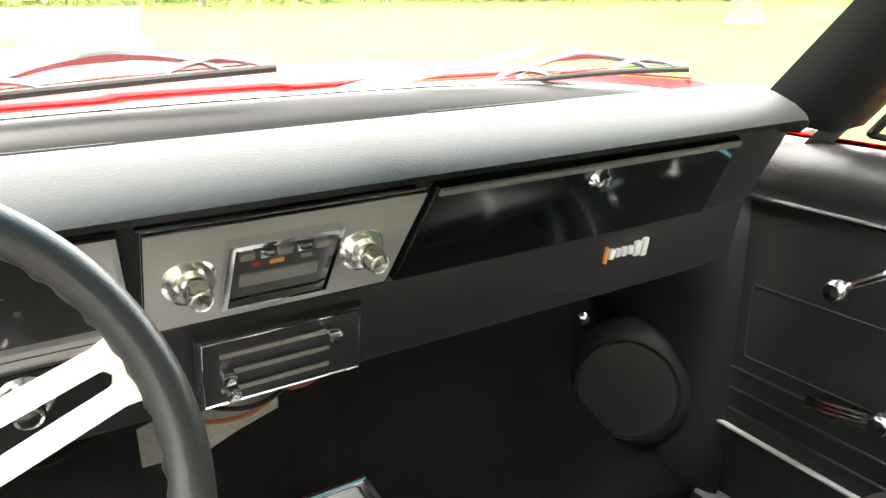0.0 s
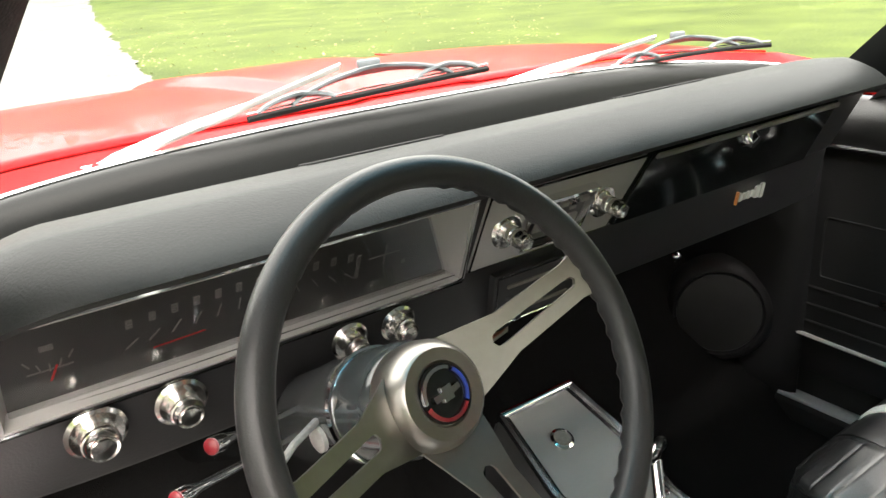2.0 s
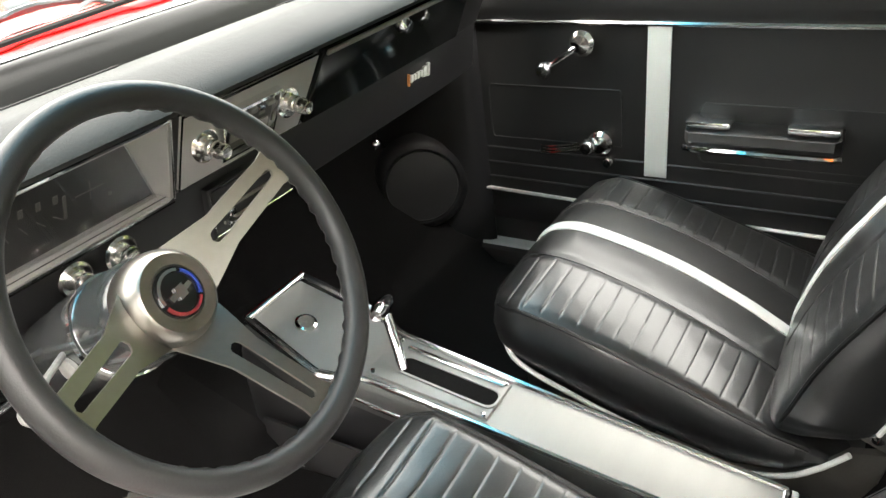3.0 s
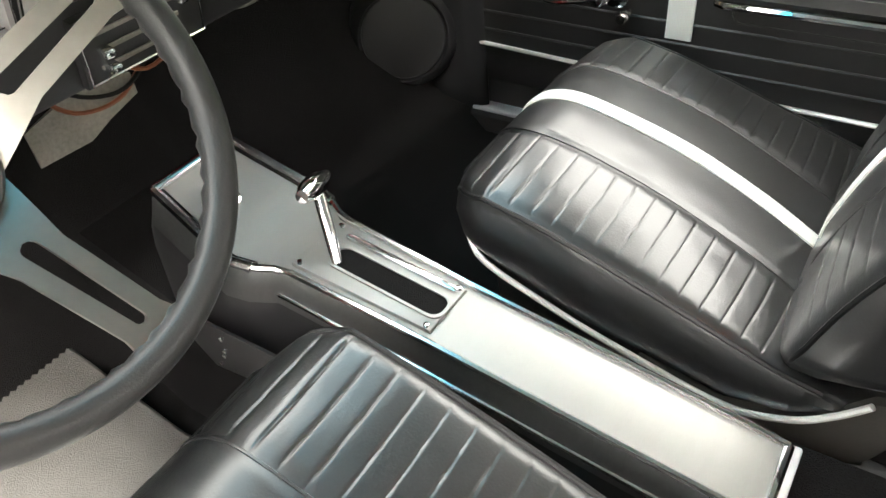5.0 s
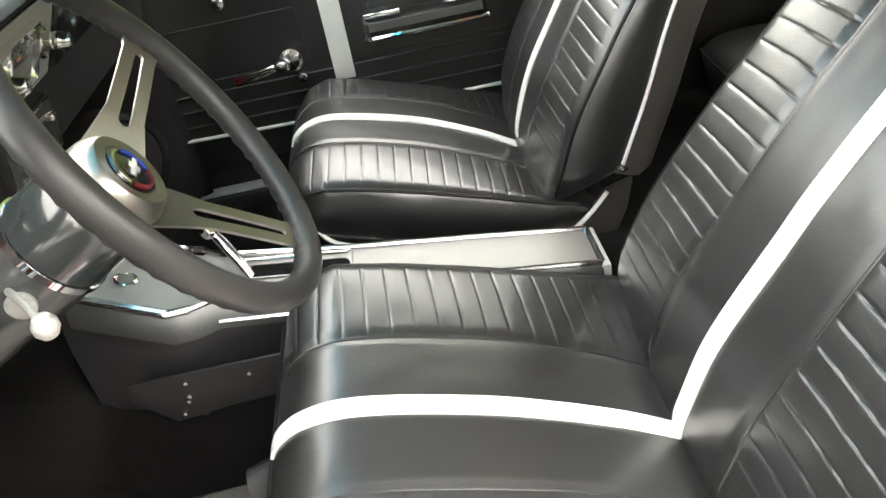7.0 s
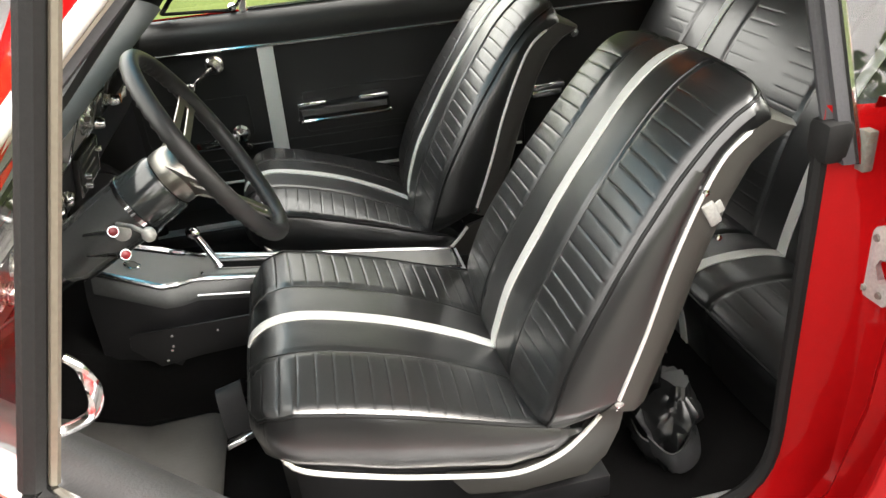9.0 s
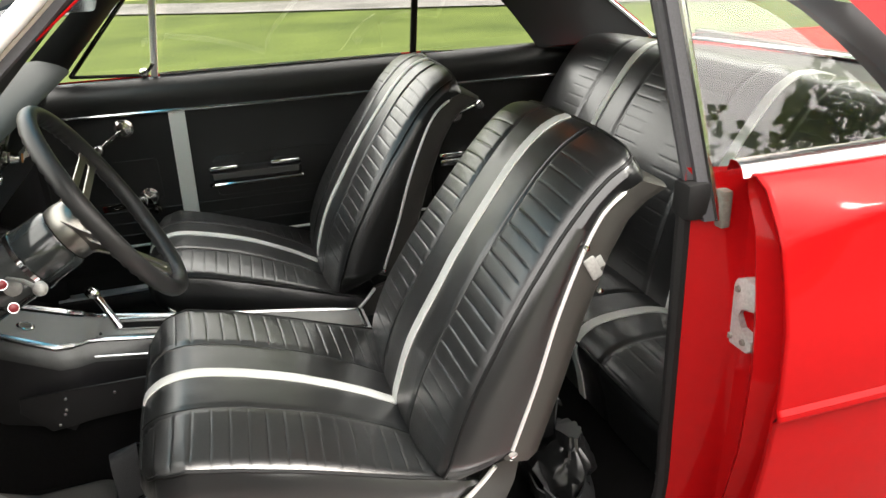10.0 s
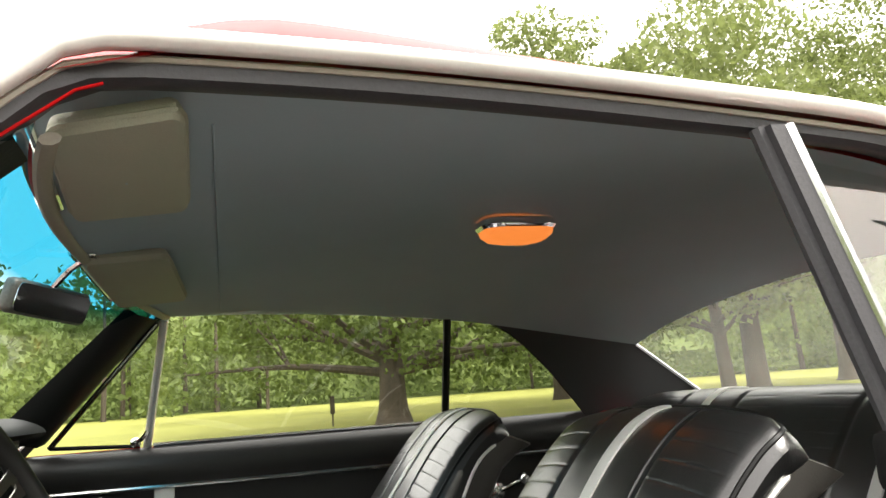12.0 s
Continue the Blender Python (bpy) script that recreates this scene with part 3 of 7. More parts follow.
# rear shelf
bm = B()
rows = [[(p.x * 1.0, p.y + 0.0, p.z - 0.012) for p in rw_bot], [(p.x * 1.05, -0.86, 0.945) for p in rw_bot]]
grid(bm, rows)
structure("parcel_shelf", bm, DOORVINYL, "black parcel shelf under the rear window", "shelf")
bm = B()
block(bm, (-0.70, -1.3, 0.3), (0.70, -1.27, 0.93), 0.003)
structure("rear_bulkhead", bm, DOORVINYL, "black bulkhead behind the rear seat", "bulkhead")

# ---------------------------------------------------------------- outer body
def side_skin(sgn, name, y0, y1, top, label, steps=18, top_x=0.76):
    """Body side from the belt to the rocker, with its crease."""
    prof = [(top_x, top), (0.81, top - 0.012), (0.845, top - 0.05), (0.872, top - 0.115), (0.868, top - 0.15), (0.876, top - 0.20), (0.88, top - 0.34), (0.872, top - 0.36), (0.862, top - 0.48), (0.84, top - 0.62), (0.81, 0.22)]
    b = B()
    grid(b, [[(sgn * x, y0 + (y1 - y0) * i / steps, z) for x, z in prof] for i in range(steps + 1)])
    s = structure(name, b, RED, label, "body panel")
    mod = s.modifiers.new("thick", "SOLIDIFY")
    mod.thickness, mod.offset = 0.004, -1
    return s


QUARTERSIDE = [(0.757, 0.970), (0.762, 0.969), (0.782, 0.958), (0.808, 0.918), (0.813, 0.909), (0.816, 0.903), (0.819, 0.895), (0.832, 0.85), (0.843, 0.80), (0.846, 0.72), (0.845, 0.694), (0.850, 0.688), (0.850, 0.682), (0.843, 0.675), (0.838, 0.62), (0.822, 0.5), (0.80, 0.4), (0.79, 0.34), (0.775, 0.22)]


def jamb_line(z):
    """How far forward the rear edge of the door opening runs, by height."""
    return -0.365 + 0.10 * min(1, max(0.0, (0.42 - z) / 0.10)) ** 2


def quarter_skin():
    """Left rear side panel: a sloping shoulder down to a sharp crease, and a raised ridge lower down."""
    b = B()
    rows = []
    for i in range(33):
        k = (i / 32) ** 1.6
        row = []
        for x, z in QUARTERSIDE:
            y = jamb_line(z) + 0.003 + (-2.3 - jamb_line(z)) * k
            lift = max(0.0, 1 - abs(z - 0.905) / 0.055) * 0.030 * min(1.0, (-0.362 - y) / 0.16) if z > 0.85 else 0.0
            row.append((-x - 0.4 * lift, y, z + lift))
        rows.append(row)
    grid(b, rows)
    q = structure("quarter_panel_left", b, RED, "glossy red rear quarter panel with a sharp shoulder crease", "body panel")
    mod = q.modifiers.new("thick", "SOLIDIFY")
    mod.thickness, mod.offset = 0.003, 1


quarter_skin()
side_skin(1, "quarter_panel_right", -0.375, -2.3, 0.890, "glossy red rear quarter panel", 24)
side_skin(-1, "fender_left", 0.80, 2.25, 0.915, "glossy red front fender", 24, 0.70)
side_skin(1, "fender_right", 0.80, 2.25, 0.915, "glossy red front fender", 24, 0.70)
side_skin(1, "door_skin_right", -0.37, 0.795, 0.93, "red outside of the closed door", 14)

# trunk lid and tail
bm = B()
rows = []
for y, z in ((-1.29, 0.88), (-1.5, 0.89), (-1.9, 0.885), (-2.25, 0.86), (-2.32, 0.82), (-2.33, 0.5)):
    rows.append([(x, y, z + 0.02 * (1 - (x / 0.8) ** 2)) for x in [0.8 * (i / 8 - 1) for i in range(17)]])
grid(bm, rows)
structure("trunk_lid", bm, RED, "red trunk lid behind the rear window", "trunk lid")

# deck beside the rear window and under the trunk's front edge
bm = B()
for sgn in (-1, 1):
    grid(bm, [[(sgn * 0.62, y, 0.930), (sgn * 0.70, y, 0.915), (sgn * 0.765, y, 0.892)] for y in (-0.74, -0.9, -1.07, -1.30)])
grid(bm, [[(p.x, p.y, p.z - 0.014) for p in rw_bot], [(p.x, p.y * 0.25 - 0.99, 0.905) for p in rw_bot]])
structure("rear_deck", bm, RED, "red rear deck round the foot of the rear window", "body panel")

# hood with a raised middle and fender crowns
def hood_z(x, y):
    f = max(0.0, y - 1.05)
    z = 1.012 - 0.095 * f ** 2 - 0.5 * max(0.0, y - 1.6) ** 2
    a = abs(x)
    edge = 0.088 + 0.12 * max(0.0, y - 0.9)
    mid = max(0.0, min(1.0, (edge + 0.018 - a) / 0.018))
    z += 0.013 * mid * max(0.25, min(1, (y - 0.86) * 2.2))
    z -= 0.02 * (a / 0.72) ** 4
    return z


bm = B()
rows = []
for j in range(27):
    y = 0.925 + 1.28 * j / 26
    edge = 0.088 + 0.12 * max(0.0, y - 0.9)
    half = [edge * k / 6 for k in range(7)] + [edge + 0.018] + [edge + 0.018 + (0.682 - edge) * k / 16 for k in range(1, 17)]
    cross = [-x for x in half[:0:-1]] + half
    rows.append([(x, y + (hood_edge(x) - 0.925) * (1 - j / 26), hood_z(x, y)) for x in cross])
rows.append([(x, 2.24, 0.70) for x in cross])
grid(bm, rows)
hood = structure("hood", bm, RED, "glossy red hood with a raised centre", "hood")
mod = hood.modifiers.new("thick", "SOLIDIFY")
mod.thickness, mod.offset = 0.003, -1
bm = B()
rows = []
for i in range(41):
    x = 0.74 * (i / 20 - 1)
    g = ws_base(x)
    rows.append([g + V((0, -0.004, -0.004)), g + V((0, 0.025, 0.003)), V((x, hood_edge(x) - 0.0015, hood_z(x, 0.925) - 0.0006)), V((x, hood_edge(x) + 0.015, 0.93))])
grid(bm, rows)
structure("cowl", bm, RED, "red cowl panel in front of the windscreen", "cowl")
bm = B()
tube(bm, [ws_base(0.72 * (i / 24 - 1)) + V((0, -0.002, 0.004)) for i in range(49)], 0.0035, 6)
structure("windscreen_trim", bm, STAINLESS, "thin bright moulding under the windscreen", "window trim")

# ---------------------------------------------------------------- dashboard
FACE0, FACE1 = (0.606, 0.972), (0.656, 0.868)
LOW0, LOW1 = (0.662, 0.862), (0.676, 0.782)


def face(x, s, o=0.0):
    """A place on the upper dash face: s from its top to its foot, o in front of it."""
    return V((x, FACE0[0] + 0.05 * s - 0.90 * o, FACE0[1] - 0.104 * s - 0.433 * o))


def low(x, s, o=0.0):
    """A place on the lower dash panel."""
    return V((x, LOW0[0] + 0.014 * s - 0.985 * o, LOW0[1] - 0.080 * s - 0.172 * o))


def end_curve(x):
    return 0.035 * max(0.0, (abs(x) - 0.45) / 0.19) ** 2


dash = thing("dashboard", (0, 0.7, 0.8), "black dashboard with padded top and silver instrument panel", "dashboard")
xs = [-0.590 + 1.18 * i / 80 for i in range(81)]
pad_prof = [(0.76, 0.955), (0.748, 0.976), (0.735, 0.994), (0.718, 1.004), (0.695, 1.010), (0.66, 1.015), (0.628, 1.018), (0.619, 1.0175), (0.600, 1.0125), (0.578, 1.004), (0.562, 0.994), (0.557, 0.986), (0.565, 0.979), (0.585, 0.977), (0.612, 0.973)]
bm = B()
rows = []
for x in xs:
    e = max(0.0, (abs(x) - 0.525) / 0.065) ** 2
    rows.append([(x, y + 0.03 * e * (1 if y < 0.63 else 0) - 0.10 * max(0, abs(x) - 0.35) ** 2 * (1 if y > 0.68 else 0), z - 0.018 * e) for y, z in pad_prof])
grid(bm, rows)
for r in (rows[0], rows[-1]):
    bm.faces.new([bm.verts.new(p) for p in r])
part("pad", bm, PADVINYL, dash, "grained black padded dash top")
bm = B()
rows = []
for x in [-0.70 + 1.40 * i / 60 for i in range(61)]:
    g = ws_base(x)
    e = V((x, 0.745 - 0.12 * max(0, abs(x) - 0.35) ** 2, 0.965))
    k = min(1.0, (g.y - e.y) / 0.15)
    rows.append([g + V((0, -0.002, -0.002)), g + V((0, -0.006 * k, 0.003)), g + V((0, -0.014 * k, 0.004)), g + V((0, -0.023 * k, 0.001)), g + V((0, -0.031 * k, -0.007)), g + V((0, -0.037 * k, -0.020)), g + V((0, -0.041 * k, -0.042)), e + V((0, 0.012 * k, -0.035)), e + V((0, 0, -0.020))])
grid(bm, rows)
part("defroster_panel", bm, ROLLVINYL, dash, "black rolled panel between pad and windscreen")
for side in (-1, 1):
    for k in range(4):
        bm = B()
        block(bm, (-0.07, -0.0016, 0), (0.09, 0.0016, 0.003), 0.001, Matrix.Translation((side * 0.23 + (0.0 if side < 0 else -0.02), 0.692 + 0.0065 * k, 1.0095 - 0.0016 * k)))
        part("defroster_louvre", bm, RUBBER, dash)
body_prof = [(0.612, 0.973), (0.606, 0.972), (0.6095, 0.9647), (0.656, 0.868), (0.660, 0.863), (0.662, 0.862), (0.676, 0.782), (0.680, 0.777), (0.690, 0.776), (0.74, 0.79)]
bm = B()
xs2 = [-0.625, -0.6] + [-0.6 + 0.44 * i / 20 for i in range(1, 21)] + [-0.16 + 0.77 * i / 39 for i in range(1, 40)]
vs = grid(bm, [[(x, y + end_curve(x) * 0.4, z) for y, z in body_prof] for x in xs2])
# opening for the instruments
for i in range(60):
    if -0.602 < xs2[i] and xs2[i + 1] < -0.158:
        f = bm.faces.get((vs[i][2], vs[i][3], vs[i + 1][3], vs[i + 1][2]))
        bm.faces.remove(f)
part("panel", bm, BLACKPAINT, dash, "satin black lower dash panel")
# thin ridges between pad and silver panel
for s0 in (-0.02, 0.06):
    bm = B()
    tube(bm, [face(-0.15 + 0.225 * i / 12, s0, 0.003) for i in range(13)], 0.0025, 6)
    part("ridge", bm, GLOSSBLACK, dash)

# silver radio panel, its right end slanted
RP = [(-0.146, 0.10), (0.088, 0.10), (0.066, 0.98), (-0.146, 0.98)]
bm = B()
slab(bm, [(x, s) for x, s in RP], 0.006, lambda u, v, w: face(u, v, w), 0.0015)
part("radio_panel", bm, SILVERPAINT, dash, "silver painted radio panel")
bm = B()
tube(bm, [face(x, s, 0.005) for x, s in RP], 0.0016, 5, closed=True)
part("panel_beading", bm, GLOSSBLACK, dash)
GD = [(0.094, 0.04), (0.490, 0.04), (0.494, 0.96), (0.072, 0.96)]
bm = B()
slab(bm, GD, 0.010, lambda u, v, w: face(u, v, w + 0.001), 0.003)
gd = part("glove_box_door", bm, GLOSSBLACK, dash, "gloss black glove box door")
bm = B()
slab(bm, [(0.096, 0.045), (0.487, 0.045), (0.487, 0.10), (0.094, 0.10)], 0.004, lambda u, v, w: face(u, v, w + 0.0115), 0.0012)
part("top_strip", bm, BRUSHED, gd, "thin bright strip")
bm = B()
lathe(bm, [(0.0, 0.0), (0.013, 0.0), (0.0135, 0.004), (0.010, 0.008), (0.009, 0.014), (0.006, 0.015), (0.0, 0.0145)], axis(face(0.283, 0.20, 0.010), (0, -0.90, -0.433)), 24)
part("lock", bm, CHROME, gd, "chrome push lock")

# instrument cluster
X0, X1 = -0.606, -0.156
bm = B()
outer = [(X0, 0.07), (X1 - 0.006, 0.07), (X1 + 0.004, 1.06), (X0 - 0.004, 1.06)]
inner = [(X0 + 0.014, 0.115), (X1 - 0.056, 0.115), (X1 - 0.010, 1.005), (X0 + 0.012, 1.005)]
deep = [(X0 + 0.016, 0.125), (X1 - 0.059, 0.125), (X1 - 0.014, 0.998), (X0 + 0.014, 0.998)]
wallr = [(X0 + 0.010, 0.10), (X1 - 0.010, 0.10), (X1 - 0.003, 1.025), (X0 + 0.008, 1.025)]
rows = []
for ring, o in ((outer, -0.006), (outer, 0.003), (wallr, 0.0045), (wallr, 0.003), (inner, -0.010), (deep, -0.012)):
    pts = []
    for k in range(4):
        a, b = ring[k], ring[(k + 1) % 4]
        for i in range(6):
            f = i / 6
            pts.append(face(a[0] + (b[0] - a[0]) * f, a[1] + (b[1] - a[1]) * f, o))
    rows.append(pts)
grid(bm, rows, close=True)
cl = part("instrument_bezel", bm, SILVERPAINT, dash, "silver instrument bezel with a slanted end")
bm = B()
slab(bm, deep, 0.002, lambda u, v, w: face(u, v, w - 0.0145))
part("dial_face", bm, DIALBLACK, cl, "dark dial face behind a clear lens")
bm = B()
tube(bm, [face(x, s, 0.004) for x, s in outer], 0.0022, 6, closed=True)
part("bezel_beading", bm, CHROME, cl)
bm = B()
tube(bm, [face(x, s + (0.035 if s > 0.5 else -0.035), 0.003) for x, s in outer], 0.0022, 6, closed=True)
part("bezel_groove", bm, GLOSSBLACK, cl)


bm = B()
slab(bm, deep, 0.0012, lambda u, v, w: face(u, v, w - 0.0065))
part("dial_lens", bm, LENS, cl, "clear curved instrument lens").visible_shadow = False


def mark(cx, cs, w, h, turn=0.0, mat=DIALWHITE, o=-0.0117, name="marking"):
    b = B()
    ca, sa = math.cos(turn), math.sin(turn)

    def place(u, v, d):
        x, y = u * ca - v * sa, u * sa + v * ca
        return face(cx + x, cs - y / 0.1154, o + d)
    slab(b, [(-w / 2, -h / 2), (w / 2, -h / 2), (w / 2, h / 2), (-w / 2, h / 2)], 0.0008, place)
    return part(name, b, mat, cl)


for i in range(12):
    x = -0.495 + 0.0185 * i
    f = (i - 5.5) / 5.5
    mark(x, 0.42 + 0.05 * f * f, 0.0055, 0.010)
    mark(x + 0.001, 0.60 + 0.08 * f * f, 0.0011, 0.014, 0.85 * f - 0.0)
mark(-0.455, 0.78, 0.045, 0.0012, 0.04, NEEDLE, -0.011, "needle")
for k, (dx, ds, tn) in enumerate(((-0.016, 0.0, 0.5), (-0.008, 0.06, 0.25), (0.0, 0.08, 0.0), (0.008, 0.06, -0.25), (0.016, 0.0, -0.5))):
    mark(-0.556 + dx, 0.58 + ds, 0.0011, 0.009, tn)
mark(-0.556, 0.68, 0.034, 0.0012)
mark(-0.554, 0.72, 0.0016, 0.018, -0.35, NEEDLE, -0.011, "needle")
mark(-0.556, 0.46, 0.010, 0.006)
mark(-0.252, 0.55, 0.036, 0.0009)
mark(-0.252, 0.55, 0.0009, 0.026)
mark(-0.282, 0.60, 0.004, 0.030)
mark(-0.228, 0.70, 0.005, 0.005)


def knob(x, s, where, ring, length, head, parent, mat=KNOBCHROME, kindname="knob"):
    """A turned knob on a bright escutcheon."""
    b = B()
    d = (0, -0.985, -0.172)
    lathe(b, [(0.0, 0), (ring, 0), (ring, 0.002), (ring * 0.86, 0.0045), (ring * 0.60, 0.0035), (ring * 0.52, 0.005), (ring * 0.50, length * 0.42), (head * 0.88, length * 0.46), (head, length * 0.55), (head, length * 0.66), (head * 0.92, length * 0.69), (head * 0.92, length * 0.84), (head * 0.80, length * 0.96), (head * 0.66, length * 0.94), (head * 0.60, length), (0.0, length * 1.02)], axis(where(x, s, 0.004), d), 28)
    k = part(kindname, b, mat, parent)
    return k


radio = thing("car_radio", (-0.04, 0.63, 0.9), "chrome-framed push-button car radio in the silver panel", "radio")
RO = [(-0.086, 0.24), (0.008, 0.24), (0.000, 0.82), (-0.090, 0.82)]
bm = B()
pts = []
for ring, o in (((1.0), 0.006), ((1.0), 0.016), ((0.9), 0.017), ((0.86), 0.008)):
    cx, cs = -0.042, 0.53
    pts.append([face(cx + (x - cx) * ring, cs + (s - cs) * ring, o) for x, s in RO])
grid(bm, pts, close=True)
part("frame", bm, CHROME, radio, "chrome radio frame")
bm = B()
slab(bm, [(-0.080, 0.30), (0.002, 0.30), (-0.004, 0.76), (-0.083, 0.76)], 0.003, lambda u, v, w: face(u, v, w + 0.0065))
part("dial_window", bm, DIALBLACK, radio)
for k in range(5):
    bm = B()
    slab(bm, rounded(0.012, 0.007, 0.0015, 2), 0.006, lambda u, v, w, k=k: face(-0.071 + 0.0155 * k + u, 0.36 - v / 0.1154, w + 0.009), 0.001)
    part("push_button", bm, CHROME if k % 2 else DIALWHITE, radio)
bm = B()
slab(bm, rounded(0.066, 0.013, 0.002, 2), 0.002, lambda u, v, w: face(-0.042 + u, 0.60 - v / 0.1154, w + 0.0095))
part("tuning_scale", bm, DIALWHITE, radio)
for k, (x, w_, mt) in enumerate(((-0.062, 0.006, NEEDLE), (-0.02, 0.01, DIALWHITE), (-0.045, 0.012, ORANGE))):
    mkb = B()
    slab(mkb, rounded(w_, 0.004, 0.001, 2), 0.001, lambda u, v, w, x=x: face(x + u, 0.47 - v / 0.1154, w + 0.0097))
    part("dial_marking", mkb, mt, radio)
for x in (-0.113, 0.032):
    knob(x, 0.53, lambda a, b, c: face(a, b, c + 0.003), 0.021, 0.036, 0.0105, radio, KNOBCHROME, "knob")

heater = thing("heater_control", (-0.03, 0.69, 0.82), "black heater control with chrome slide levers", "heater control")
bm = B()
slab(bm, [(-0.108, 0.14), (0.044, 0.14), (0.044, 1.02), (-0.108, 1.02)], 0.010, lambda u, v, w: low(u, v, w + 0.001), 0.003)
part("plate", bm, BLACKPAINT, heater)
bm = B()
tube(bm, [low(x, s, 0.012) for x, s in ((-0.104, 0.18), (0.040, 0.18), (0.040, 0.97), (-0.104, 0.97))], 0.0016, 5, closed=True)
part("border", bm, STAINLESS, heater)
for k, (s, kx) in enumerate(((0.36, 0.012), (0.58, -0.085), (0.80, -0.082))):
    bm = B()
    slab(bm, rounded(0.10, 0.004, 0.001, 2), 0.002, lambda u, v, w, s=s: low(-0.04 + u, s - v / 0.076, w + 0.012))
    part("slot", bm, BARESTEEL, heater)
    bm = B()
    slab(bm, rounded(0.013, 0.009, 0.003, 3), 0.014, lambda u, v, w, s=s, kx=kx: low(kx + u, s - v / 0.076, w + 0.012), 0.002)
    part("lever", bm, CHROME, heater, "chrome slide knob")

emblem = thing("dash_emblem", (0.39, 0.67, 0.83), "small chrome script emblem with a red block", "emblem")
ex = 0.357
for k, (w_, h_, mt) in enumerate(((0.004, 0.020, ORANGE), (0.008, 0.012, DRIPRAIL), (0.007, 0.010, DRIPRAIL), (0.008, 0.011, DRIPRAIL), (0.007, 0.010, DRIPRAIL), (0.010, 0.018, DRIPRAIL), (0.009, 0.022, DRIPRAIL))):
    bm = B()
    slab(bm, rounded(w_, h_, 0.0015, 2), 0.004, lambda u, v, w, ex=ex, w_=w_: low(ex + w_ / 2 + u, 0.36 - v / 0.076, w + 0.001), 0.001)
    part("bar", bm, mt, emblem)
    ex += w_ + 0.0025

for x, r in ((-0.292, 0.021), (-0.234, 0.021), (-0.463, 0.024), (-0.535, 0.026)):
    kt = thing("dash_switch", (x, 0.69, 0.826), "chrome dash switch knob on a round bezel", "switch", "dash switches")
    knob(x, 0.36, low, r, 0.026, r * 0.62, kt)

# ---------------------------------------------------------------- seats
def groove(p, seam, width=0.006):
    """0 away from a seam, 1 on it."""
    return math.exp(-((p - seam) / width) ** 2)


def table(pairs, v):
    """A value read off straight pieces between pairs, which rise in their first number."""
    if v <= pairs[0][0]:
        return pairs[0][1]
    for (a, fa), (b, fb) in zip(pairs, pairs[1:]):
        if v <= b:
            return fa + (fb - fa) * (v - a) / (b - a)
    return pairs[-1][1]


def quilt(s, a, c0, c1, s0, s1, pitch=0.0262, bow=0.014):
    """Height of the pleats at s along and a across a panel between c0 and c1: thin stitched valleys between flat welts."""
    if not (c0 <= a <= c1 and s0 < s < s1):
        return 0.0
    edge = min(1.0, min(a - c0, c1 - a) / 0.007)
    t = ((s - bow * ((a - c0) / (c1 - c0)) ** 2) / pitch) % 1.0
    d = min(t, 1 - t)
    return edge * (0.0004 * (1 - (1 - 2 * d) ** 4) - 0.0008 * math.exp(-(d / 0.05) ** 2))


def strip_from(rows, half, o, j0, j1, sign=1):
    """A raised ribbon, half wide each side, along the middle of a skin."""
    c = len(rows[0]) // 2
    out = []
    for j in range(j0, j1):
        d = (rows[min(j + 1, len(rows) - 1)][c] - rows[max(j - 1, 0)][c]).normalized()
        nrm = V((1, 0, 0)).cross(d)
        nrm = nrm * sign
        m = rows[j][c]
        out.append([m + V((x, 0, 0)) + nrm * h for x, h in ((-half, -0.003), (-half, o * 0.8), (-half * 0.5, o), (half * 0.5, o), (half, o * 0.8), (half, -0.003))])
    return out


CUSHION = [(-0.090, 0.435), (-0.045, 0.455), (0.000, 0.489), (0.075, 0.535), (0.170, 0.581), (0.262, 0.612), (0.330, 0.626), (0.372, 0.623), (0.398, 0.608), (0.408, 0.592)]
CUSHION_EDGE = [(-0.090, 0.478), (-0.043, 0.496), (0.073, 0.536), (0.198, 0.580), (0.276, 0.604), (0.345, 0.620), (0.385, 0.612), (0.408, 0.590)]
CUSHION_FOOT = [(-0.090, 0.500), (-0.055, 0.474), (-0.016, 0.446), (0.051, 0.433), (0.167, 0.457), (0.252, 0.480), (0.347, 0.515), (0.408, 0.530)]
BACK = [(0.022, 0.470), (0.012, 0.500), (0.006, 0.535), (-0.026, 0.621), (-0.080, 0.716), (-0.133, 0.798), (-0.203, 0.892), (-0.250, 0.941), (-0.284, 0.962), (-0.308, 0.967)]
BACK_SIDE = [(0.0, -0.088, 0.528), (0.12, -0.108, 0.540), (0.32, -0.149, 0.642), (0.50, -0.183, 0.740), (0.70, -0.224, 0.833), (0.84, -0.254, 0.882), (0.94, -0.284, 0.906), (1.0, -0.318, 0.922)]


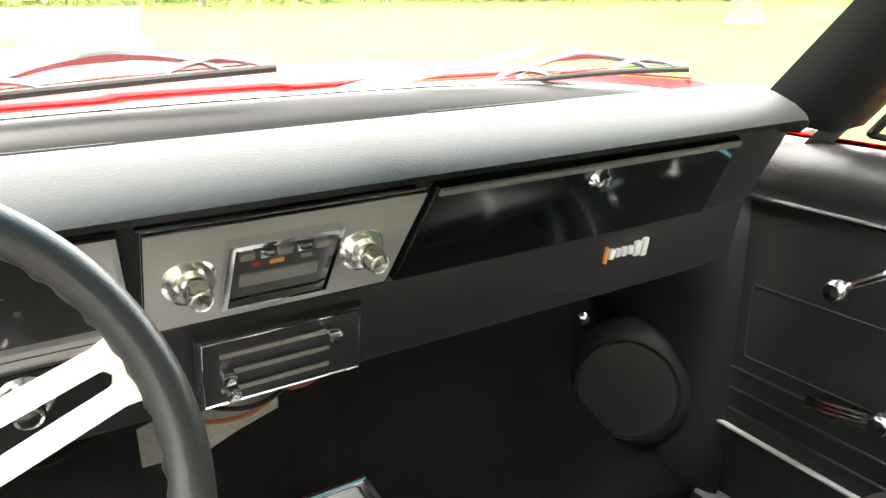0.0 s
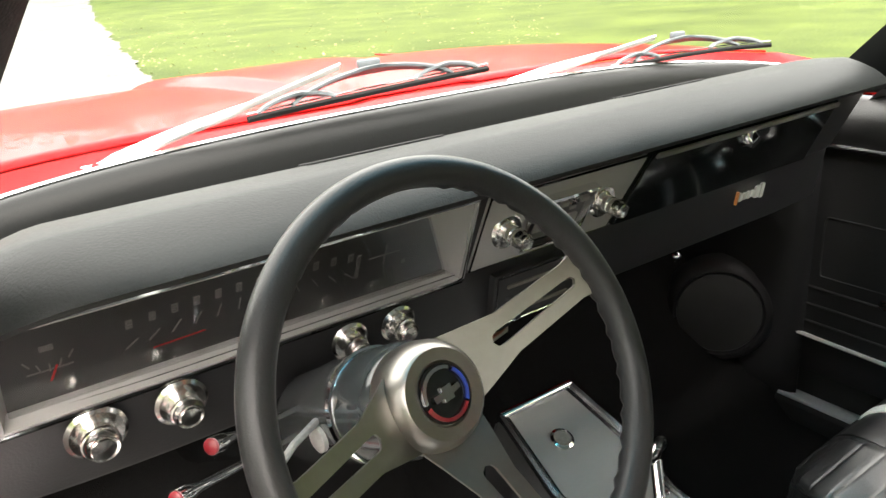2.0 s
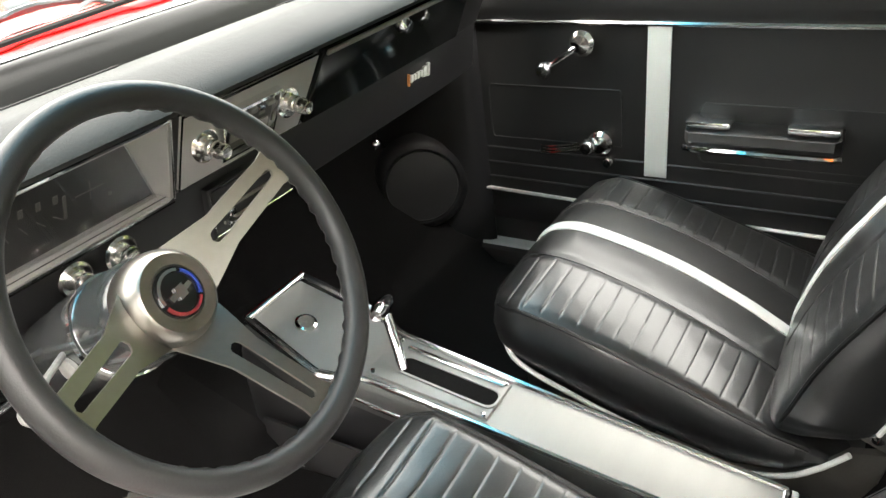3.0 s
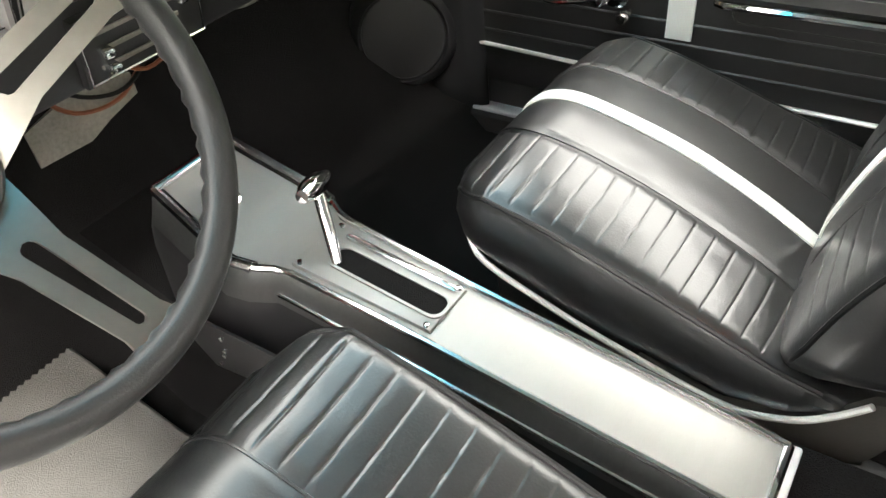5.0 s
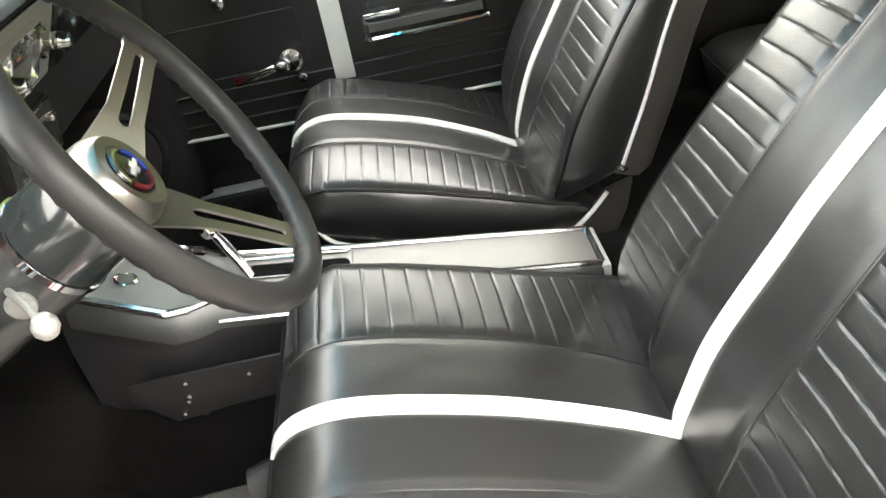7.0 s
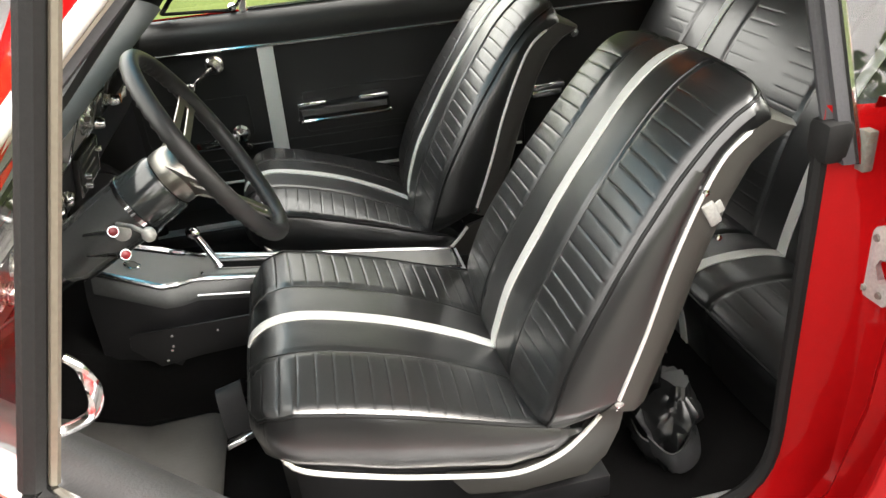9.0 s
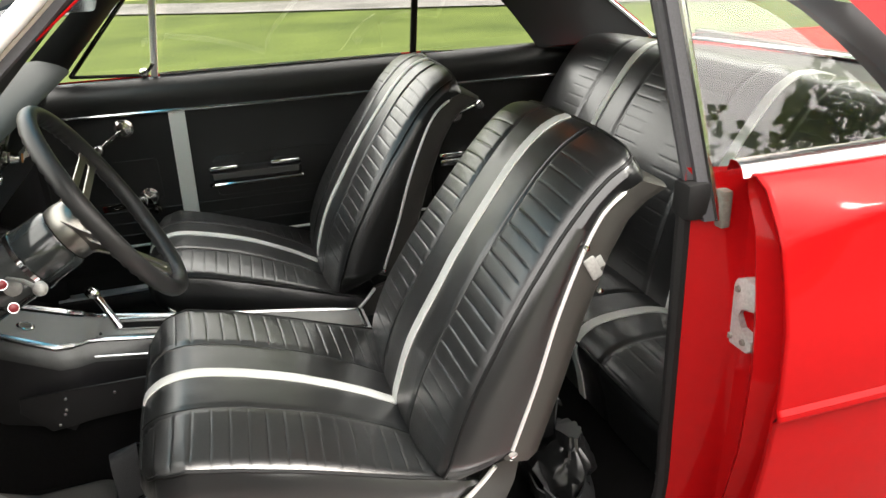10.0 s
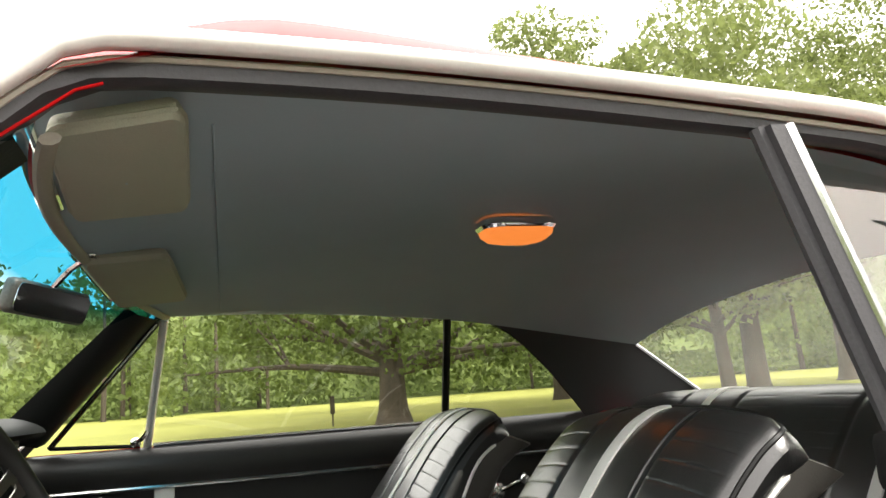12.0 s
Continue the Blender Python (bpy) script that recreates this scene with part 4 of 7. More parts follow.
def bucket_seat(cx, dy, dz, back_up, lever_side, inner, label):
    st = thing("bucket_seat", (cx, 0.15, 0.31), label, "car seat", "front bucket seats")

    def sh(rows):
        return [[p + V((cx, dy, dz)) for p in r] for r in rows]

    def shp(pts):
        return [V(p) + V((cx, dy, dz)) for p in pts]

    nx, ny = 72, 440
    # cushion: quilted top, piped edge and upright boxing
    mids = spline([(0, y, z) for y, z in CUSHION], ny)
    acc = [0.0]
    for a, b in zip(mids, mids[1:]):
        acc.append(acc[-1] + (b - a).length)
    rows = []
    for j, m in enumerate(mids):
        f = max(0.0, (m.y - 0.340) / 0.0685)
        w = 0.224 - 0.058 * (1 - math.sqrt(max(0.0, 1 - f * f))) - 0.012 * max(0.0, -m.y / 0.09)
        ze = table(CUSHION_EDGE, m.y)
        d = (mids[min(j + 1, ny - 1)] - mids[max(j - 1, 0)]).normalized()
        nrm = V((0, -d.z, d.y))
        row = []
        for i in range(nx + 1):
            s = 2 * i / nx - 1
            x = w * s
            a = abs(x)
            h = 0.004 * (1 - s * s) - 0.0035 * groove(a, 0.096, 0.0035) - 0.006 * max(0.0, (abs(s) - 0.93) / 0.07) ** 2
            h += quilt(acc[j], a, 0.098, 0.216, 0.075, acc[-1] - 0.030, 0.0262, 0.004)
            h += 0.0016 * noise.noise(V((x * 8 + cx, acc[j] * 8, 1.7))) + 0.0006 * noise.noise(V((x * 30 + cx, acc[j] * 22, 3.1)))
            row.append(V((x + inner * max(0.0, s), m.y, m.z + (ze - m.z) * abs(s) ** 3 + inner * max(0.0, s) ** 2)) + nrm * h)
        rows.append(row)
    bm = B()
    grid(bm, sh(rows))
    cu = part("cushion", bm, VINYL, st, "black pleated vinyl seat cushion")
    front = rows[-1]
    rim = [r[0] for r in rows] + front[1:-1] + [r[-1] for r in rows[::-1]]
    bm = B()
    rings = [[], [], [], [], []]
    centre = V((0, 0.12, 0.5))
    for p in rim:
        out = V((p.x - centre.x, max(0.0, p.y - 0.335) * 3.0, 0))
        out.normalize()
        zb = min(table(CUSHION_FOOT, p.y) - 0.006, p.z - 0.004)
        pucker = 0.0015 * noise.noise(V((p.x * 20, p.y * 20, 0.3)))
        for k, (v, o) in enumerate(((0.0, -0.001), (0.06, 0.003), (0.35, 0.007), (0.75, 0.002), (1.0, -0.016))):
            rings[k].append(V((p.x, p.y, p.z + (zb - p.z) * v)) + out * (o + pucker * (v > 0)))
    grid(bm, sh(rings))
    part("boxing", bm, VINYL, cu, "plain black vinyl boxing round the cushion")
    bm = B()
    tube(bm, shp([p + V((0, 0, 0.001)) for p in rim[40:-40:3]]), 0.0030, 6)
    part("piping", bm, ROLLVINYL, cu)
    bm = B()
    grid(bm, sh(strip_from(rows, 0.0117, 0.0030, 70, ny - 2)))
    part("white_stripe", bm, WHITEVINYL, cu, "white vinyl stripe along the middle")
    c = nx // 2
    for sg in (-1, 1):
        bm = B()
        k = round((0.096 / 0.224) * c)
        tube(bm, shp([r[c + sg * k] + V((0, 0, 0.0004)) for r in rows[60::3]]), 0.0017, 5)
        part("seam", bm, VINYL, cu)
    # base, side shields and the bright moulding that sweeps up to the hinge
    bm = B()
    rr = []
    for y, zt, w in ((-0.10, 0.46, 0.190), (-0.04, 0.44, 0.202), (0.1, 0.442, 0.204), (0.3, 0.490, 0.204), (0.365, 0.515, 0.185), (0.388, 0.52, 0.14)):
        rr.append([(-w + 0.03, y, 0.325), (-w + 0.012, y, zt - 0.05), (-w, y, zt), (w, y, zt), (w - 0.012, y, zt - 0.05), (w - 0.03, y, 0.325)])
    grid(bm, sh([[V(p) for p in r] for r in rr]))
    for r in (rr[0], rr[-1]):
        bm.faces.new([bm.verts.new(V(p) + V((cx, dy, dz))) for p in r])
    part("seat_base", bm, BLACKPAINT, st, "black seat base")
    for sg in (-1, 1):
        crv = [(sg * 0.200, 0.386, 0.578), (sg * 0.212, 0.376, 0.548), (sg * 0.221, 0.350, 0.516), (sg * 0.224, 0.252, 0.480), (sg * 0.225, 0.167, 0.456), (sg * 0.226, 0.051, 0.431), (sg * 0.227, -0.016, 0.446), (sg * 0.228, -0.055, 0.476), (sg * 0.229, -0.084, 0.510)]
        bm = B()
        tube(bm, shp(spline(crv, 44)), 0.0040, 8)
        part("lower_moulding", bm, DRIPRAIL, st, "bright curved seat moulding")
        bm = B()
        shield = [(0.150, 0.449), (0.051, 0.429), (-0.016, 0.443), (-0.055, 0.473), (-0.084, 0.508), (-0.128, 0.520), (-0.118, 0.470), (-0.098, 0.425), (-0.066, 0.394), (0.037, 0.388), (0.120, 0.405)]
        slab(bm, shield if sg > 0 else shield[::-1], 0.012, lambda u, v, w, sg=sg: V((cx + sg * (0.212 + w), u + dy, v + dz)), 0.003)
        part("side_shield", bm, SHIELD, st, "satin dark grey hinge shield")
    for sx in (-0.17, 0.17):
        bm = B()
        block(bm, (cx + sx - 0.02, -0.12, 0.30), (cx + sx + 0.02, 0.36, 0.345 + dz), 0.004)
        part("seat_track", bm, BLACKPAINT, st)
    # backrest: quilted face, piped edge, boxing back to the shell
    dz = dz + back_up
    mids = spline([(0, y, z) for y, z in BACK], ny)
    acc = [0.0]
    for a, b in zip(mids, mids[1:]):
        acc.append(acc[-1] + (b - a).length)
    rows = []
    for j, m in enumerate(mids):
        t = acc[j] / acc[-1]
        w = 0.240 - 0.026 * min(1.0, max(0.0, (t - 0.12) / 0.6))
        w -= 0.055 * max(0.0, (0.14 - t) / 0.14) ** 2 + 0.030 * (1 - math.sqrt(max(0.0, 1 - max(0.0, (t - 0.93) / 0.07) ** 2)))
        d = (mids[min(j + 1, ny - 1)] - mids[max(j - 1, 0)]).normalized()
        nrm = V((0, d.z, -d.y))
        row = []
        for i in range(nx + 1):
            s = 2 * i / nx - 1
            x = w * s
            a = abs(x)
            h = 0.004 * (1 - s * s) - 0.008 * abs(s) ** 4 - 0.0035 * groove(a, 0.088, 0.0035) - 0.008 * max(0.0, (abs(s) - 0.92) / 0.08) ** 2
            h += quilt(acc[j], a, 0.090, w - 0.012, 0.085, acc[-1] - 0.045, 0.0262, -0.005)
            h += 0.0016 * noise.noise(V((x * 8 + cx, acc[j] * 8, 5.7))) + 0.0006 * noise.noise(V((x * 30 + cx, acc[j] * 22, 7.1)))
            row.append(V((x + 2.2 * inner * max(0.0, s) * (1 - t), m.y, m.z)) + nrm * h)
        rows.append(row)
    bm = B()
    grid(bm, sh(rows))
    bk = part("backrest", bm, VINYL, st, "black pleated vinyl backrest")
    rim = [r[0] for r in rows] + rows[-1][1:-1] + [r[-1] for r in rows[::-1]]
    foot = []
    for j in range(ny):
        t = acc[j] / acc[-1]
        foot.append(V((-(0.242 - 0.030 * t), table([(a, b) for a, b, _ in BACK_SIDE], t), table([(a, b) for a, _, b in BACK_SIDE], t))))
    across = [V((0.212 * (2 * i / nx - 1), -0.322, 0.924)) for i in range(1, nx)]
    foot = foot + across + [V((-p.x, p.y, p.z)) for p in foot[::-1]]
    bm = B()
    rings = [[], [], [], [], []]
    for k, (p, q) in enumerate(zip(rim, foot)):
        out = V((p.x, 0, 0)).normalized() if not ny <= k < ny + nx - 1 else V((0, 0, 1))
        for n_, (v, o) in enumerate(((0.0, -0.001), (0.07, 0.003), (0.35, 0.008), (0.75, 0.005), (1.0, 0.0))):
            rings[n_].append(p.lerp(q, v) + out * o)
    grid(bm, sh(rings))
    part("boxing", bm, VINYL, bk, "plain black vinyl boxing round the backrest")
    bm = B()
    tube(bm, shp(rim[24:-24:3]), 0.0030, 6)
    part("piping", bm, ROLLVINYL, bk)
    bm = B()
    grid(bm, sh(strip_from(rows, 0.0117, 0.0030, 24, ny - 2, -1)))
    part("white_stripe", bm, WHITEVINYL, bk, "white vinyl stripe along the middle")
    for sg in (-1, 1):
        bm = B()
        k = round((0.088 / 0.228) * c)
        tube(bm, shp([r[c + sg * k] for r in rows[24:-2:3]]), 0.0017, 5)
        part("seam", bm, VINYL, bk)
    # hard shell behind the boxing
    back = V((0, -0.88, -0.36))
    bm = B()
    rings = []
    for v, sx, o in ((0.0, 1.0, 0.001), (0.5, 1.0, 0.002), (0.85, 0.985, 0.0), (1.0, 0.94, 0.0), (1.15, 0.6, 0.0), (1.2, 0.02, 0.0)):
        rings.append([V((q.x * sx, q.y, q.z)) + V((math.copysign(o, q.x), 0, 0)) + back * 0.055 * v for q in foot[10:-10:4]])
    grid(bm, sh(rings))
    part("back_shell", bm, SHIELD, st, "satin dark hard back shell")
    for sg in (-1, 1):
        crv = [(sg * (0.244 - 0.030 * t), y, z) for t, y, z in BACK_SIDE[1:-1]] + [(sg * 0.204, -0.300, 0.908)]
        bm = B()
        tube(bm, shp(spline(crv, 40)), 0.0031, 8)
        part("side_moulding", bm, DRIPRAIL, st, "bright moulding along the backrest side")
        bm = B()
        lathe(bm, [(0.0, 0), (0.008, 0), (0.008, 0.005), (0.0, 0.007)], axis(shp([(sg * 0.236, -0.108, 0.530)])[0], (sg, 0, 0)), 14)
        part("hinge_bolt", bm, CHROME, st)
    if lever_side:
        sg = lever_side
        bm = B()
        m = Matrix.Translation(shp([(sg * 0.222, -0.238, 0.806)])[0]) @ pose(0, 0, 0, -28, 0, 0)
        block(bm, (-0.005, -0.010, -0.018), (0.008, 0.008, 0.018), 0.003, m)
        block(bm, (-0.002, -0.020, -0.008), (0.012, -0.004, 0.012), 0.002, m)
        part("release_catch", bm, CAST, st, "grey metal backrest release catch")
        for dy_, dz_ in ((-0.006, 0.036), (0.006, -0.036)):
            bm = B()
            lathe(bm, [(0, 0), (0.004, 0), (0.004, 0.004), (0, 0.005)], m @ axis((0.004 * sg, dy_, dz_), (sg, 0, 0)), 12)
            part("bolt", bm, CHROME, st)
    return st


bucket_seat(-0.378, 0.0, 0.0, 0.0, -1, 0.015, "pleated black vinyl bucket seat with white stripe behind the wheel")
bucket_seat(0.347, 0.029, -0.022, 0.020, 1, 0.0, "pleated black vinyl bucket seat with white stripe beside shut door")

# rear bench
bench = thing("rear_bench", (0, -0.6, 0.34), "black pleated vinyl rear bench with white stripes", "rear seat")


def bench_skin(path, w, ny, lines, pleats, face_sign=1):
    mids = spline([(0, y, z) for y, z in path], ny)
    acc = [0.0]
    for a, b in zip(mids, mids[1:]):
        acc.append(acc[-1] + (b - a).length)
    rows = []
    nx = 240
    for j in range(ny):
        d = (mids[min(j + 1, ny - 1)] - mids[max(j - 1, 0)]).normalized()
        nrm = V((0, -d.z, d.y)) * face_sign
        row = []
        for i in range(nx + 1):
            x = w * (2 * i / nx - 1)
            h = -0.02 * (abs(x) / w) ** 8
            for c in lines:
                h -= 0.004 * groove(abs(x), c, 0.006)
            for c0, c1 in pleats:
                h += 0.6 * quilt(acc[j], abs(x), c0, c1, 0.05, acc[-1] - 0.10, 0.028, 0.0)
            h += 0.0016 * noise.noise(V((x * 8, acc[j] * 8, 9.7)))
            row.append(V((x, mids[j].y, mids[j].z)) + nrm * h)
        rows.append(row)
    return rows


def bench_stripe(rows, x0, half=0.0125, face_sign=1):
    nx = len(rows[0]) - 1
    w = rows[0][-1].x
    i = round((x0 / w + 1) / 2 * nx)
    out = []
    for j in range(2, len(rows) - 1):
        d = (rows[min(j + 1, len(rows) - 1)][i] - rows[max(j - 1, 0)][i]).normalized()
        nrm = V((1, 0, 0)).cross(d) * face_sign
        m = V((x0, rows[j][i].y, rows[j][i].z))
        out.append([m + V((x, 0, 0)) + nrm * h for x, h in ((-half, -0.002), (-half, 0.003), (half, 0.003), (half, -0.002))])
    return out


rows = bench_skin([(-0.66, 0.49), (-0.62, 0.495), (-0.55, 0.515), (-0.46, 0.515), (-0.41, 0.50), (-0.385, 0.465), (-0.40, 0.40), (-0.41, 0.34)], 0.62, 260, (0.16, 0.36), ((0.365, 0.47), (0.05, 0.155)))
bm = B()
grid(bm, rows)
rc = part("cushion", bm, VINYL, bench, "black rear seat cushion")
for x0 in (-0.26, 0.26):
    bm = B()
    grid(bm, bench_stripe(rows, x0))
    part("white_stripe", bm, WHITEVINYL, rc)
bm = B()
tube(bm, [p + V((0, 0.003, 0)) for p in rows[173]], 0.003, 6)
part("piping", bm, ROLLVINYL, rc)
rows = bench_skin([(-0.60, 0.48), (-0.61, 0.54), (-0.635, 0.64), (-0.665, 0.73), (-0.70, 0.80), (-0.745, 0.87), (-0.79, 0.93), (-0.825, 0.958), (-0.86, 0.970), (-0.91, 0.965), (-0.95, 0.945)], 0.63, 420, (0.16, 0.36), ((0.365, 0.47), (0.05, 0.155)), -1)
bm = B()
grid(bm, rows)
rb = part("backrest", bm, VINYL, bench, "black pleated rear backrest")
for x0 in (-0.26, 0.26):
    bm = B()
    grid(bm, bench_stripe(rows, x0, 0.0125, -1))
    part("white_stripe", bm, WHITEVINYL, rb)

# ---------------------------------------------------------------- console with shifter
con = thing("centre_console", (0, 0.35, 0.42), "brushed aluminium centre console with chrome edges", "console")
CL = [(0.728, 0.600, 0.054), (0.710, 0.616, 0.058), (0.588, 0.566, 0.073), (0.560, 0.562, 0.066), (0.530, 0.559, 0.049), (0.34, 0.530, 0.043), (0.16, 0.503, 0.042), (0.0, 0.478, 0.040)]
bm = B()
rr = []
for y, z, w in CL:
    rr.append([(-w - 0.030, y, 0.40), (-w - 0.024, y, z - 0.06), (-w - 0.0185, y, z - 0.034), (-w - 0.004, y, z - 0.004), (w + 0.004, y, z - 0.004), (w + 0.0185, y, z - 0.034), (w + 0.024, y, z - 0.06), (w + 0.030, y, 0.40)])
grid(bm, rr)
for r in (rr[0], rr[-1]):
    bm.faces.new([bm.verts.new(p) for p in r])
part("body", bm, BLACKPAINT, con, "black console sides")
bm = B()
rr = []
for y, z, w in CL[1:]:
    rr.append([(-w, y, z), (-w * 0.5, y, z + 0.0015), (0, y, z + 0.002), (w * 0.5, y, z + 0.0015), (w, y, z)])
grid(bm, rr)
p = part("top_plate", bm, BRUSHED, con, "brushed aluminium top plate")
for sg in (-1, 1):
    bm = B()
    grid(bm, [[(sg * (w + 0.0065), y, z - 0.001), (sg * (w + 0.010), y, z - 0.006), (sg * (w + 0.021), y, z - 0.032), (sg * (w + 0.022), y, z - 0.036)] for y, z, w in CL[1:]])
    part("skirt", bm, SKIRT, con, "satin grey sloping console skirt")
    bm = B()
    tube(bm, line([(sg * (w + 0.004), y, z + 0.0015) for y, z, w in CL[1:]], 40), 0.0046, 8)
    part("edge_moulding", bm, STAINLESS, con, "bright rounded edge moulding")
    bm = B()
    tube(bm, line([(sg * (w + 0.004), y, z + 0.002) for y, z, w in CL[1:4]], 24), 0.0066, 8)
    part("tray_rim", bm, STAINLESS, con, "thick rounded bright rim of the front tray")
    bm = B()
    tube(bm, line([(sg * (w - 0.0045), y, z + 0.001) for y, z, w in CL[1:4]], 24), 0.0022, 6)
    part("rim_groove", bm, GLOSSBLACK, con)
    bm = B()
    tube(bm, line([(sg * (w + 0.019), y, z - 0.026) for y, z, w in CL[4:]], 30), 0.0030, 8)
    part("lower_moulding", bm, STAINLESS, con, "thin bright lower moulding")
bm = B()
tube(bm, [(-0.063, 0.710, 0.618), (0.063, 0.710, 0.618)], 0.0070, 10)
part("front_moulding", bm, CHROME, con)
bm = B()
tube(bm, [(-0.044, 0.0, 0.478), (0.044, 0.0, 0.478)], 0.005, 8)
part("rear_moulding", bm, CHROME, con)
bm = B()
block(bm, (-0.05, -0.012, 0.40), (0.05, 0.002, 0.477), 0.003)
part("end_cap", bm, SILLALU, con)
bd = axis((-0.012, 0.648, 0.5925), (0, -0.379, 0.925))
bm = B()
lathe(bm, [(0, 0), (0.016, 0), (0.016, 0.003), (0.0125, 0.0045), (0.012, 0.003), (0, 0.003)], bd, 28)
part("badge", bm, CHROME, con, "round chrome badge with a dark centre")
bm = B()
lathe(bm, [(0, 0.0031), (0.0115, 0.0031), (0.0115, 0.0036), (0, 0.0036)], bd, 24)
part("badge_centre", bm, BARESTEEL, con)
# shifter
sh = thing("gear_selector", (0, 0.45, 0.545), "chrome floor gear selector in a slotted plate", "gear lever")
bm = B()
pl = [(-0.042, 0.525), (0.042, 0.525), (0.036, 0.345), (-0.036, 0.345)]
slab(bm, pl, 0.006, lambda u, v, w: V((u, v, 0.5590 - (0.53 - v) * 0.153 + w)), 0.002)
part("plate", bm, BRUSHED, sh, "dark-edged selector plate")
def deck(x, y, w):
    return V((x, y, 0.5652 - (0.53 - y) * 0.153 + w))


bm = B()
outer_, inner_ = rounded(0.037, 0.152, 0.014, 5), rounded(0.030, 0.145, 0.012, 5)
grid(bm, [[deck(-0.004 + u, 0.42 + v, 0.0) for u, v in outer_], [deck(-0.004 + u, 0.42 + v, 0.0022) for u, v in outer_], [deck(-0.004 + u, 0.42 + v, 0.0022) for u, v in inner_], [deck(-0.004 + u, 0.42 + v, -0.0005) for u, v in inner_]], close=True)
part("slot_bezel", bm, BRUSHED, sh)
# no opening is cut: a flat black sheet paints the slot's inner shade
bm = B()
slab(bm, [(-0.004 + u, 0.42 + v) for u, v in rounded(0.030, 0.145, 0.012, 5)], 0.0006, deck)
part("slot", bm, CARPET, sh, "thin dark sheet drawn for the slot's shaded depth")
bm = B()
slab(bm, [(0.0265 + u, 0.425 + v) for u, v in rounded(0.009, 0.150, 0.004, 4)], 0.004, deck, 0.002)
part("indicator_strip", bm, STAINLESS, sh, "raised bright indicator strip")
bm = B()
tube(bm, spline([(-0.014, 0.484, 0.558), (-0.002, 0.498, 0.588), (0.014, 0.518, 0.622)], 12), 0.0078, 12, flat=0.8)
part("lever", bm, CHROME, sh)
bm = B()
lathe(bm, [(0.0, -0.037), (0.0075, -0.036), (0.0115, -0.026), (0.0130, -0.010), (0.0125, 0.008), (0.0095, 0.024), (0.0055, 0.034), (0.0, 0.037)], axis((0.020, 0.526, 0.630), (1, 0.35, -0.25)), 24)
part("knob", bm, CHROME, sh, "chrome T-shaped handle")
for x, y in ((-0.037, 0.517), (0.037, 0.517), (-0.032, 0.352), (0.032, 0.352)):
    bm = B()
    lathe(bm, [(0, 0), (0.004, 0), (0.003, 0.003), (0, 0.0035)], axis((x, y, 0.5645 - (0.53 - y) * 0.153), (0, 0, 1)), 10)
    part("screw", bm, CHROME, sh)

# ---------------------------------------------------------------- steering wheel and column
WN = V((0.084, -0.871, 0.484)).normalized()
WC = V((-0.327, 0.405, 0.909))
WU = WN.cross(V((0, 0, 1))).normalized() * -1
WV = WN.cross(WU) * 1
if WV.z < 0:
    WV = -WV
if WU.x < 0:
    WU = -WU


def wheel(u, v, w=0.0):
    return WC + WU * u + WV * v + WN * w


sw = thing("steering_wheel", WC, "black three-spoke steering wheel with drilled aluminium spokes", "steering wheel")
bm = B()
n = 144
rings = []
for i in range(n):
    a = 2 * math.pi * i / n
    c = V((math.cos(a), math.sin(a)))
    grip = 0.0013 * math.sin(a * 56) if abs(math.cos(a)) > 0.30 or math.sin(a) < 0 else 0.0
    ring = []
    for k in range(14):
        b = 2 * math.pi * k / 14
        behind = -0.45 * math.cos(b) - 0.89 * math.sin(b)
        r = 0.0116 + (grip * min(1.0, (behind - 0.15) / 0.5) if behind > 0.15 else 0)
        rad = 0.157 + r * math.cos(b)
        ring.append(wheel(c.x * rad, c.y * rad, (r + 0.0012) * math.sin(b)))
    rings.append(ring)
rings.append(rings[0])
grid(bm, rings, close=True)
bmesh.ops.remove_doubles(bm, verts=bm.verts, dist=1e-5)
part("rim", bm, WHEELRIM, sw, "black rim with finger grips behind")
for k, ang in enumerate((16, 187, 279)):
    a = radians(ang)
    d, s = V((math.cos(a), math.sin(a))), V((-math.sin(a), math.cos(a)))

    def spoke(t, off, w=0.0):
        p = d * t + s * off
        return wheel(p.x, p.y, -0.058 + 0.054 * max(0, (t - 0.03) / 0.12) ** 0.9 + w)
    bm = B()
    rows = []
    s0, s1 = 0.062, 0.140
    ts = [0.030, 0.045, 0.055] + [s0 + (s1 - s0) * k / 40 for k in range(41)] + [0.146, 0.153]
    for t in ts:
        hw_ = 0.031 - 0.0125 * min(1, (t - 0.03) / 0.045) - 0.002 * min(1, max(0, t - 0.08) / 0.07) + 0.004 * max(0.0, (t - 0.138) / 0.015)
        sl = 0.0
        if s0 <= t <= s1:
            sl = 0.0064 - 0.0022 * (t - s0) / (s1 - s0)
            e0, e1 = max(0.0, 1 - (t - s0) / 0.0064), max(0.0, 1 - (s1 - t) / 0.0042)
            sl *= math.sqrt(max(0.0, 1 - max(e0, e1) ** 2))
        rows.append((t, hw_, sl))
    for side in (-1, 1):
        front = [[spoke(t, side * max(sl, 0.0), 0.0015), spoke(t, side * hw_, 0.0015)] for t, hw_, sl in rows]
        rear_ = [[spoke(t, side * max(sl, 0.0), -0.0015), spoke(t, side * hw_, -0.0015)] for t, hw_, sl in rows]
        grid(bm, [[f[0], f[1], r[1], r[0]] for f, r in zip(front, rear_)], close=True)
    part("spoke", bm, SATIN, sw, "satin aluminium spoke with a long slot")
hubm = Matrix.Translation(wheel(0, 0, -0.076)) @ WN.to_track_quat("Z", "Y").to_matrix().to_4x4()
bm = B()
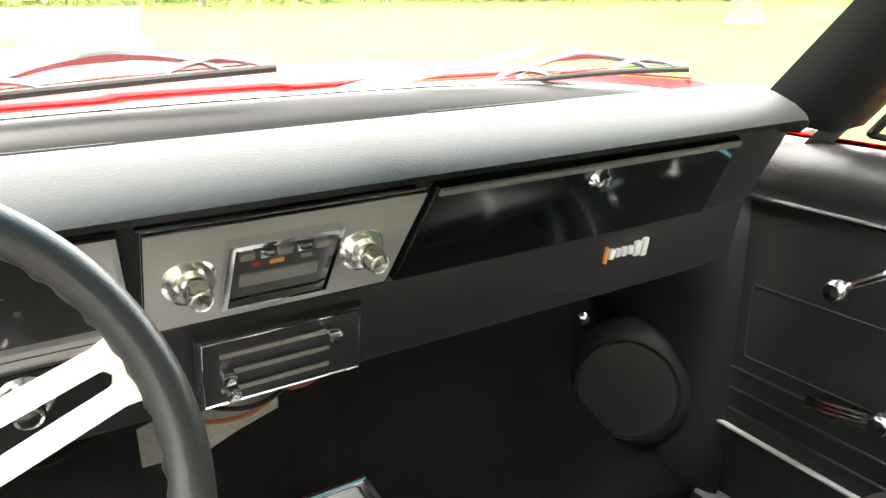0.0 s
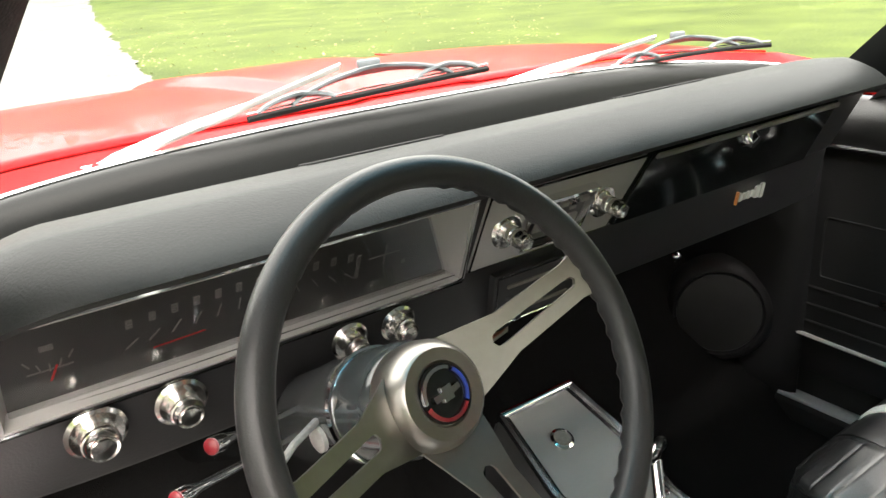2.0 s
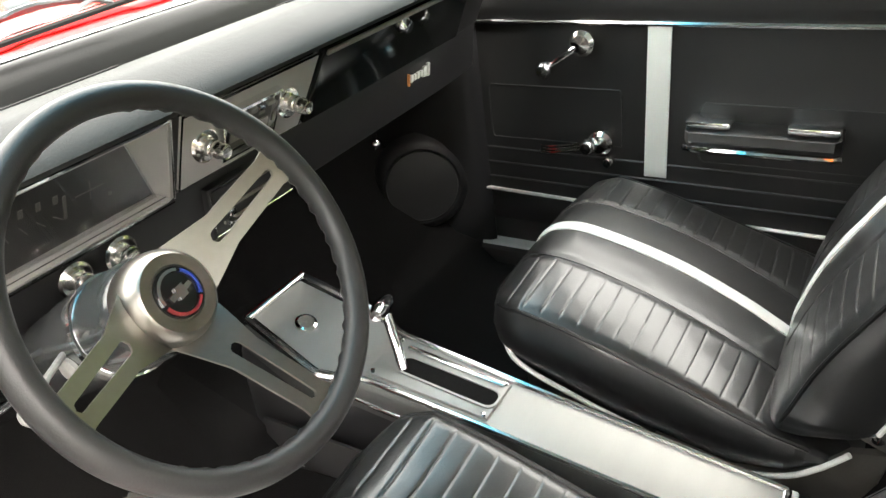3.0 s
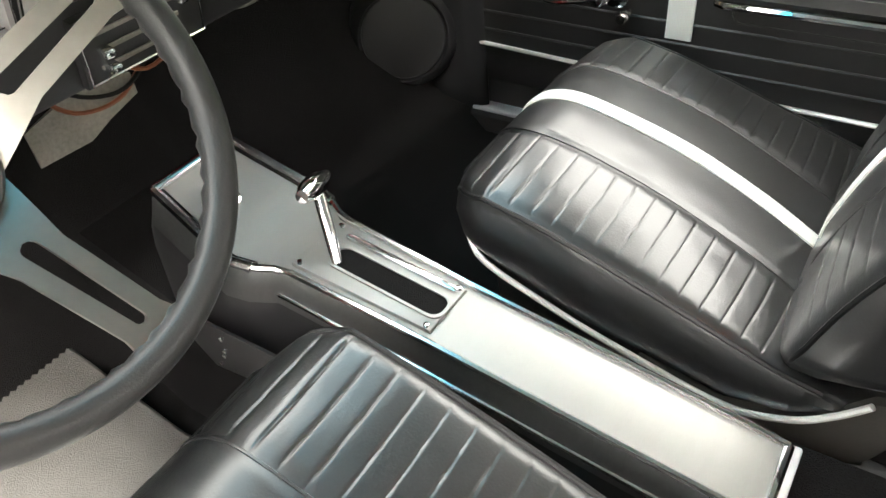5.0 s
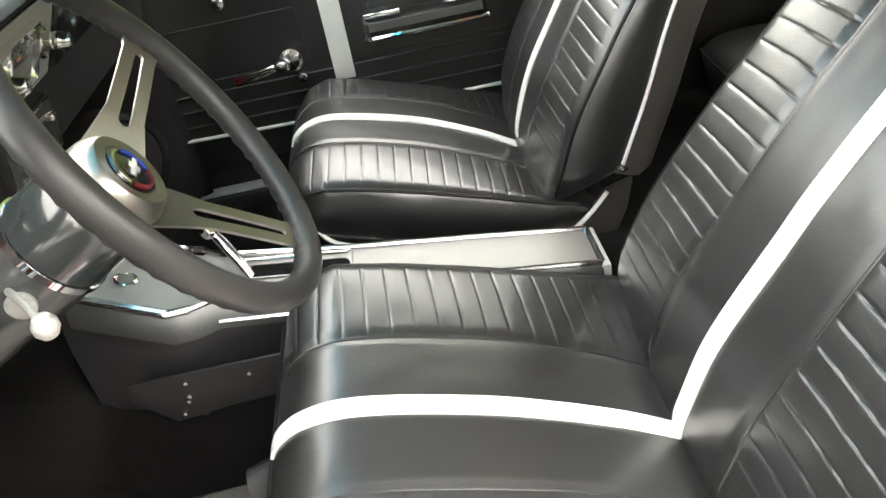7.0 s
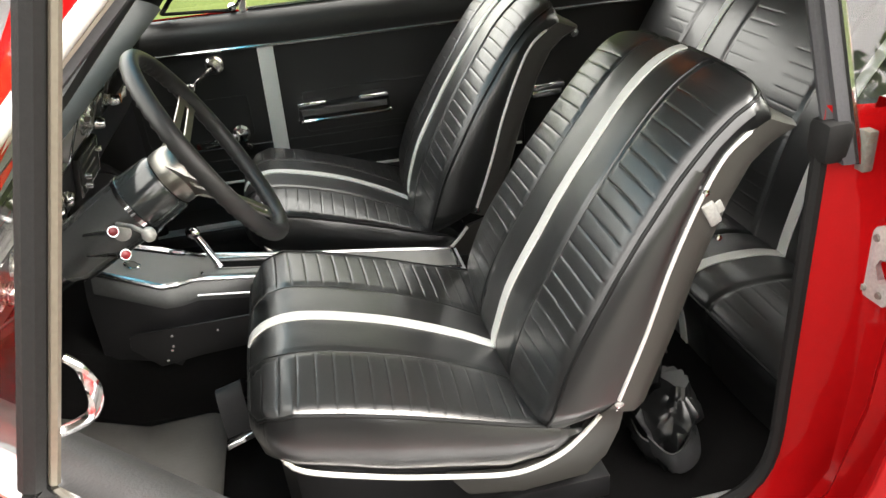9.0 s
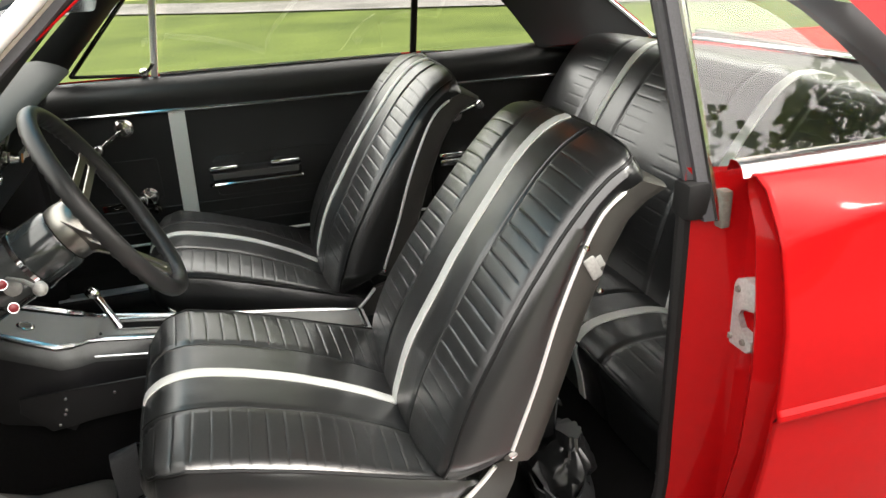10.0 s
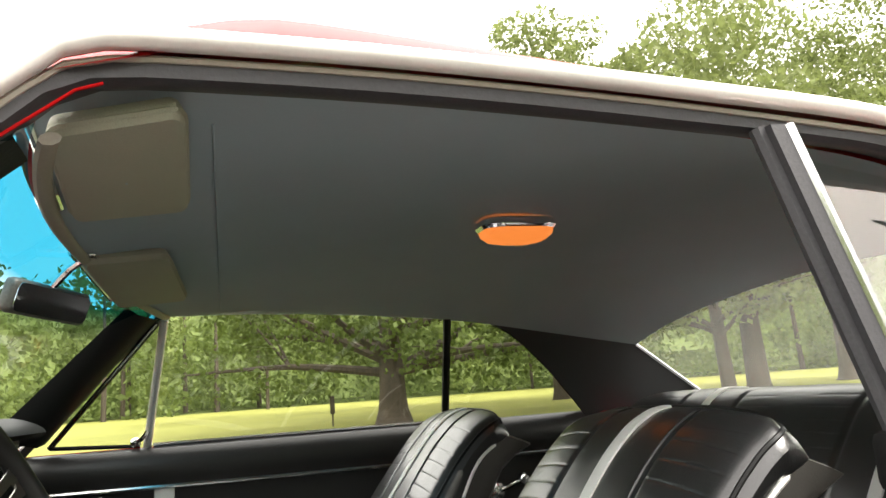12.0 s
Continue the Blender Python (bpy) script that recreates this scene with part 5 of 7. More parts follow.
lathe(bm, [(0.0, 0.0), (0.0425, 0.0), (0.0435, 0.008), (0.0425, 0.022), (0.0375, 0.034), (0.034, 0.037), (0.0245, 0.0362), (0.0235, 0.0345), (0.0, 0.0345)], hubm, 40)
hub = part("hub_cap", bm, SATIN, sw, "satin metal hub cap")
bm = B()
lathe(bm, [(0.0, 0.0350), (0.0225, 0.0350), (0.0225, 0.0368), (0.0, 0.0380)], hubm, 32)
part("emblem", bm, GLOSSBLACK, hub, "round emblem with a red and a blue arc")
for a0, a1, mt in ((195, 320, REDLENS), (-35, 50, BLUEPAINT), (60, 185, STAINLESS)):
    bm = B()
    r0, r1 = 0.0178, 0.0205
    rows = []
    for i in range(15):
        a = radians(a0 + (a1 - a0) * i / 14)
        rows.append([wheel(r * math.cos(a), r * math.sin(a), -0.076 + h) for r, h in ((r0, 0.0375), (r0, 0.0395), (r1, 0.0390), (r1, 0.0370))])
    grid(bm, rows)
    part("emblem_arc", bm, mt, hub)
bm = B()
slab(bm, [(-0.012, -0.004), (-0.004, -0.003), (-0.004, -0.006), (0.005, -0.005), (0.005, -0.002), (0.013, 0.000), (0.012, 0.004), (0.005, 0.003), (0.005, 0.006), (-0.004, 0.005), (-0.004, 0.002), (-0.013, 0.001)], 0.0015, lambda u, v, w: wheel(u, v, -0.076 + 0.0388 + w))
part("emblem_bar", bm, CHROME, hub)

colm = thing("steering_column", wheel(0, 0, -0.2), "dark glossy steering column with chrome collar", "steering column")
cm = Matrix.Translation(wheel(0, 0, -0.076)) @ (-WN).to_track_quat("Z", "Y").to_matrix().to_4x4()
bm = B()
lathe(bm, [(0.030, 0.0), (0.042, 0.002), (0.046, 0.008), (0.047, 0.050), (0.0475, 0.055)], cm, 40)
part("upper_bell", bm, COLUMNPAINT, colm, "dark green-grey bell under the wheel")
bm = B()
lathe(bm, [(0.046, 0.0555), (0.0495, 0.056), (0.0495, 0.063), (0.046, 0.0635)], cm, 40)
part("collar", bm, CHROME, colm, "chrome collar")
bm = B()
lathe(bm, [(0.041, 0.0635), (0.0475, 0.064), (0.047, 0.120), (0.045, 0.126), (0.044, 0.18), (0.040, 0.190), (0.036, 0.20)], cm, 40)
part("housing", bm, COLUMNGREY, colm, "glossy grey lower housing")
bm = B()
lathe(bm, [(0.032, 0.19), (0.034, 0.195), (0.034, 0.60), (0.034, 0.62)], cm, 28)
part("tube", bm, GLOSSBLACK, colm, "black column tube")
for nm, root, tip, rad, lensr in (("signal_lever", (-0.372, 0.600, 0.822), (-0.458, 0.541, 0.857), 0.0036, 0.0070), ("tilt_lever", (-0.380, 0.600, 0.795), (-0.492, 0.525, 0.838), 0.0036, 0.0068)):
    bm = B()
    a, b = V(root), V(tip)
    tube(bm, [a, b], rad, 10)
    lv = part(nm, bm, CHROME, colm, "chrome lever")
    bm = B()
    lathe(bm, [(0, 0), (rad, 0), (lensr * 0.8, 0.010), (lensr, 0.016), (lensr, 0.026)], axis(b, b - a), 18)
    part("grip", bm, CHROME, lv)
    bm = B()
    lathe(bm, [(0, 0.0261), (lensr * 0.9, 0.0261), (lensr * 0.88, 0.0272), (lensr * 0.7, 0.0282), (0, 0.0286)], axis(b, b - a), 18)
    part("button", bm, REDLENS, lv, "dark red button")
bm = B()
ball = V((-0.452, 0.492, 0.842))
root = V((-0.388, 0.545, 0.838))
tube(bm, [root, root.lerp(ball, 0.5) + V((0, 0, 0.004)), ball], 0.0032, 8)
lathe(bm, [(0, -0.010), (0.006, -0.0085), (0.0095, -0.003), (0.0095, 0.003), (0.006, 0.0085), (0, 0.010)], axis(ball, (0, 0, 1)), 16)
part("shift_knob", bm, CAST, colm, "small grey ball knob on a thin stalk")
bm = B()
kb = wheel(-0.0475, -0.006, -0.165)
lathe(bm, [(0, 0), (0.012, 0), (0.012, 0.004), (0.008, 0.006), (0, 0.006)], axis(kb, -WU), 18)
part("flasher_button", bm, CAST, colm, "round grey button on the housing")

# ---------------------------------------------------------------- passenger door and quarter trim
def trim_panel(thing_, y0, y1, z0, name="panel", sgn=1):
    b = B()
    prof = [(0.735, 0.926), (0.724, 0.930), (0.702, 0.925), (0.684, 0.910), (0.676, 0.888), (0.680, 0.862), (0.690, 0.842), (0.693, 0.80), (0.693, 0.72), (0.693, 0.60), (0.693, 0.50), (0.696, z0)]
    grid(b, [[(sgn * x, y0 + (y1 - y0) * i / 12, z) for x, z in prof] for i in range(13)])
    o = part(name, b, DOORVINYL, thing_)
    mod = o.modifiers.new("thick", "SOLIDIFY")
    mod.thickness, mod.offset = 0.006, -1
    return o


door = thing("passenger_door", (0.75, 0.2, 0.40), "closed black-trimmed door with chrome crank and white stripe", "car door")
trim_panel(door, 0.79, -0.365, 0.40)
bm = B()
tube(bm, [(0.686, 0.74, 0.846), (0.688, 0.2, 0.841), (0.688, -0.36, 0.838)], 0.0055, 8)
part("chrome_strip", bm, STAINLESS, door, "thin chrome strip under the door top")
bm = B()
slab(bm, [(0.365, 0.838), (0.322, 0.838), (0.328, 0.545), (0.371, 0.545)], 0.004, lambda u, v, w: V((0.692 - w, u, v)), 0.001)
part("white_stripe", bm, WHITEVINYL, door, "white vertical stripe")
bm = B()
tube(bm, [(0.69, 0.77, 0.478), (0.69, 0.2, 0.462), (0.69, -0.36, 0.456)], 0.0042, 8)
part("lower_strip", bm, DRIPRAIL, door, "chrome strip along the foot")
for k, z in enumerate((0.50, 0.535, 0.57)):
    bm = B()
    tube(bm, [(0.6925, 0.72, z + 0.005), (0.6925, 0.2, z), (0.6925, -0.34, z - 0.004)], 0.0028, 6)
    part("ridge", bm, DOORVINYL, door)
for y0, y1, z0, z1 in ((0.70, 0.415, 0.60, 0.715), (0.27, -0.33, 0.585, 0.70)):
    bm = B()
    loop = [(y0 + (y1 - y0) * (0.5 + u), (z0 + z1) / 2 + v) for u, v in [(p[0], p[1]) for p in rounded(1.0, z1 - z0, 0.02, 4)]]
    tube(bm, [(0.6925, y, z) for y, z in loop], 0.0015, 6, closed=True)
    part("embossed_border", bm, DOORVINYL, door)


def crank_handle(parent_label, at, toward, length, name, inner=-1):
    """A chrome crank: domed boss, arm and round knob."""
    t = thing(name, at, parent_label, "crank handle")
    p = V(at)
    d = V(toward).normalized()
    b = B()
    lathe(b, [(0, 0), (0.018, 0), (0.019, 0.006), (0.016, 0.016), (0.0235, 0.022), (0.0245, 0.030), (0.018, 0.038), (0, 0.041)], axis(p, (inner, 0, 0)), 24)
    part("boss", b, KNOBCHROME, t, "domed chrome boss")
    b = B()
    k = p + V((inner * 0.026, 0, 0))
    tube(b, spline([k, k + d * length * 0.5 + V((inner * 0.008, 0, 0)), k + d * length + V((inner * 0.006, 0, 0))], 10), 0.0125, 10, flat=0.6, r_end=0.009)
    part("arm", b, KNOBCHROME, t)
    b = B()
    lathe(b, [(0, 0), (0.010, 0), (0.011, 0.006), (0.0165, 0.012), (0.0165, 0.024), (0.011, 0.032), (0, 0.033)], axis(k + d * length, (inner, 0, 0)), 20)
    part("knob", b, STAINLESS, t, "clear grey knob")
    return t


crank_handle("chrome window crank on the closed door", (0.69, 0.480, 0.812), (0, 0.075, -0.050), 0.085, "window_crank")
hd = crank_handle("chrome inside door handle on the closed door", (0.69, 0.449, 0.618), (0, 0.10, -0.012), 0.02, "inside_door_lever")
bm = B()
tube(bm, spline([(0.662, 0.449, 0.620), (0.655, 0.480, 0.614), (0.655, 0.535, 0.604), (0.661, 0.566, 0.599)], 14), 0.0085, 8, flat=0.6)
for k in (-1, 0, 1):
    tube(bm, [(0.6535, 0.468, 0.6155 + 0.0035 * k), (0.6475, 0.500, 0.6095 + 0.0062 * k), (0.6480, 0.545, 0.6015 + 0.0066 * k), (0.6560, 0.572, 0.5975 + 0.0060 * k)], 0.0034, 6)
part("lever", bm, KNOBCHROME, hd, "ribbed chrome lever")
bm = B()
lathe(bm, [(0, 0), (0.007, 0), (0.007, 0.010), (0.0115, 0.016), (0.0125, 0.026), (0.008, 0.033), (0, 0.034)], axis((0.69, 0.436, 0.578), (-1, 0, 0)), 18)
part("lock_knob", bm, KNOBCHROME, hd, "small chrome knob below the lever")

arm = thing("armrest", (0.69, 0.155, 0.65), "black armrest with chrome caps on the closed door", "armrest")
bm = B()
rr = []
for y, k in ((0.285, 0.75), (0.275, 1), (0.16, 1), (0.04, 1), (0.03, 0.75)):
    rr.append([(0.692, y, 0.668), (0.692 - 0.040 * k, y, 0.672), (0.692 - 0.055 * k, y, 0.664), (0.692 - 0.057 * k, y, 0.648), (0.692 - 0.045 * k, y, 0.636), (0.692, y, 0.630)])
grid(bm, rr)
for r in (rr[0], rr[-1]):
    bm.faces.new([bm.verts.new(p) for p in r])
part("pad", bm, VINYL, arm)
for y0, y1 in ((0.282, 0.205), (0.115, 0.033)):
    bm = B()
    block(bm, (0.640, y1, 0.671), (0.692, y0, 0.684), 0.004)
    part("chrome_cap", bm, CHROME, arm)
bm = B()
tube(bm, [(0.648, 0.285, 0.632), (0.640, 0.27, 0.632), (0.640, 0.045, 0.632), (0.648, 0.03, 0.632)], 0.006, 8)
part("lower_trim", bm, CHROME, arm)

quarter = thing("quarter_trim", (0.72, -0.56, 0.40), "black quarter trim panel beside the rear seat", "side trim")
trim_panel(quarter, -0.372, -1.02, 0.34)
bm = B()
tube(bm, [(0.688, -0.385, 0.838), (0.688, -0.79, 0.834)], 0.0055, 8)
part("chrome_strip", bm, STAINLESS, quarter)
crank_handle("chrome rear window crank on the side trim", (0.69, -0.440, 0.750), (0, -0.075, 0.028), 0.075, "window_crank")
ash = thing("ashtray", (0.69, -0.45, 0.62), "chrome-lidded ashtray in the side trim", "ashtray")
bm = B()
block(bm, (0.66, -0.49, 0.615), (0.692, -0.385, 0.635), 0.004)
part("lid", bm, CHROME, ash)
bm = B()
block(bm, (0.668, -0.485, 0.592), (0.692, -0.39, 0.613), 0.004)
part("tray", bm, STAINLESS, ash)
# left quarter trim, mirrored
quarter2 = thing("quarter_trim", (-0.72, -0.56, 0.40), "black quarter trim panel beside the rear seat", "side trim")
trim_panel(quarter2, -0.42, -1.02, 0.34, "panel", -1)

# ---------------------------------------------------------------- side glass
def glass_x(z):
    return 0.73 - (z - 0.93) * (0.11 / 0.26)


def pane(name, outline, sgn, label, mat=GLASS):
    th = thing(name, (sgn * 0.73, outline[0][0], 0.93), label, "car window")
    b = B()
    f = b.faces.new([b.verts.new((sgn * glass_x(z), y, z)) for y, z in outline])
    o = part("pane", b, mat, th)
    o.visible_shadow = False
    return th


rail_yz = [(p.y, p.z + 0.012) for p in spline(RAIL, 12)]
dg = pane("door_window", [(0.375, 0.925)] + [(y, z) for y, z in rail_yz if y < 0.34 and y > -0.33] + [(-0.345, 0.925)], 1, "clear raised door glass in a chrome-edged frame")
bm = B()
tube(bm, [(0.727, 0.37, 0.934), (0.724, -0.30, 0.931)], 0.006, 6)
part("sill_trim", bm, STAINLESS, dg, "bright trim along the window sill")
bm = B()
tube(bm, line([(glass_x(0.92) - 0.004, -0.337, 0.915), (glass_x(1.19) - 0.004, -0.331, 1.185)], 8), 0.010, 6)
part("rear_seal", bm, RUBBER, dg, "black upright seal between the panes")
qg = pane("quarter_window", [(-0.345, 0.92), (-0.345, 1.185)] + [(p.y, p.z + 0.006) for p in spline(QUARTER, 14)], 1, "clear raised rear quarter glass")
bm = B()
tube(bm, [(0.724, -0.36, 0.931), (0.705, -0.72, 0.905)], 0.006, 6)
part("sill_trim", bm, STAINLESS, qg)
bm = B()
tube(bm, [(p.x + 0.004, p.y - 0.004, p.z) for p in spline(QUARTER, 20)], 0.004, 6)
part("edge_trim", bm, RUBBER, qg)
vg = pane("vent_window", [(0.590, 0.945), (0.35, 1.212), (0.388, 0.932)], 1, "small triangular vent window with chrome frame")
bm = B()
tube(bm, line([(0.732, 0.384, 0.930), (0.628, 0.338, 1.212)], 8), 0.0095, 8)
part("rear_post", bm, DRIPRAIL, vg, "bright metal upright post")
bm = B()
tube(bm, [(0.738, 0.59, 0.944), (0.735, 0.40, 0.934)], 0.005, 6)
tube(bm, [(0.738, 0.592, 0.944), (0.632, 0.352, 1.208)], 0.006, 6)
part("frame", bm, RUBBER, vg)
bm = B()
tube(bm, [(0.731, 0.588, 0.950), (0.628, 0.354, 1.206)], 0.0035, 6)
part("front_trim", bm, STAINLESS, vg, "thin bright front trim")
bm = B()
lathe(bm, [(0, 0), (0.011, 0), (0.012, 0.008), (0.007, 0.016), (0, 0.017)], axis((0.728, 0.408, 0.943), (-1, 0, 0)), 16)
tube(bm, spline([(0.715, 0.405, 0.945), (0.705, 0.392, 0.952), (0.703, 0.380, 0.968)], 8), 0.005, 8)
part("latch", bm, CHROME, vg, "chrome vent latch")
# left quarter glass, raised
qgl = pane("quarter_window", [(-0.345, 0.93), (-0.295, 1.222), (-0.435, 1.19), (-0.50, 1.15), (-0.60, 1.07), (-0.68, 0.985), (-0.74, 0.91)], -1, "raised rear quarter glass with a bright front channel")
bm = B()
a, b = V((-0.705, -0.345, 0.90)), V((-0.648, -0.288, 1.228))
grid(bm, [[p + V(o) for o in ((0.006, 0.012, 0), (-0.008, 0.012, 0), (-0.010, -0.006, 0), (0.008, -0.006, 0))] for p in line([a, b], 10)], close=True)
part("front_channel", bm, GREYRUBBER, qgl, "dark channel on the front edge")
bm = B()
tube(bm, [p + V((-0.008, -0.008, 0)) for p in line([a, b], 10)], 0.0055, 8)
part("front_trim", bm, STAINLESS, qgl, "bright metal trim on the front edge")
bm = B()
tube(bm, [p + V((0.008, 0.014, 0)) for p in line([a, b], 10)], 0.008, 8)
part("front_seal", bm, GREYRUBBER, qgl, "grey rubber on the front edge")

# ---------------------------------------------------------------- left door jamb
jamb = thing("door_jamb", (-0.78, -0.39, 0.35), "red painted door jamb behind the open door", "door jamb")
bm = B()
rr = []
SKINZ = [(z, x) for x, z in QUARTERSIDE[::-1]]
EDGEZ = [(0.20, 0.735), (0.30, 0.738), (0.42, 0.762), (0.60, 0.803), (0.75, 0.810), (0.90, 0.782), (0.95, 0.755)]


def along(table, z):
    for (z0, v0), (z1, v1) in zip(table, table[1:]):
        if z <= z1:
            return v0 + (v1 - v0) * max(0.0, z - z0) / (z1 - z0)
    return table[-1][1]


for z in (0.22, 0.30, 0.345, 0.37, 0.42, 0.5, 0.595, 0.675, 0.688, 0.72, 0.80, 0.85, 0.88, 0.903, 0.92, 0.943, 0.958, 0.968):
    y = jamb_line(z)
    e, s = along(EDGEZ, z), along(SKINZ, z)
    f = (e - 0.700) / 0.10
    rr.append([(-0.680, y + 0.040, z), (-0.692, y + 0.050, z), (-0.700 - 0.012 * f, y + 0.008, z), (-0.700 - 0.020 * f, y - 0.020, z), (-0.700 - 0.026 * f, y - 0.028, z), (-0.700 - 0.058 * f, y - 0.036, z), (-0.700 - 0.066 * f, y - 0.034, z), (-0.700 - 0.080 * f, y - 0.004, z), (-0.700 - 0.090 * f, y + 0.002, z), (-e, y - 0.010, z), (-e - (s - e) * 0.25, y - 0.022, z), (-e - (s - e) * 0.62, y - 0.019, z), (-e - (s - e) * 0.86, y - 0.006, z), (-s + 0.003, y + 0.002, z), (-s, y + 0.003, z)])
grid(bm, rr)
part("panel", bm, RED, jamb)
bm = B()
tube(bm, spline([(-0.690, -0.318, 0.935), (-0.690, -0.318, 0.85), (-0.690, -0.318, 0.6), (-0.690, -0.316, 0.46), (-0.69, -0.29, 0.395), (-0.69, -0.23, 0.362)], 24), 0.010, 8)
part("seal", bm, RUBBER, jamb, "black rubber door seal")
bm = B()
block(bm, (-0.712, -0.345, 0.90), (-0.672, -0.308, 0.952), 0.010)
part("seal_cap", bm, RUBBER, jamb)
bm = B()
block(bm, (-0.722, -0.366, 0.890), (-0.676, -0.352, 0.940), 0.003)
part("glass_clip", bm, BARESTEEL, jamb, "grey metal guide clip with screws")
stk = thing("door_striker", (-0.76, -0.355, 0.78), "grey cast door striker bolted on the red jamb", "striker")
bm = B()
hook = [(-0.024, -0.052), (0.018, -0.052), (0.026, -0.044), (0.026, -0.030), (0.004, -0.022), (-0.004, -0.004), (0.002, 0.010), (0.014, 0.008), (0.028, 0.012), (0.030, 0.028), (0.020, 0.048), (0.004, 0.052), (-0.012, 0.044), (-0.022, 0.022)]
slab(bm, hook, 0.016, lambda u, v, w: V((-0.735 - u * 1.1, -0.400 + w, 0.772 + v)), 0.003)
part("plate", bm, CAST, stk)
for u, v in ((-0.012, -0.04), (0.012, -0.038), (-0.006, 0.032)):
    bm = B()
    lathe(bm, [(0, 0), (0.005, 0), (0.004, 0.003), (0, 0.003)], axis((-0.735 - u * 1.1, -0.384, 0.772 + v), (0, 1, 0)), 10)
    part("screw", bm, BARESTEEL, stk)
bm = B()
grid(bm, [[(-0.727, y, 0.970), (-0.731, y, 0.985), (-0.743, y, 0.986), (-0.753, y, 0.981), (-0.759, y, 0.968)] for y in (-0.348, -0.6, -1.0, -1.6)])
structure("belt_trim_left", bm, STAINLESS, "bright belt moulding on the quarter panel", "moulding")

# ---------------------------------------------------------------- open driver door
HX, HY, OPEN = -0.80, 0.80, 41.5
ddm = Matrix.Translation((HX, HY, 0)) @ pose(0, 0, 0, 0, 0, -OPEN)
dd = thing("driver_door", (HX, HY, 0.40), "partly open red door with lowered glass and chrome vent frame", "car door")


def dpart(name, b, mat, label=""):
    """Part of the open door, made as if shut and then swung about its hinge."""
    for v in b.verts:
        v.co = ddm @ V((v.co.x - HX, v.co.y - HY, v.co.z))
    return part(name, b, mat, dd, label)


bm = B()
prof = [(-0.76, 0.932), (-0.81, 0.925), (-0.845, 0.88), (-0.872, 0.81), (-0.868, 0.78), (-0.88, 0.60), (-0.862, 0.45), (-0.84, 0.30), (-0.80, 0.25)]
grid(bm, [[(x, 0.78 - 1.135 * i / 10, z) for x, z in prof] for i in range(11)])
dpart("skin", bm, RED, "red outer skin")
bm = B()
prof = [(-0.735, 0.926), (-0.724, 0.930), (-0.702, 0.925), (-0.684, 0.910), (-0.676, 0.888), (-0.690, 0.842), (-0.693, 0.72), (-0.693, 0.50), (-0.696, 0.38), (-0.80, 0.25)]
grid(bm, [[(x, 0.78 - 1.135 * i / 10, z) for x, z in prof] for i in range(11)])
dpart("inner_panel", bm, DOORVINYL, "black inner panel")
bm = B()
grid(bm, [[(-0.735, y, 0.924), (-0.738, y, 0.934), (-0.758, y, 0.934), (-0.762, y, 0.926)] for y in (0.62, 0.2, -0.35)])
dpart("sill_moulding", bm, STAINLESS, "bright sill moulding")
bm = B()
tube(bm, line([(-0.738, 0.385, 0.935), (-0.638, 0.356, 1.26)], 8), 0.0035, 6)
tube(bm, line([(-0.738, 0.405, 0.935), (-0.638, 0.376, 1.26)], 8), 0.0035, 6)
dpart("vent_post", bm, TANPOST, "tan-grey vent window post")
bm = B()
tube(bm, line([(-0.746, 0.395, 0.935), (-0.646, 0.366, 1.26)], 8), 0.0088, 8)
dpart("vent_post_rubber", bm, RUBBER)
bm = B()
tube(bm, line([(-0.74, 0.60, 0.935), (-0.638, 0.376, 1.26)], 8), 0.0075, 6)
tube(bm, line([(-0.74, 0.60, 0.935), (-0.738, 0.39, 0.93)], 8), 0.0075, 6)
dpart("vent_frame", bm, STAINLESS, "bright vent window frame")
bm = B()
bm.faces.new([bm.verts.new(p) for p in ((-0.738, 0.595, 0.94), (-0.640, 0.378, 1.24), (-0.737, 0.402, 0.935))])
o = dpart("vent_pane", bm, GLASS, "clear vent pane")
o.visible_shadow = False
bm = B()
tube(bm, spline([(-0.728, 0.392, 0.965), (-0.717, 0.386, 0.962), (-0.706, 0.374, 0.969), (-0.702, 0.370, 0.985), (-0.704, 0.373, 1.003), (-0.708, 0.379, 1.012)], 16), 0.0065, 8, flat=0.7, r_end=0.004)
dpart("vent_latch", bm, STAINLESS, "curved chrome vent latch")

# ---------------------------------------------------------------- roof fittings
dome = thing("dome_light", (0, -0.285, 1.285), "lit amber dome lamp in a chrome bezel on the headliner", "dome light")
bm = B()
rings = []
for f, z in ((1.0, 1.292), (1.05, 1.280), (0.98, 1.274)):
    rings.append([(0.042 * f * u / 0.5 * 0.5 / 0.5, -0.285 + 0.066 * f * v / 0.5, z) for u, v in rounded(1.0, 1.0, 0.3, 5)])
grid(bm, rings, close=True)
part("bezel", bm, CHROME, dome, "chrome bezel")
bm = B()
rings = []
for f, z in ((0.96, 1.276), (0.92, 1.266), (0.75, 1.257), (0.4, 1.252), (0.02, 1.251)):
    rings.append([(0.042 * f * u * 2, -0.285 + 0.066 * f * v * 2, z) for u, v in rounded(1.0, 1.0, 0.3, 5)])
grid(bm, rings, close=True)
part("lens", bm, AMBER, dome, "glowing amber lens")


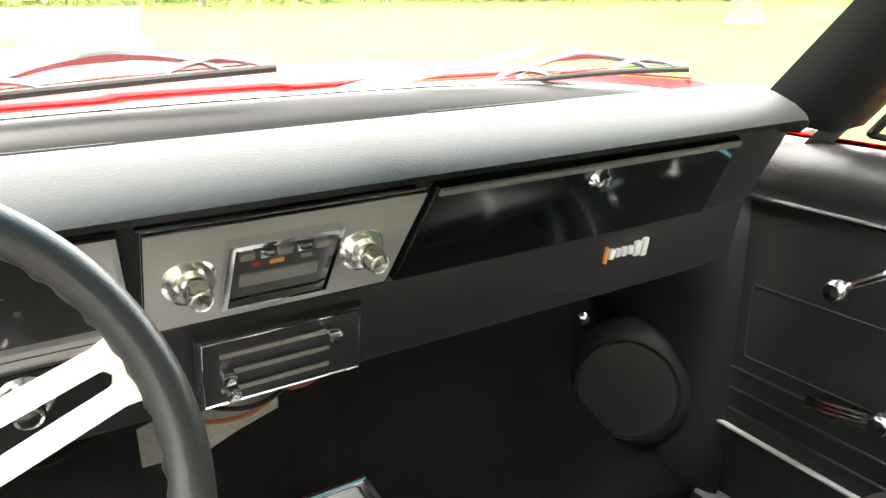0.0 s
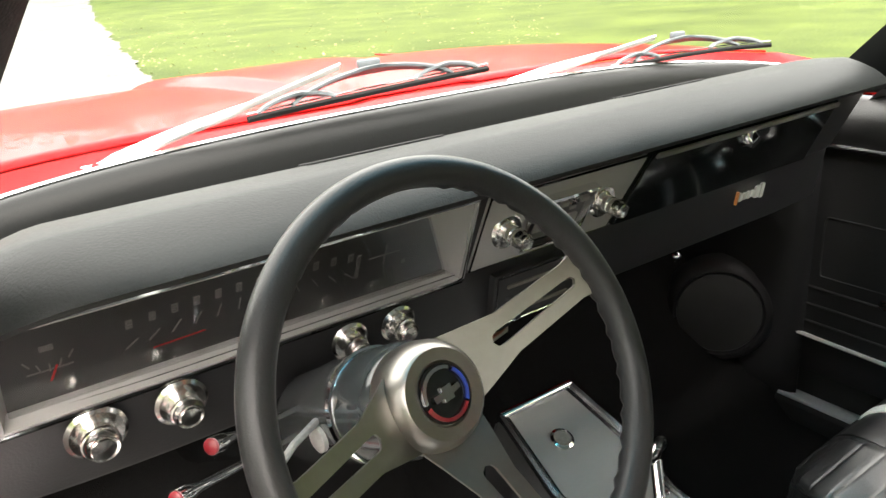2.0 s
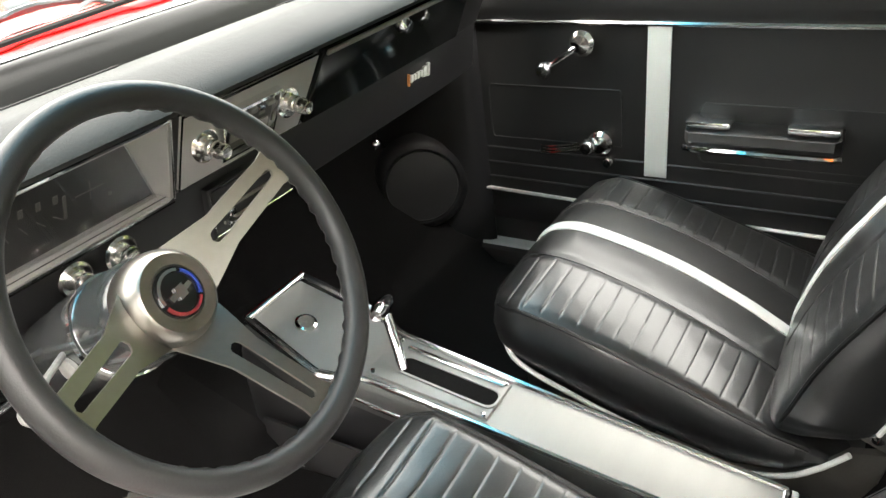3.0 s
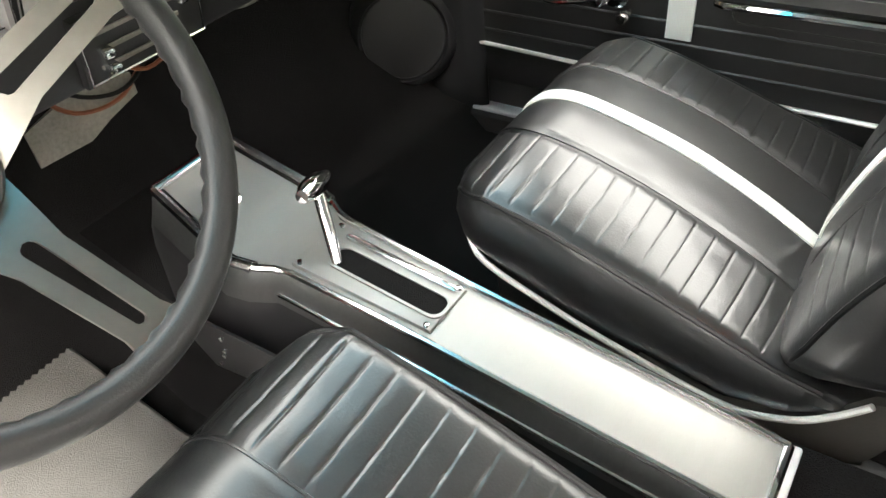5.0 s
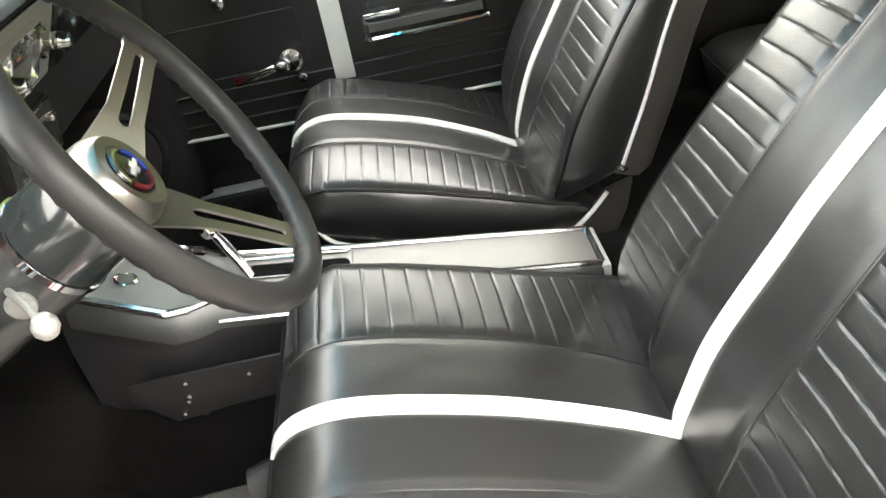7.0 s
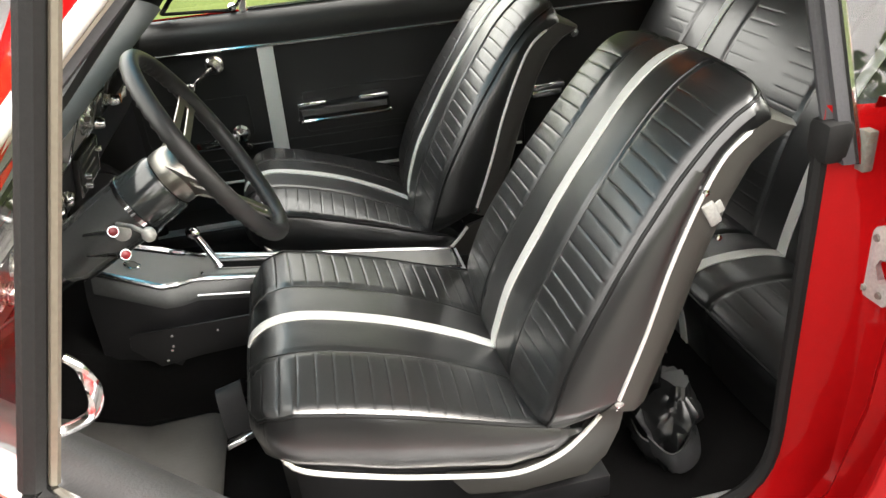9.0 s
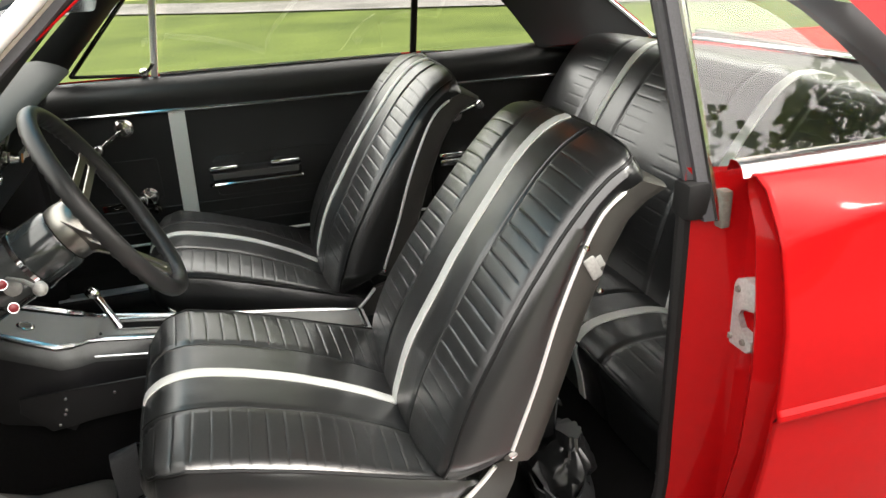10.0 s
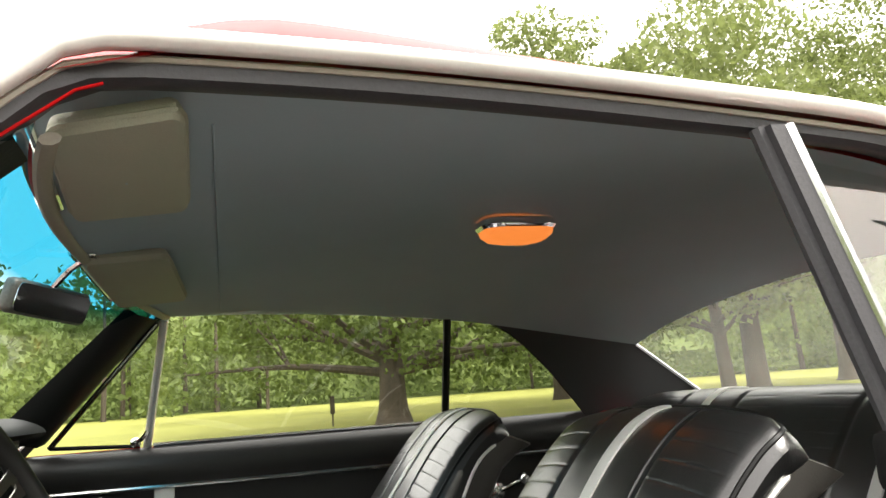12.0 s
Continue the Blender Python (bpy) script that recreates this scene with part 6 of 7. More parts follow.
def visor(pts, name_label, group):
    th = thing("sun_visor", pts[0], name_label, "sun visor", group)
    a, b, c, d = [V(p) for p in pts]
    nrm = (b - a).cross(d - a).normalized()
    if nrm.z > 0:
        nrm = -nrm
    out = rounded(1.0, 1.0, 0.10, 4)
    bm = B()
    rings = []
    for f, o in ((0.97, 0.008), (1.0, 0.002), (1.0, -0.004), (0.97, -0.011), (0.90, -0.013), (0.3, -0.014), (0.02, -0.014)):
        ring = []
        for u, v in out:
            s, t = 0.5 + u * f, 0.5 + v * f
            ring.append(a * (1 - s) * (1 - t) + b * s * (1 - t) + c * s * t + d * (1 - s) * t - nrm * o)
        rings.append(ring)
    for ring in rings:
        for i, p in enumerate(ring):
            ring[i] = p
    grid(bm, rings, close=True)
    part("pad", bm, VISORMAT, th, "grey-green vinyl visor pad")
    bm = B()
    tube(bm, [a * (1 - (0.5 + u * 0.985)) * (1 - (0.5 + v * 0.985)) + b * (0.5 + u * 0.985) * (0.5 - v * 0.985) + c * (0.5 + u * 0.985) * (0.5 + v * 0.985) + d * (0.5 - u * 0.985) * (0.5 + v * 0.985) + nrm * 0.003 for u, v in out], 0.0032, 6, closed=True)
    part("piping", bm, VISORMAT, th)
    bm = B()
    tube(bm, [d + nrm * -0.004 + V((0, 0.012, 0.004)), c + nrm * -0.004 + V((0, 0.012, 0.004))], 0.004, 8)
    part("rod", bm, CHROME, th)
    return th


visor([(-0.616, 0.235, 1.246), (-0.315, 0.245, 1.243), (-0.312, 0.367, 1.231), (-0.596, 0.339, 1.232)], "grey vinyl sun visor folded against the headliner", "sun visors")
visor([(0.385, 0.277, 1.234), (0.040, 0.292, 1.258), (-0.010, 0.410, 1.240), (0.345, 0.402, 1.218)], "grey vinyl sun visor folded down a little", "sun visors")
mir = thing("rear_view_mirror", (0.0, 0.43, 1.19), "rear view mirror on a chrome stem", "mirror")
bm = B()
mm = Matrix.Translation((0.01, 0.455, 1.178)) @ pose(0, 0, 0, 17, 4, -30)
vs = block(bm, (-0.078, -0.010, -0.025), (0.078, 0.014, 0.025), 0.010, mm, 3)
part("back", bm, BARESTEEL, mir, "grey metal mirror back")
bm = B()
slab(bm, rounded(0.142, 0.041, 0.010, 4), 0.0015, lambda u, v, w: mm @ V((u, -0.0105 - w, v)))
part("glass", bm, CHROME, mir)
bm = B()
tube(bm, spline([(0.0, 0.40, 1.243), (0.0, 0.425, 1.225), (0.005, 0.452, 1.195)], 8), 0.006, 8)
block(bm, (-0.03, 0.385, 1.238), (0.03, 0.41, 1.246), 0.003)
part("stem", bm, CHROME, mir, "chrome stem")

# ---------------------------------------------------------------- footwells
spk = thing("kick_speaker", (0.63, 0.84, 0.35), "round black kick panel loudspeaker pod", "loudspeaker")
sm = axis((0.640, 0.868, 0.497), (-0.80, -0.55, 0.12))
bm = B()
lathe(bm, [(0, 0.0), (0.112, 0.0), (0.104, 0.030), (0.092, 0.045), (0.086, 0.047), (0.082, 0.042)], sm, 40)
part("pod", bm, KICKVINYL, spk)
bm = B()
lathe(bm, [(0.0, 0.0425), (0.081, 0.0425), (0.079, 0.046), (0.0, 0.048)], sm, 40)
part("grille", bm, BLACKPAINT, spk, "black mesh grille")
mat = thing("floor_mat", (-0.42, 0.55, 0.33), "grey ribbed mat on the driver's floor", "floor mat")
bm = B()
rr = []
for i in range(31):
    y = 0.510 + 0.37 * i / 30
    z = 0.326 + max(0, y - 0.66) * 0.45
    c = max(0.0, (0.55 - y) / 0.042)
    x1 = -0.172 - 0.06 * max(0.0, y - 0.55) - 0.05 * (1 - math.sqrt(max(0.0, 1 - c * c)))
    rr.append([(-0.60 + (x1 + 0.60) * j / 80, y, z + (0.0014 if j % 2 else 0)) for j in range(81)])
grid(bm, rr)
o = part("sheet", bm, MAT, mat)
mod = o.modifiers.new("thick", "SOLIDIFY")
mod.thickness = 0.004

# lap belt on the driver's floor
belt = thing("seat_belt", (-0.284, 0.484, 0.33), "black lap belt webbing with chrome buckle on the floor", "seat belt")
def ribbon(bm, pts, side, half, thick=0.0016, n=26):
    """A strap of webbing along pts; side: its cross directions at both ends."""
    ps = spline(pts, n)
    s0, s1 = V(side[0]).normalized(), V(side[1]).normalized()
    rows = []
    for k, p in enumerate(ps):
        s = s0.lerp(s1, k / (n - 1)).normalized()
        d = (ps[min(k + 1, n - 1)] - ps[max(k - 1, 0)]).normalized()
        u = s.cross(d).normalized()
        rows.append([p - s * half - u * thick, p + s * half - u * thick, p + s * half + u * thick, p - s * half + u * thick])
    grid(bm, rows, close=True)


BELTPATH = [(-0.165, 0.42, 0.335), (-0.180, 0.465, 0.365), (-0.215, 0.487, 0.412), (-0.240, 0.488, 0.420), (-0.262, 0.484, 0.392), (-0.283, 0.478, 0.350)]
bm = B()
ribbon(bm, BELTPATH, ((0.5, -1, 0.0), (0.30, -1, 0.08)), 0.024)
part("webbing", bm, BELT, belt)
bkm = Matrix.Translation((-0.290, 0.476, 0.341)) @ pose(0, 0, 0, -6, 30, 16)
bm = B()
block(bm, (-0.016, -0.031, -0.007), (0.016, 0.031, 0.007), 0.004, bkm, 3)
part("buckle", bm, CHROME, belt, "chrome buckle")
bm = B()
block(bm, (-0.008, -0.022, 0.0072), (0.010, 0.022, 0.0092), 0.001, bkm)
part("buckle_plate", bm, BLACKPAINT, belt)

# heap of belt webbing behind the driver's seat
heap = thing("belt_heap", (-0.50, -0.25, 0.305), "crumpled black belt webbing heaped behind the front seat", "seat belt")
rng = random.Random(77)
for k in range(3):
    bm = B()
    c = V((-0.50 + rng.uniform(-0.06, 0.05), -0.235 + rng.uniform(-0.04, 0.02), 0.33 + 0.018 * k))
    pts = []
    for q in range(6):
        a = k * 0.9 + q * 1.15
        pts.append(c + V((0.055 * math.cos(a) * rng.uniform(0.6, 1.2), 0.040 * math.sin(a), 0.022 * math.sin(q * 1.9 + k) + 0.01 * q)))
    ribbon(bm, pts, ((rng.uniform(-1, 1), 0.3, 1), (0.6, rng.uniform(-1, 1), 0.7)), 0.023, 0.0016, 40)
    part("webbing", bm, BELT, heap)
bm = B()
ribbon(bm, [(-0.47, -0.23, 0.40), (-0.475, -0.225, 0.46), (-0.468, -0.235, 0.52), (-0.455, -0.25, 0.50)], ((1, 0.4, 0), (1, 0.2, 0.3)), 0.024)
part("webbing", bm, BELT, heap)

bm = B()
rows = []
for j in range(22):
    v = j / 21
    z = 0.305 + 0.175 * v
    row = []
    for k in range(40):
        a = 2 * math.pi * k / 40
        w = (0.030 + 0.055 * math.sin(math.pi * min(1, v * 1.08 + 0.08)) ** 0.7) * (1 + 0.35 * noise.noise(V((math.cos(a) * 1.7, math.sin(a) * 1.7, v * 3.1))) + 0.20 * noise.noise(V((math.cos(a) * 4, math.sin(a) * 4, v * 8))))
        row.append((-0.505 + w * math.cos(a) + 0.02 * math.sin(v * 5), -0.245 + w * 0.6 * math.sin(a), z + 0.008 * noise.noise(V((math.cos(a) * 3, math.sin(a) * 3, v * 6)))))
    rows.append(row)
vs = grid(bm, rows, close=True)
bm.faces.new(vs[-1])
part("boot", bm, VINYL, heap, "crumpled glossy black boot")

# bracket and wires under the dashboard
brk = thing("dash_bracket", (-0.08, 0.75, 0.72), "bare metal bracket under the dashboard with loose wires", "bracket")
bm = B()
slab(bm, [(-0.15, 0.690), (-0.085, 0.688), (-0.055, 0.700), (-0.012, 0.712), (-0.012, 0.738), (-0.05, 0.745), (-0.06, 0.775), (-0.10, 0.775), (-0.11, 0.742), (-0.15, 0.732)], 0.003, lambda u, v, w: V((u, 0.75 + w, v)), 0.0008)
part("plate", bm, BARESTEEL, brk)
for k, (pts, m_) in enumerate((([(-0.13, 0.74, 0.77), (-0.10, 0.73, 0.735), (-0.04, 0.735, 0.725), (0.02, 0.75, 0.755)], WIRE), ([(-0.12, 0.745, 0.775), (-0.08, 0.725, 0.745), (-0.02, 0.735, 0.735), (0.06, 0.76, 0.775)], RUBBER), ([(-0.05, 0.74, 0.78), (0.0, 0.728, 0.742), (0.09, 0.745, 0.765), (0.16, 0.76, 0.79)], WIRE), ([(-0.30, 0.74, 0.78), (-0.24, 0.73, 0.735), (-0.17, 0.74, 0.75), (-0.12, 0.75, 0.78)], RUBBER))):
    bm = B()
    tube(bm, spline(pts, 20), 0.0026, 6)
    part("wire", bm, m_, brk)
for pts, m_, r_ in (([(0.10, 0.75, 0.785), (0.17, 0.735, 0.762), (0.23, 0.74, 0.770), (0.27, 0.75, 0.788)], RUBBER, 0.0055), ([(0.12, 0.76, 0.785), (0.15, 0.745, 0.752), (0.21, 0.75, 0.748), (0.25, 0.765, 0.780)], BARESTEEL, 0.0030), ([(0.26, 0.78, 0.775), (0.31, 0.765, 0.752), (0.37, 0.760, 0.768), (0.41, 0.755, 0.790)], CAST, 0.0032), ([(0.30, 0.80, 0.74), (0.37, 0.79, 0.735), (0.46, 0.80, 0.75), (0.52, 0.83, 0.76)], RUBBER, 0.0045)):
    bm = B()
    tube(bm, spline(pts, 20), r_, 8)
    part("cable", bm, m_, brk)
bm = B()
block(bm, (0.006, 0.742, 0.750), (0.034, 0.758, 0.766), 0.002)
part("connector", bm, WHITEVINYL, brk, "small white plastic connector")
rod = thing("brace_rod", (0.565, 0.94, 0.425), "thin bare metal brace in the passenger footwell", "brace rod")
bm = B()
tube(bm, [(0.535, 0.985, 0.60), (0.545, 0.980, 0.545), (0.565, 0.940, 0.425)], 0.003, 8)
part("bar", bm, CAST, rod)
vk = thing("vent_knob", (0.585, 0.945, 0.60), "small chrome pull knob for the kick panel vent", "knob")
bm = B()
lathe(bm, [(0, 0), (0.004, 0), (0.004, 0.018), (0.010, 0.020), (0.011, 0.026), (0.007, 0.030), (0, 0.031)], axis((0.600, 0.955, 0.60), (-0.6, -0.8, 0.0)), 16)
part("knob", bm, CHROME, vk)

# black bracket that carries the front of the console
cb = thing("console_bracket", (-0.115, 0.60, 0.44), "black console mounting bracket with small bolts", "bracket")
bm = B()
slab(bm, [(0.50, 0.50), (0.66, 0.50), (0.665, 0.47), (0.62, 0.42), (0.54, 0.43), (0.30, 0.44), (0.30, 0.50)], 0.004, lambda u, v, w: V((-0.118 - w, u, v)), 0.001)
part("plate", bm, BLACKPAINT, cb)
for y, z in ((0.585, 0.485), (0.588, 0.462), (0.592, 0.453), (0.50, 0.480), (0.605, 0.432)):
    bm = B()
    lathe(bm, [(0, 0), (0.0035, 0), (0.003, 0.0025), (0, 0.003)], axis((-0.1221, y, z), (-1, 0, 0)), 8)
    part("bolt", bm, CHROME, cb)

# wipers
WIPERARM = surface("satin_wiper_arm", (0.85, 0.85, 0.84), 0.35, 0.0, vary=0.05)
CARRIER = surface("grey_carrier", (0.13, 0.145, 0.155), 0.5, 0.2, vary=0.15)
for arm_at, blade_at in ((((-0.445, -0.05), (-0.290, 0.09), (-0.180, 0.155)), ((-0.285, 0.060), (0.050, 0.115))), (((0.135, -0.06), (0.305, 0.045), (0.425, 0.075)), ((0.365, -0.035), (0.640, 0.110)))):
    wp = thing("wiper", (arm_at[0][0], 0.88, 1.0), "bright-armed windscreen wiper resting on the glass", "wiper", "wipers")

    def on_glass(x, v, o):
        p = ws_base(x).lerp(ws_top(x * 0.86), v)
        return p + V((0, 0.35, 0.75)).normalized() * (o + 0.012 * math.sin(math.pi * v))
    bm = B()
    cross = V((0, 0.80, 0.60))
    a, k, b = on_glass(*arm_at[0], 0.012), on_glass(*arm_at[1], 0.020), on_glass(*arm_at[2], 0.034)
    rows = []
    ap = spline([a, a.lerp(k, 0.5) + V((0, 0, 0.003)), k, b], 24)
    for i, p in enumerate(ap):
        f = i / 23
        hw_ = 0.006 if f < 0.05 else 0.0092 - 0.0085 * f if f < 0.58 else 0.0018
        rows.append([p - cross * hw_ + V((0, 0.004, -0.005)), p - cross * hw_, p - cross * hw_ * 0.6 + V((0, -0.0018, 0.0024)), p + cross * hw_ * 0.6 + V((0, -0.0018, 0.0024)), p + cross * hw_, p + cross * hw_ + V((0, 0.004, -0.005))])
    grid(bm, rows, close=True)
    lathe(bm, [(0, 0), (0.013, 0), (0.013, 0.010), (0.009, 0.015), (0, 0.016)], axis(a + V((-0.004, 0, -0.010)), (0, 0.3, 1)), 16)
    part("arm", bm, WIPERARM, wp, "bright metal arm")
    n = 24
    (xa, va), (xz, vz) = blade_at
    blade = [on_glass(xa + (xz - xa) * i / n, va + (vz - va) * i / n, 0.009) for i in range(n + 1)]
    bm = B()
    tube(bm, blade, 0.0042, 6)
    part("blade", bm, RUBBER, wp, "black rubber blade")
    bm = B()
    tube(bm, [p + V((0, 0.001, 0.006)) for p in blade], 0.0012, 5)
    part("blade_spine", bm, STAINLESS, wp, "thin bright spine on the blade")
    # pressed carrier: one long bow over two short ones
    up = V((0, 0.45, 0.89))
    for name_, i0, i1, rise, wide in (("main_bow", 4, 20, 0.024, 0.0085), ("end_bow", 1, 8, 0.011, 0.0060), ("end_bow", 16, 23, 0.011, 0.0060)):
        bm = B()
        rows = []
        for i in range(17):
            f = i / 16
            q = i0 + (i1 - i0) * f
            p = blade[int(q)].lerp(blade[min(n, int(q) + 1)], q - int(q)) + up * (0.005 + rise * math.sin(math.pi * f) ** 0.7)
            w_ = wide * (0.45 + 0.75 * math.sin(math.pi * f) + (0.5 if 0.42 < f < 0.58 else 0.0))
            side = V((0, 0.8, -0.35)).normalized()
            rows.append([p - side * w_, p - side * w_ * 0.5 + up * 0.003, p + side * w_ * 0.5 + up * 0.003, p + side * w_, p + side * w_ * 0.8 - up * 0.003, p - side * w_ * 0.8 - up * 0.003])
        grid(bm, rows, close=True)
        part(name_, bm, CARRIER, wp, "grey pressed blade carrier")
    bm = B()
    mid = blade[12] + up * 0.036
    block(bm, mid - V((0.016, 0.005, 0.005)), mid + V((0.016, 0.005, 0.006)), 0.003)
    part("clip", bm, CARRIER, wp)

# road wheels under the body
for sx in (-1, 1):
    for y in (1.42, -1.36):
        wh = thing("road_wheel", (sx * 0.70, y, 0.0), "black tyre on a plain steel wheel", "wheel", "road wheels")
        m = axis((sx * 0.60, y, 0.315), (sx, 0, 0))
        bm = B()
        lathe(bm, [(0.19, 0.01), (0.27, 0.0), (0.305, 0.015), (0.315, 0.05), (0.315, 0.13), (0.305, 0.165), (0.27, 0.18), (0.19, 0.17)], m, 40)
        part("tyre", bm, RUBBER, wh)
        bm = B()
        lathe(bm, [(0.19, 0.01), (0.195, 0.168), (0.17, 0.160), (0.13, 0.14), (0.08, 0.155), (0.04, 0.165), (0.0, 0.167)], m, 32)
        part("rim", bm, STAINLESS, wh)

# ---------------------------------------------------------------- trees
def leaf_cloud(bm, centre, radius, count, size, rng, squash=0.7):
    for _ in range(count):
        d = V((rng.gauss(0, 1), rng.gauss(0, 1), rng.gauss(0, 1)))
        d.normalize()
        r = radius * (0.55 + 0.5 * rng.random())
        p = centre + V((d.x * r, d.y * r, d.z * r * squash))
        u = V((rng.gauss(0, 1), rng.gauss(0, 1), rng.gauss(0, 1))).normalized()
        v = u.cross(V((rng.gauss(0, 1), rng.gauss(0, 1), rng.gauss(0, 1)))).normalized()
        s = size * (0.6 + 0.8 * rng.random())
        q = [bm.verts.new(p + u * s), bm.verts.new(p + v * s * 0.6), bm.verts.new(p - u * s), bm.verts.new(p - v * s * 0.6)]
        bm.faces.new(q)


def tree(name, at, height, trunk_r, spread, seed, label, clumps=46, per=70, leaf=0.17, mat=LEAF, low=0.28):
    rng = random.Random(seed)
    z0 = ground_z(at[0], at[1]) - 0.1
    th = thing(name, (at[0], at[1], z0), label, "tree")
    bm = B()
    base = V((at[0], at[1], z0))
    fork = base + V((rng.uniform(-0.2, 0.2), rng.uniform(-0.2, 0.2), height * low))
    rings = [(base, trunk_r * 1.9), (base + V((0, 0, 0.18)), trunk_r * 1.35), (base + V((0, 0, 0.6)), trunk_r * 1.05), (base.lerp(fork, 0.6), trunk_r * 0.92), (fork, trunk_r * 0.85), (fork + V((0.1, 0.1, height * 0.35)), trunk_r * 0.3)]
    rows = [[c + V((r * (1 + 0.12 * math.sin(5 * a + i)) * math.cos(a), r * (1 + 0.12 * math.sin(4 * a)) * math.sin(a), 0)) for a in [2 * math.pi * k / 18 for k in range(18)]] for i, (c, r) in enumerate(rings)]
    grid(bm, rows, close=True)
    tips = []
    for k in range(11):
        a = 2 * math.pi * k / 11 + rng.uniform(-0.3, 0.3)
        reach = spread * rng.uniform(0.55, 1.0)
        start = fork + V((0, 0, rng.uniform(-0.12, 0.25) * height * 0.5))
        rise = rng.uniform(0.02, 0.55) * height * (1 - 0.3 * reach / spread)
        mid = start + V((math.cos(a), math.sin(a), 0)) * reach * 0.5 + V((0, 0, rise * 0.35 + 0.3))
        end = start + V((math.cos(a + 0.2), math.sin(a + 0.2), 0)) * reach + V((0, 0, rise))
        pts = spline([start, mid, end], 9)
        tube(bm, pts, trunk_r * 0.36, 7, r_end=trunk_r * 0.06)
        tips += [pts[4], pts[6], end]
        for _ in range(2):
            e2 = pts[5] + V((rng.uniform(-1, 1), rng.uniform(-1, 1), rng.uniform(0, 1.2))) * reach * 0.3
            tube(bm, [pts[4], pts[4].lerp(e2, 0.5) + V((0, 0, 0.1)), e2], trunk_r * 0.13, 5, r_end=trunk_r * 0.03)
            tips.append(e2)
    part("trunk", bm, BARK, th, "furrowed grey-brown trunk and limbs")
    bm = B()
    top = fork + V((0, 0, height * 0.36))
    for k in range(clumps):
        if k < len(tips):
            c = tips[k]
        else:
            a = rng.uniform(0, 2 * math.pi)
            r = spread * math.sqrt(rng.random()) * 0.95
            c = top + V((math.cos(a) * r, math.sin(a) * r, rng.uniform(-0.25, 0.36) * height * (1.05 - 0.6 * r / spread)))
        leaf_cloud(bm, c, spread * rng.uniform(0.13, 0.24), per, leaf, rng)
    part("crown", bm, mat, th, "uneven green crown")
    return th


tree("oak_tree", (22.9, -4.95), 12.0, 0.46, 7.8, 3, "broad old oak with a thick trunk and low spreading limbs", 130, 210, 0.105, LEAF, 0.15)
tree("roadside_tree", (23.0, 17.5), 13.0, 0.45, 5.0, 5, "tall tree with a thick bare lower trunk on the lawn", 46, 90, 0.16, LEAF, 0.35)
tree("lawn_tree", (18.9, -14.5), 12.0, 0.22, 5.0, 8, "leafy tree beyond the rear window", 80, 120, 0.13, LEAFPALE, 0.23)
tree("lawn_tree", (19.2, -15.8), 14.0, 0.34, 5.5, 11, "thick-trunked leafy tree beyond the rear window", 90, 120, 0.14, LEAFPALE, 0.23)
tree("tall_tree", (24.0, -24.0), 20.0, 0.40, 7.5, 14, "tall pale-leaved tree rising above the roof line", 190, 230, 0.115, LEAFPALE, 0.22)
tree("tall_tree", (30.0, -14.0), 19.0, 0.30, 5.5, 12, "tall pale-leaved tree rising above the roof line", 150, 220, 0.12, LEAFPALE, 0.25)
tree("tall_tree", (34.0, -7.3), 18.0, 0.30, 6.0, 13, "tall pale-leaved tree rising above the roof line", 120, 220, 0.12, LEAFPALE, 0.3)
tree("yard_tree", (-14.0, -9.0), 12.0, 0.35, 5.5, 31, "leafy yard tree across the driveway", 60, 90, 0.17, LEAF, 0.25)
tree("yard_tree", (-17.0, 2.0), 13.0, 0.35, 6.0, 32, "leafy yard tree across the driveway", 60, 90, 0.17, LEAF, 0.25)

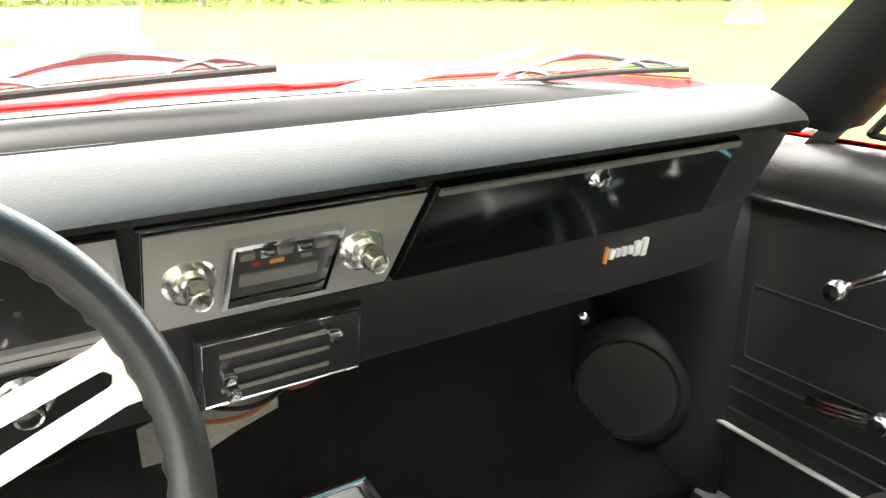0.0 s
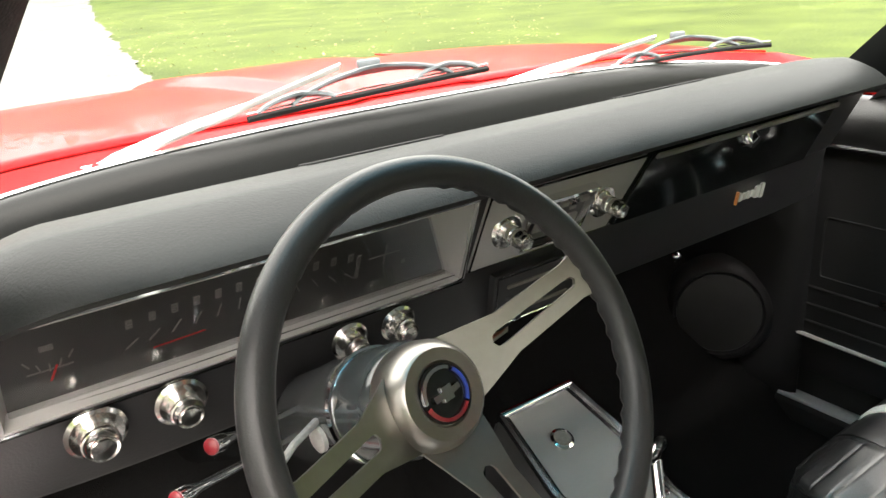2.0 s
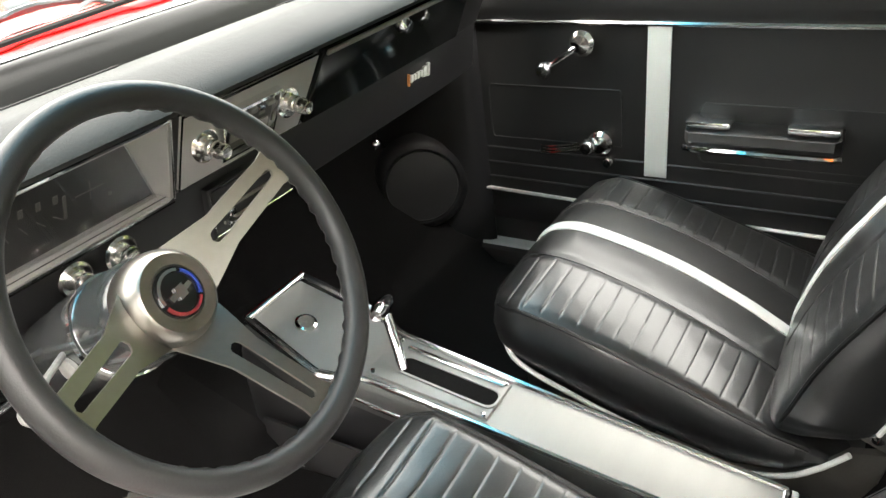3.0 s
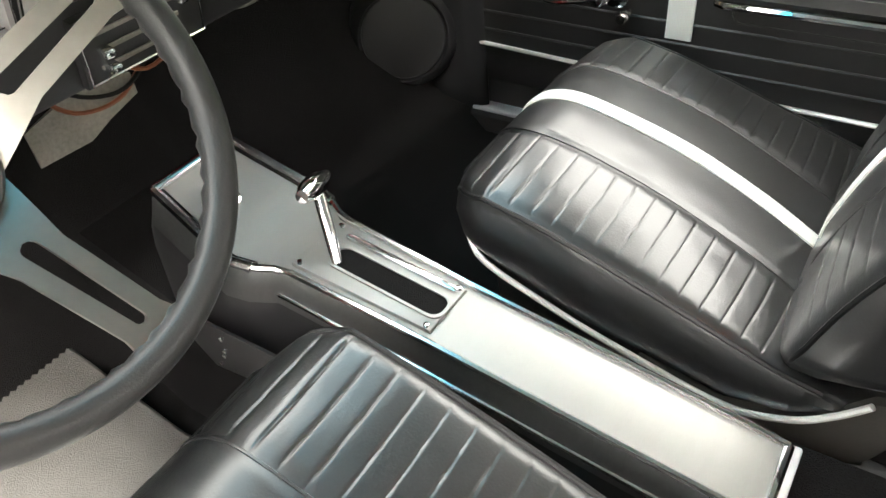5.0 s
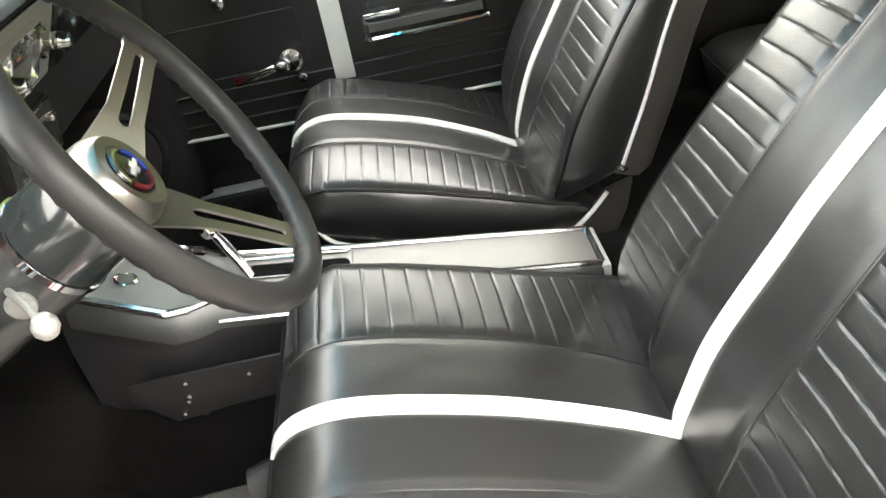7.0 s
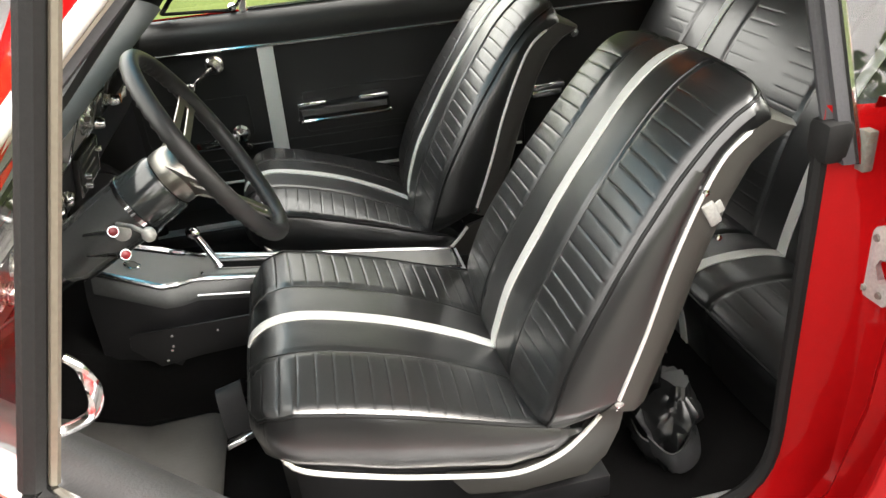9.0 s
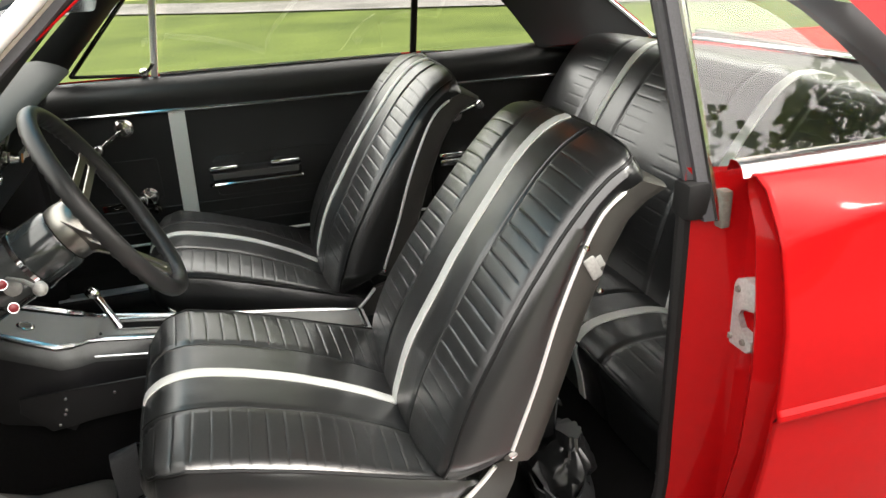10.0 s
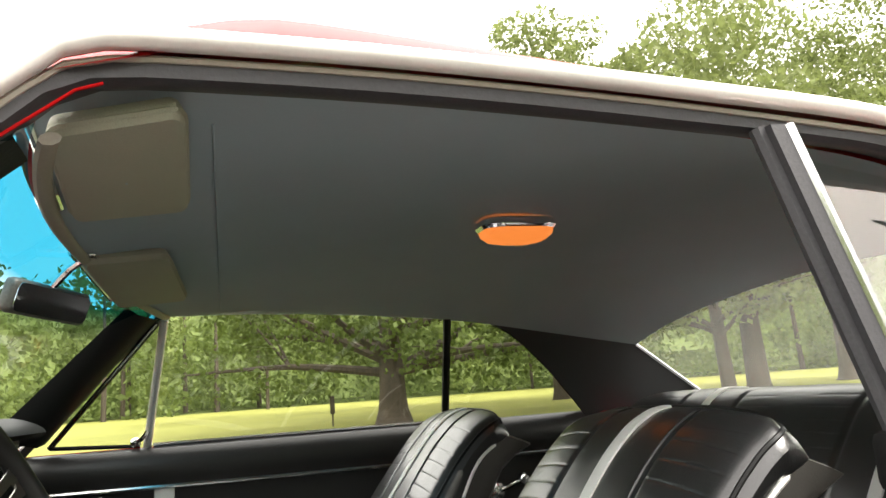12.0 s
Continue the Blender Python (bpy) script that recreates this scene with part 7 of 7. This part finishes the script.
# marker post on the lawn
mp = thing("marker_post", (25.1, -3.3, 0), "slim dark marker post on the lawn", "post")
bm = B()
tube(bm, [(25.1, -3.3, -0.05), (25.1, -3.3, 0.5)], 0.03, 8)
part("stake", bm, BARK, mp)
bm = B()
block(bm, (25.06, -3.38, 0.5), (25.14, -3.22, 1.1), 0.02)
part("board", bm, BARK, mp)

# woods all round
rng = random.Random(21)
bm = B()
for k in range(300):
    a = radians(-180 + 360 * k / 300) + rng.uniform(-0.01, 0.01)
    r = rng.uniform(50, 66)
    x, y = r * math.cos(a), r * math.sin(a)
    h = rng.uniform(8.5, 12.5)
    for z in (0.06, 0.2, 0.36, 0.52, 0.68, 0.84):
        leaf_cloud(bm, V((x + rng.uniform(-2, 2), y + rng.uniform(-2, 2), ground_z(r, 0) + h * z)), h * rng.uniform(0.15, 0.23), 78, 0.26, rng, 0.9)
ob = part("woods", bm, SHRUB)
tagged(ob, "dense green wood at the far edge of the field", "woods", kind="stuff")
bm = B()
rows = []
for j in range(9):
    row = []
    for i in range(181):
        a = 2 * math.pi * i / 180
        r = 68 + 3 * noise.noise(V((math.cos(a) * 6, math.sin(a) * 6, j * 0.7))) + 0.5 * j
        h = (10 + 4 * noise.noise(V((math.cos(a) * 9, math.sin(a) * 9, 4.2)))) * j / 8
        row.append((r * math.cos(a), r * math.sin(a), ground_z(68, 0) - 0.5 + h))
    rows.append(row)
grid(bm, rows)
structure("backdrop", bm, SHRUB, "dim depth of the wood behind its edge", "woods")
bm = B()
for k in range(46):
    a = radians(rng.uniform(-80, 130))
    r = rng.uniform(48, 58)
    x, y = r * math.cos(a), r * math.sin(a)
    z = ground_z(r, 0)
    tube(bm, [(x, y, z - 0.2), (x + rng.uniform(-0.3, 0.3), y, z + 4), (x + rng.uniform(-0.5, 0.5), y, z + 9)], rng.uniform(0.12, 0.25), 6, r_end=0.06)
ob = part("wood_trunks", bm, BARK)
tagged(ob, "pale and dark trunks along the wood's edge", "tree trunks", kind="stuff")
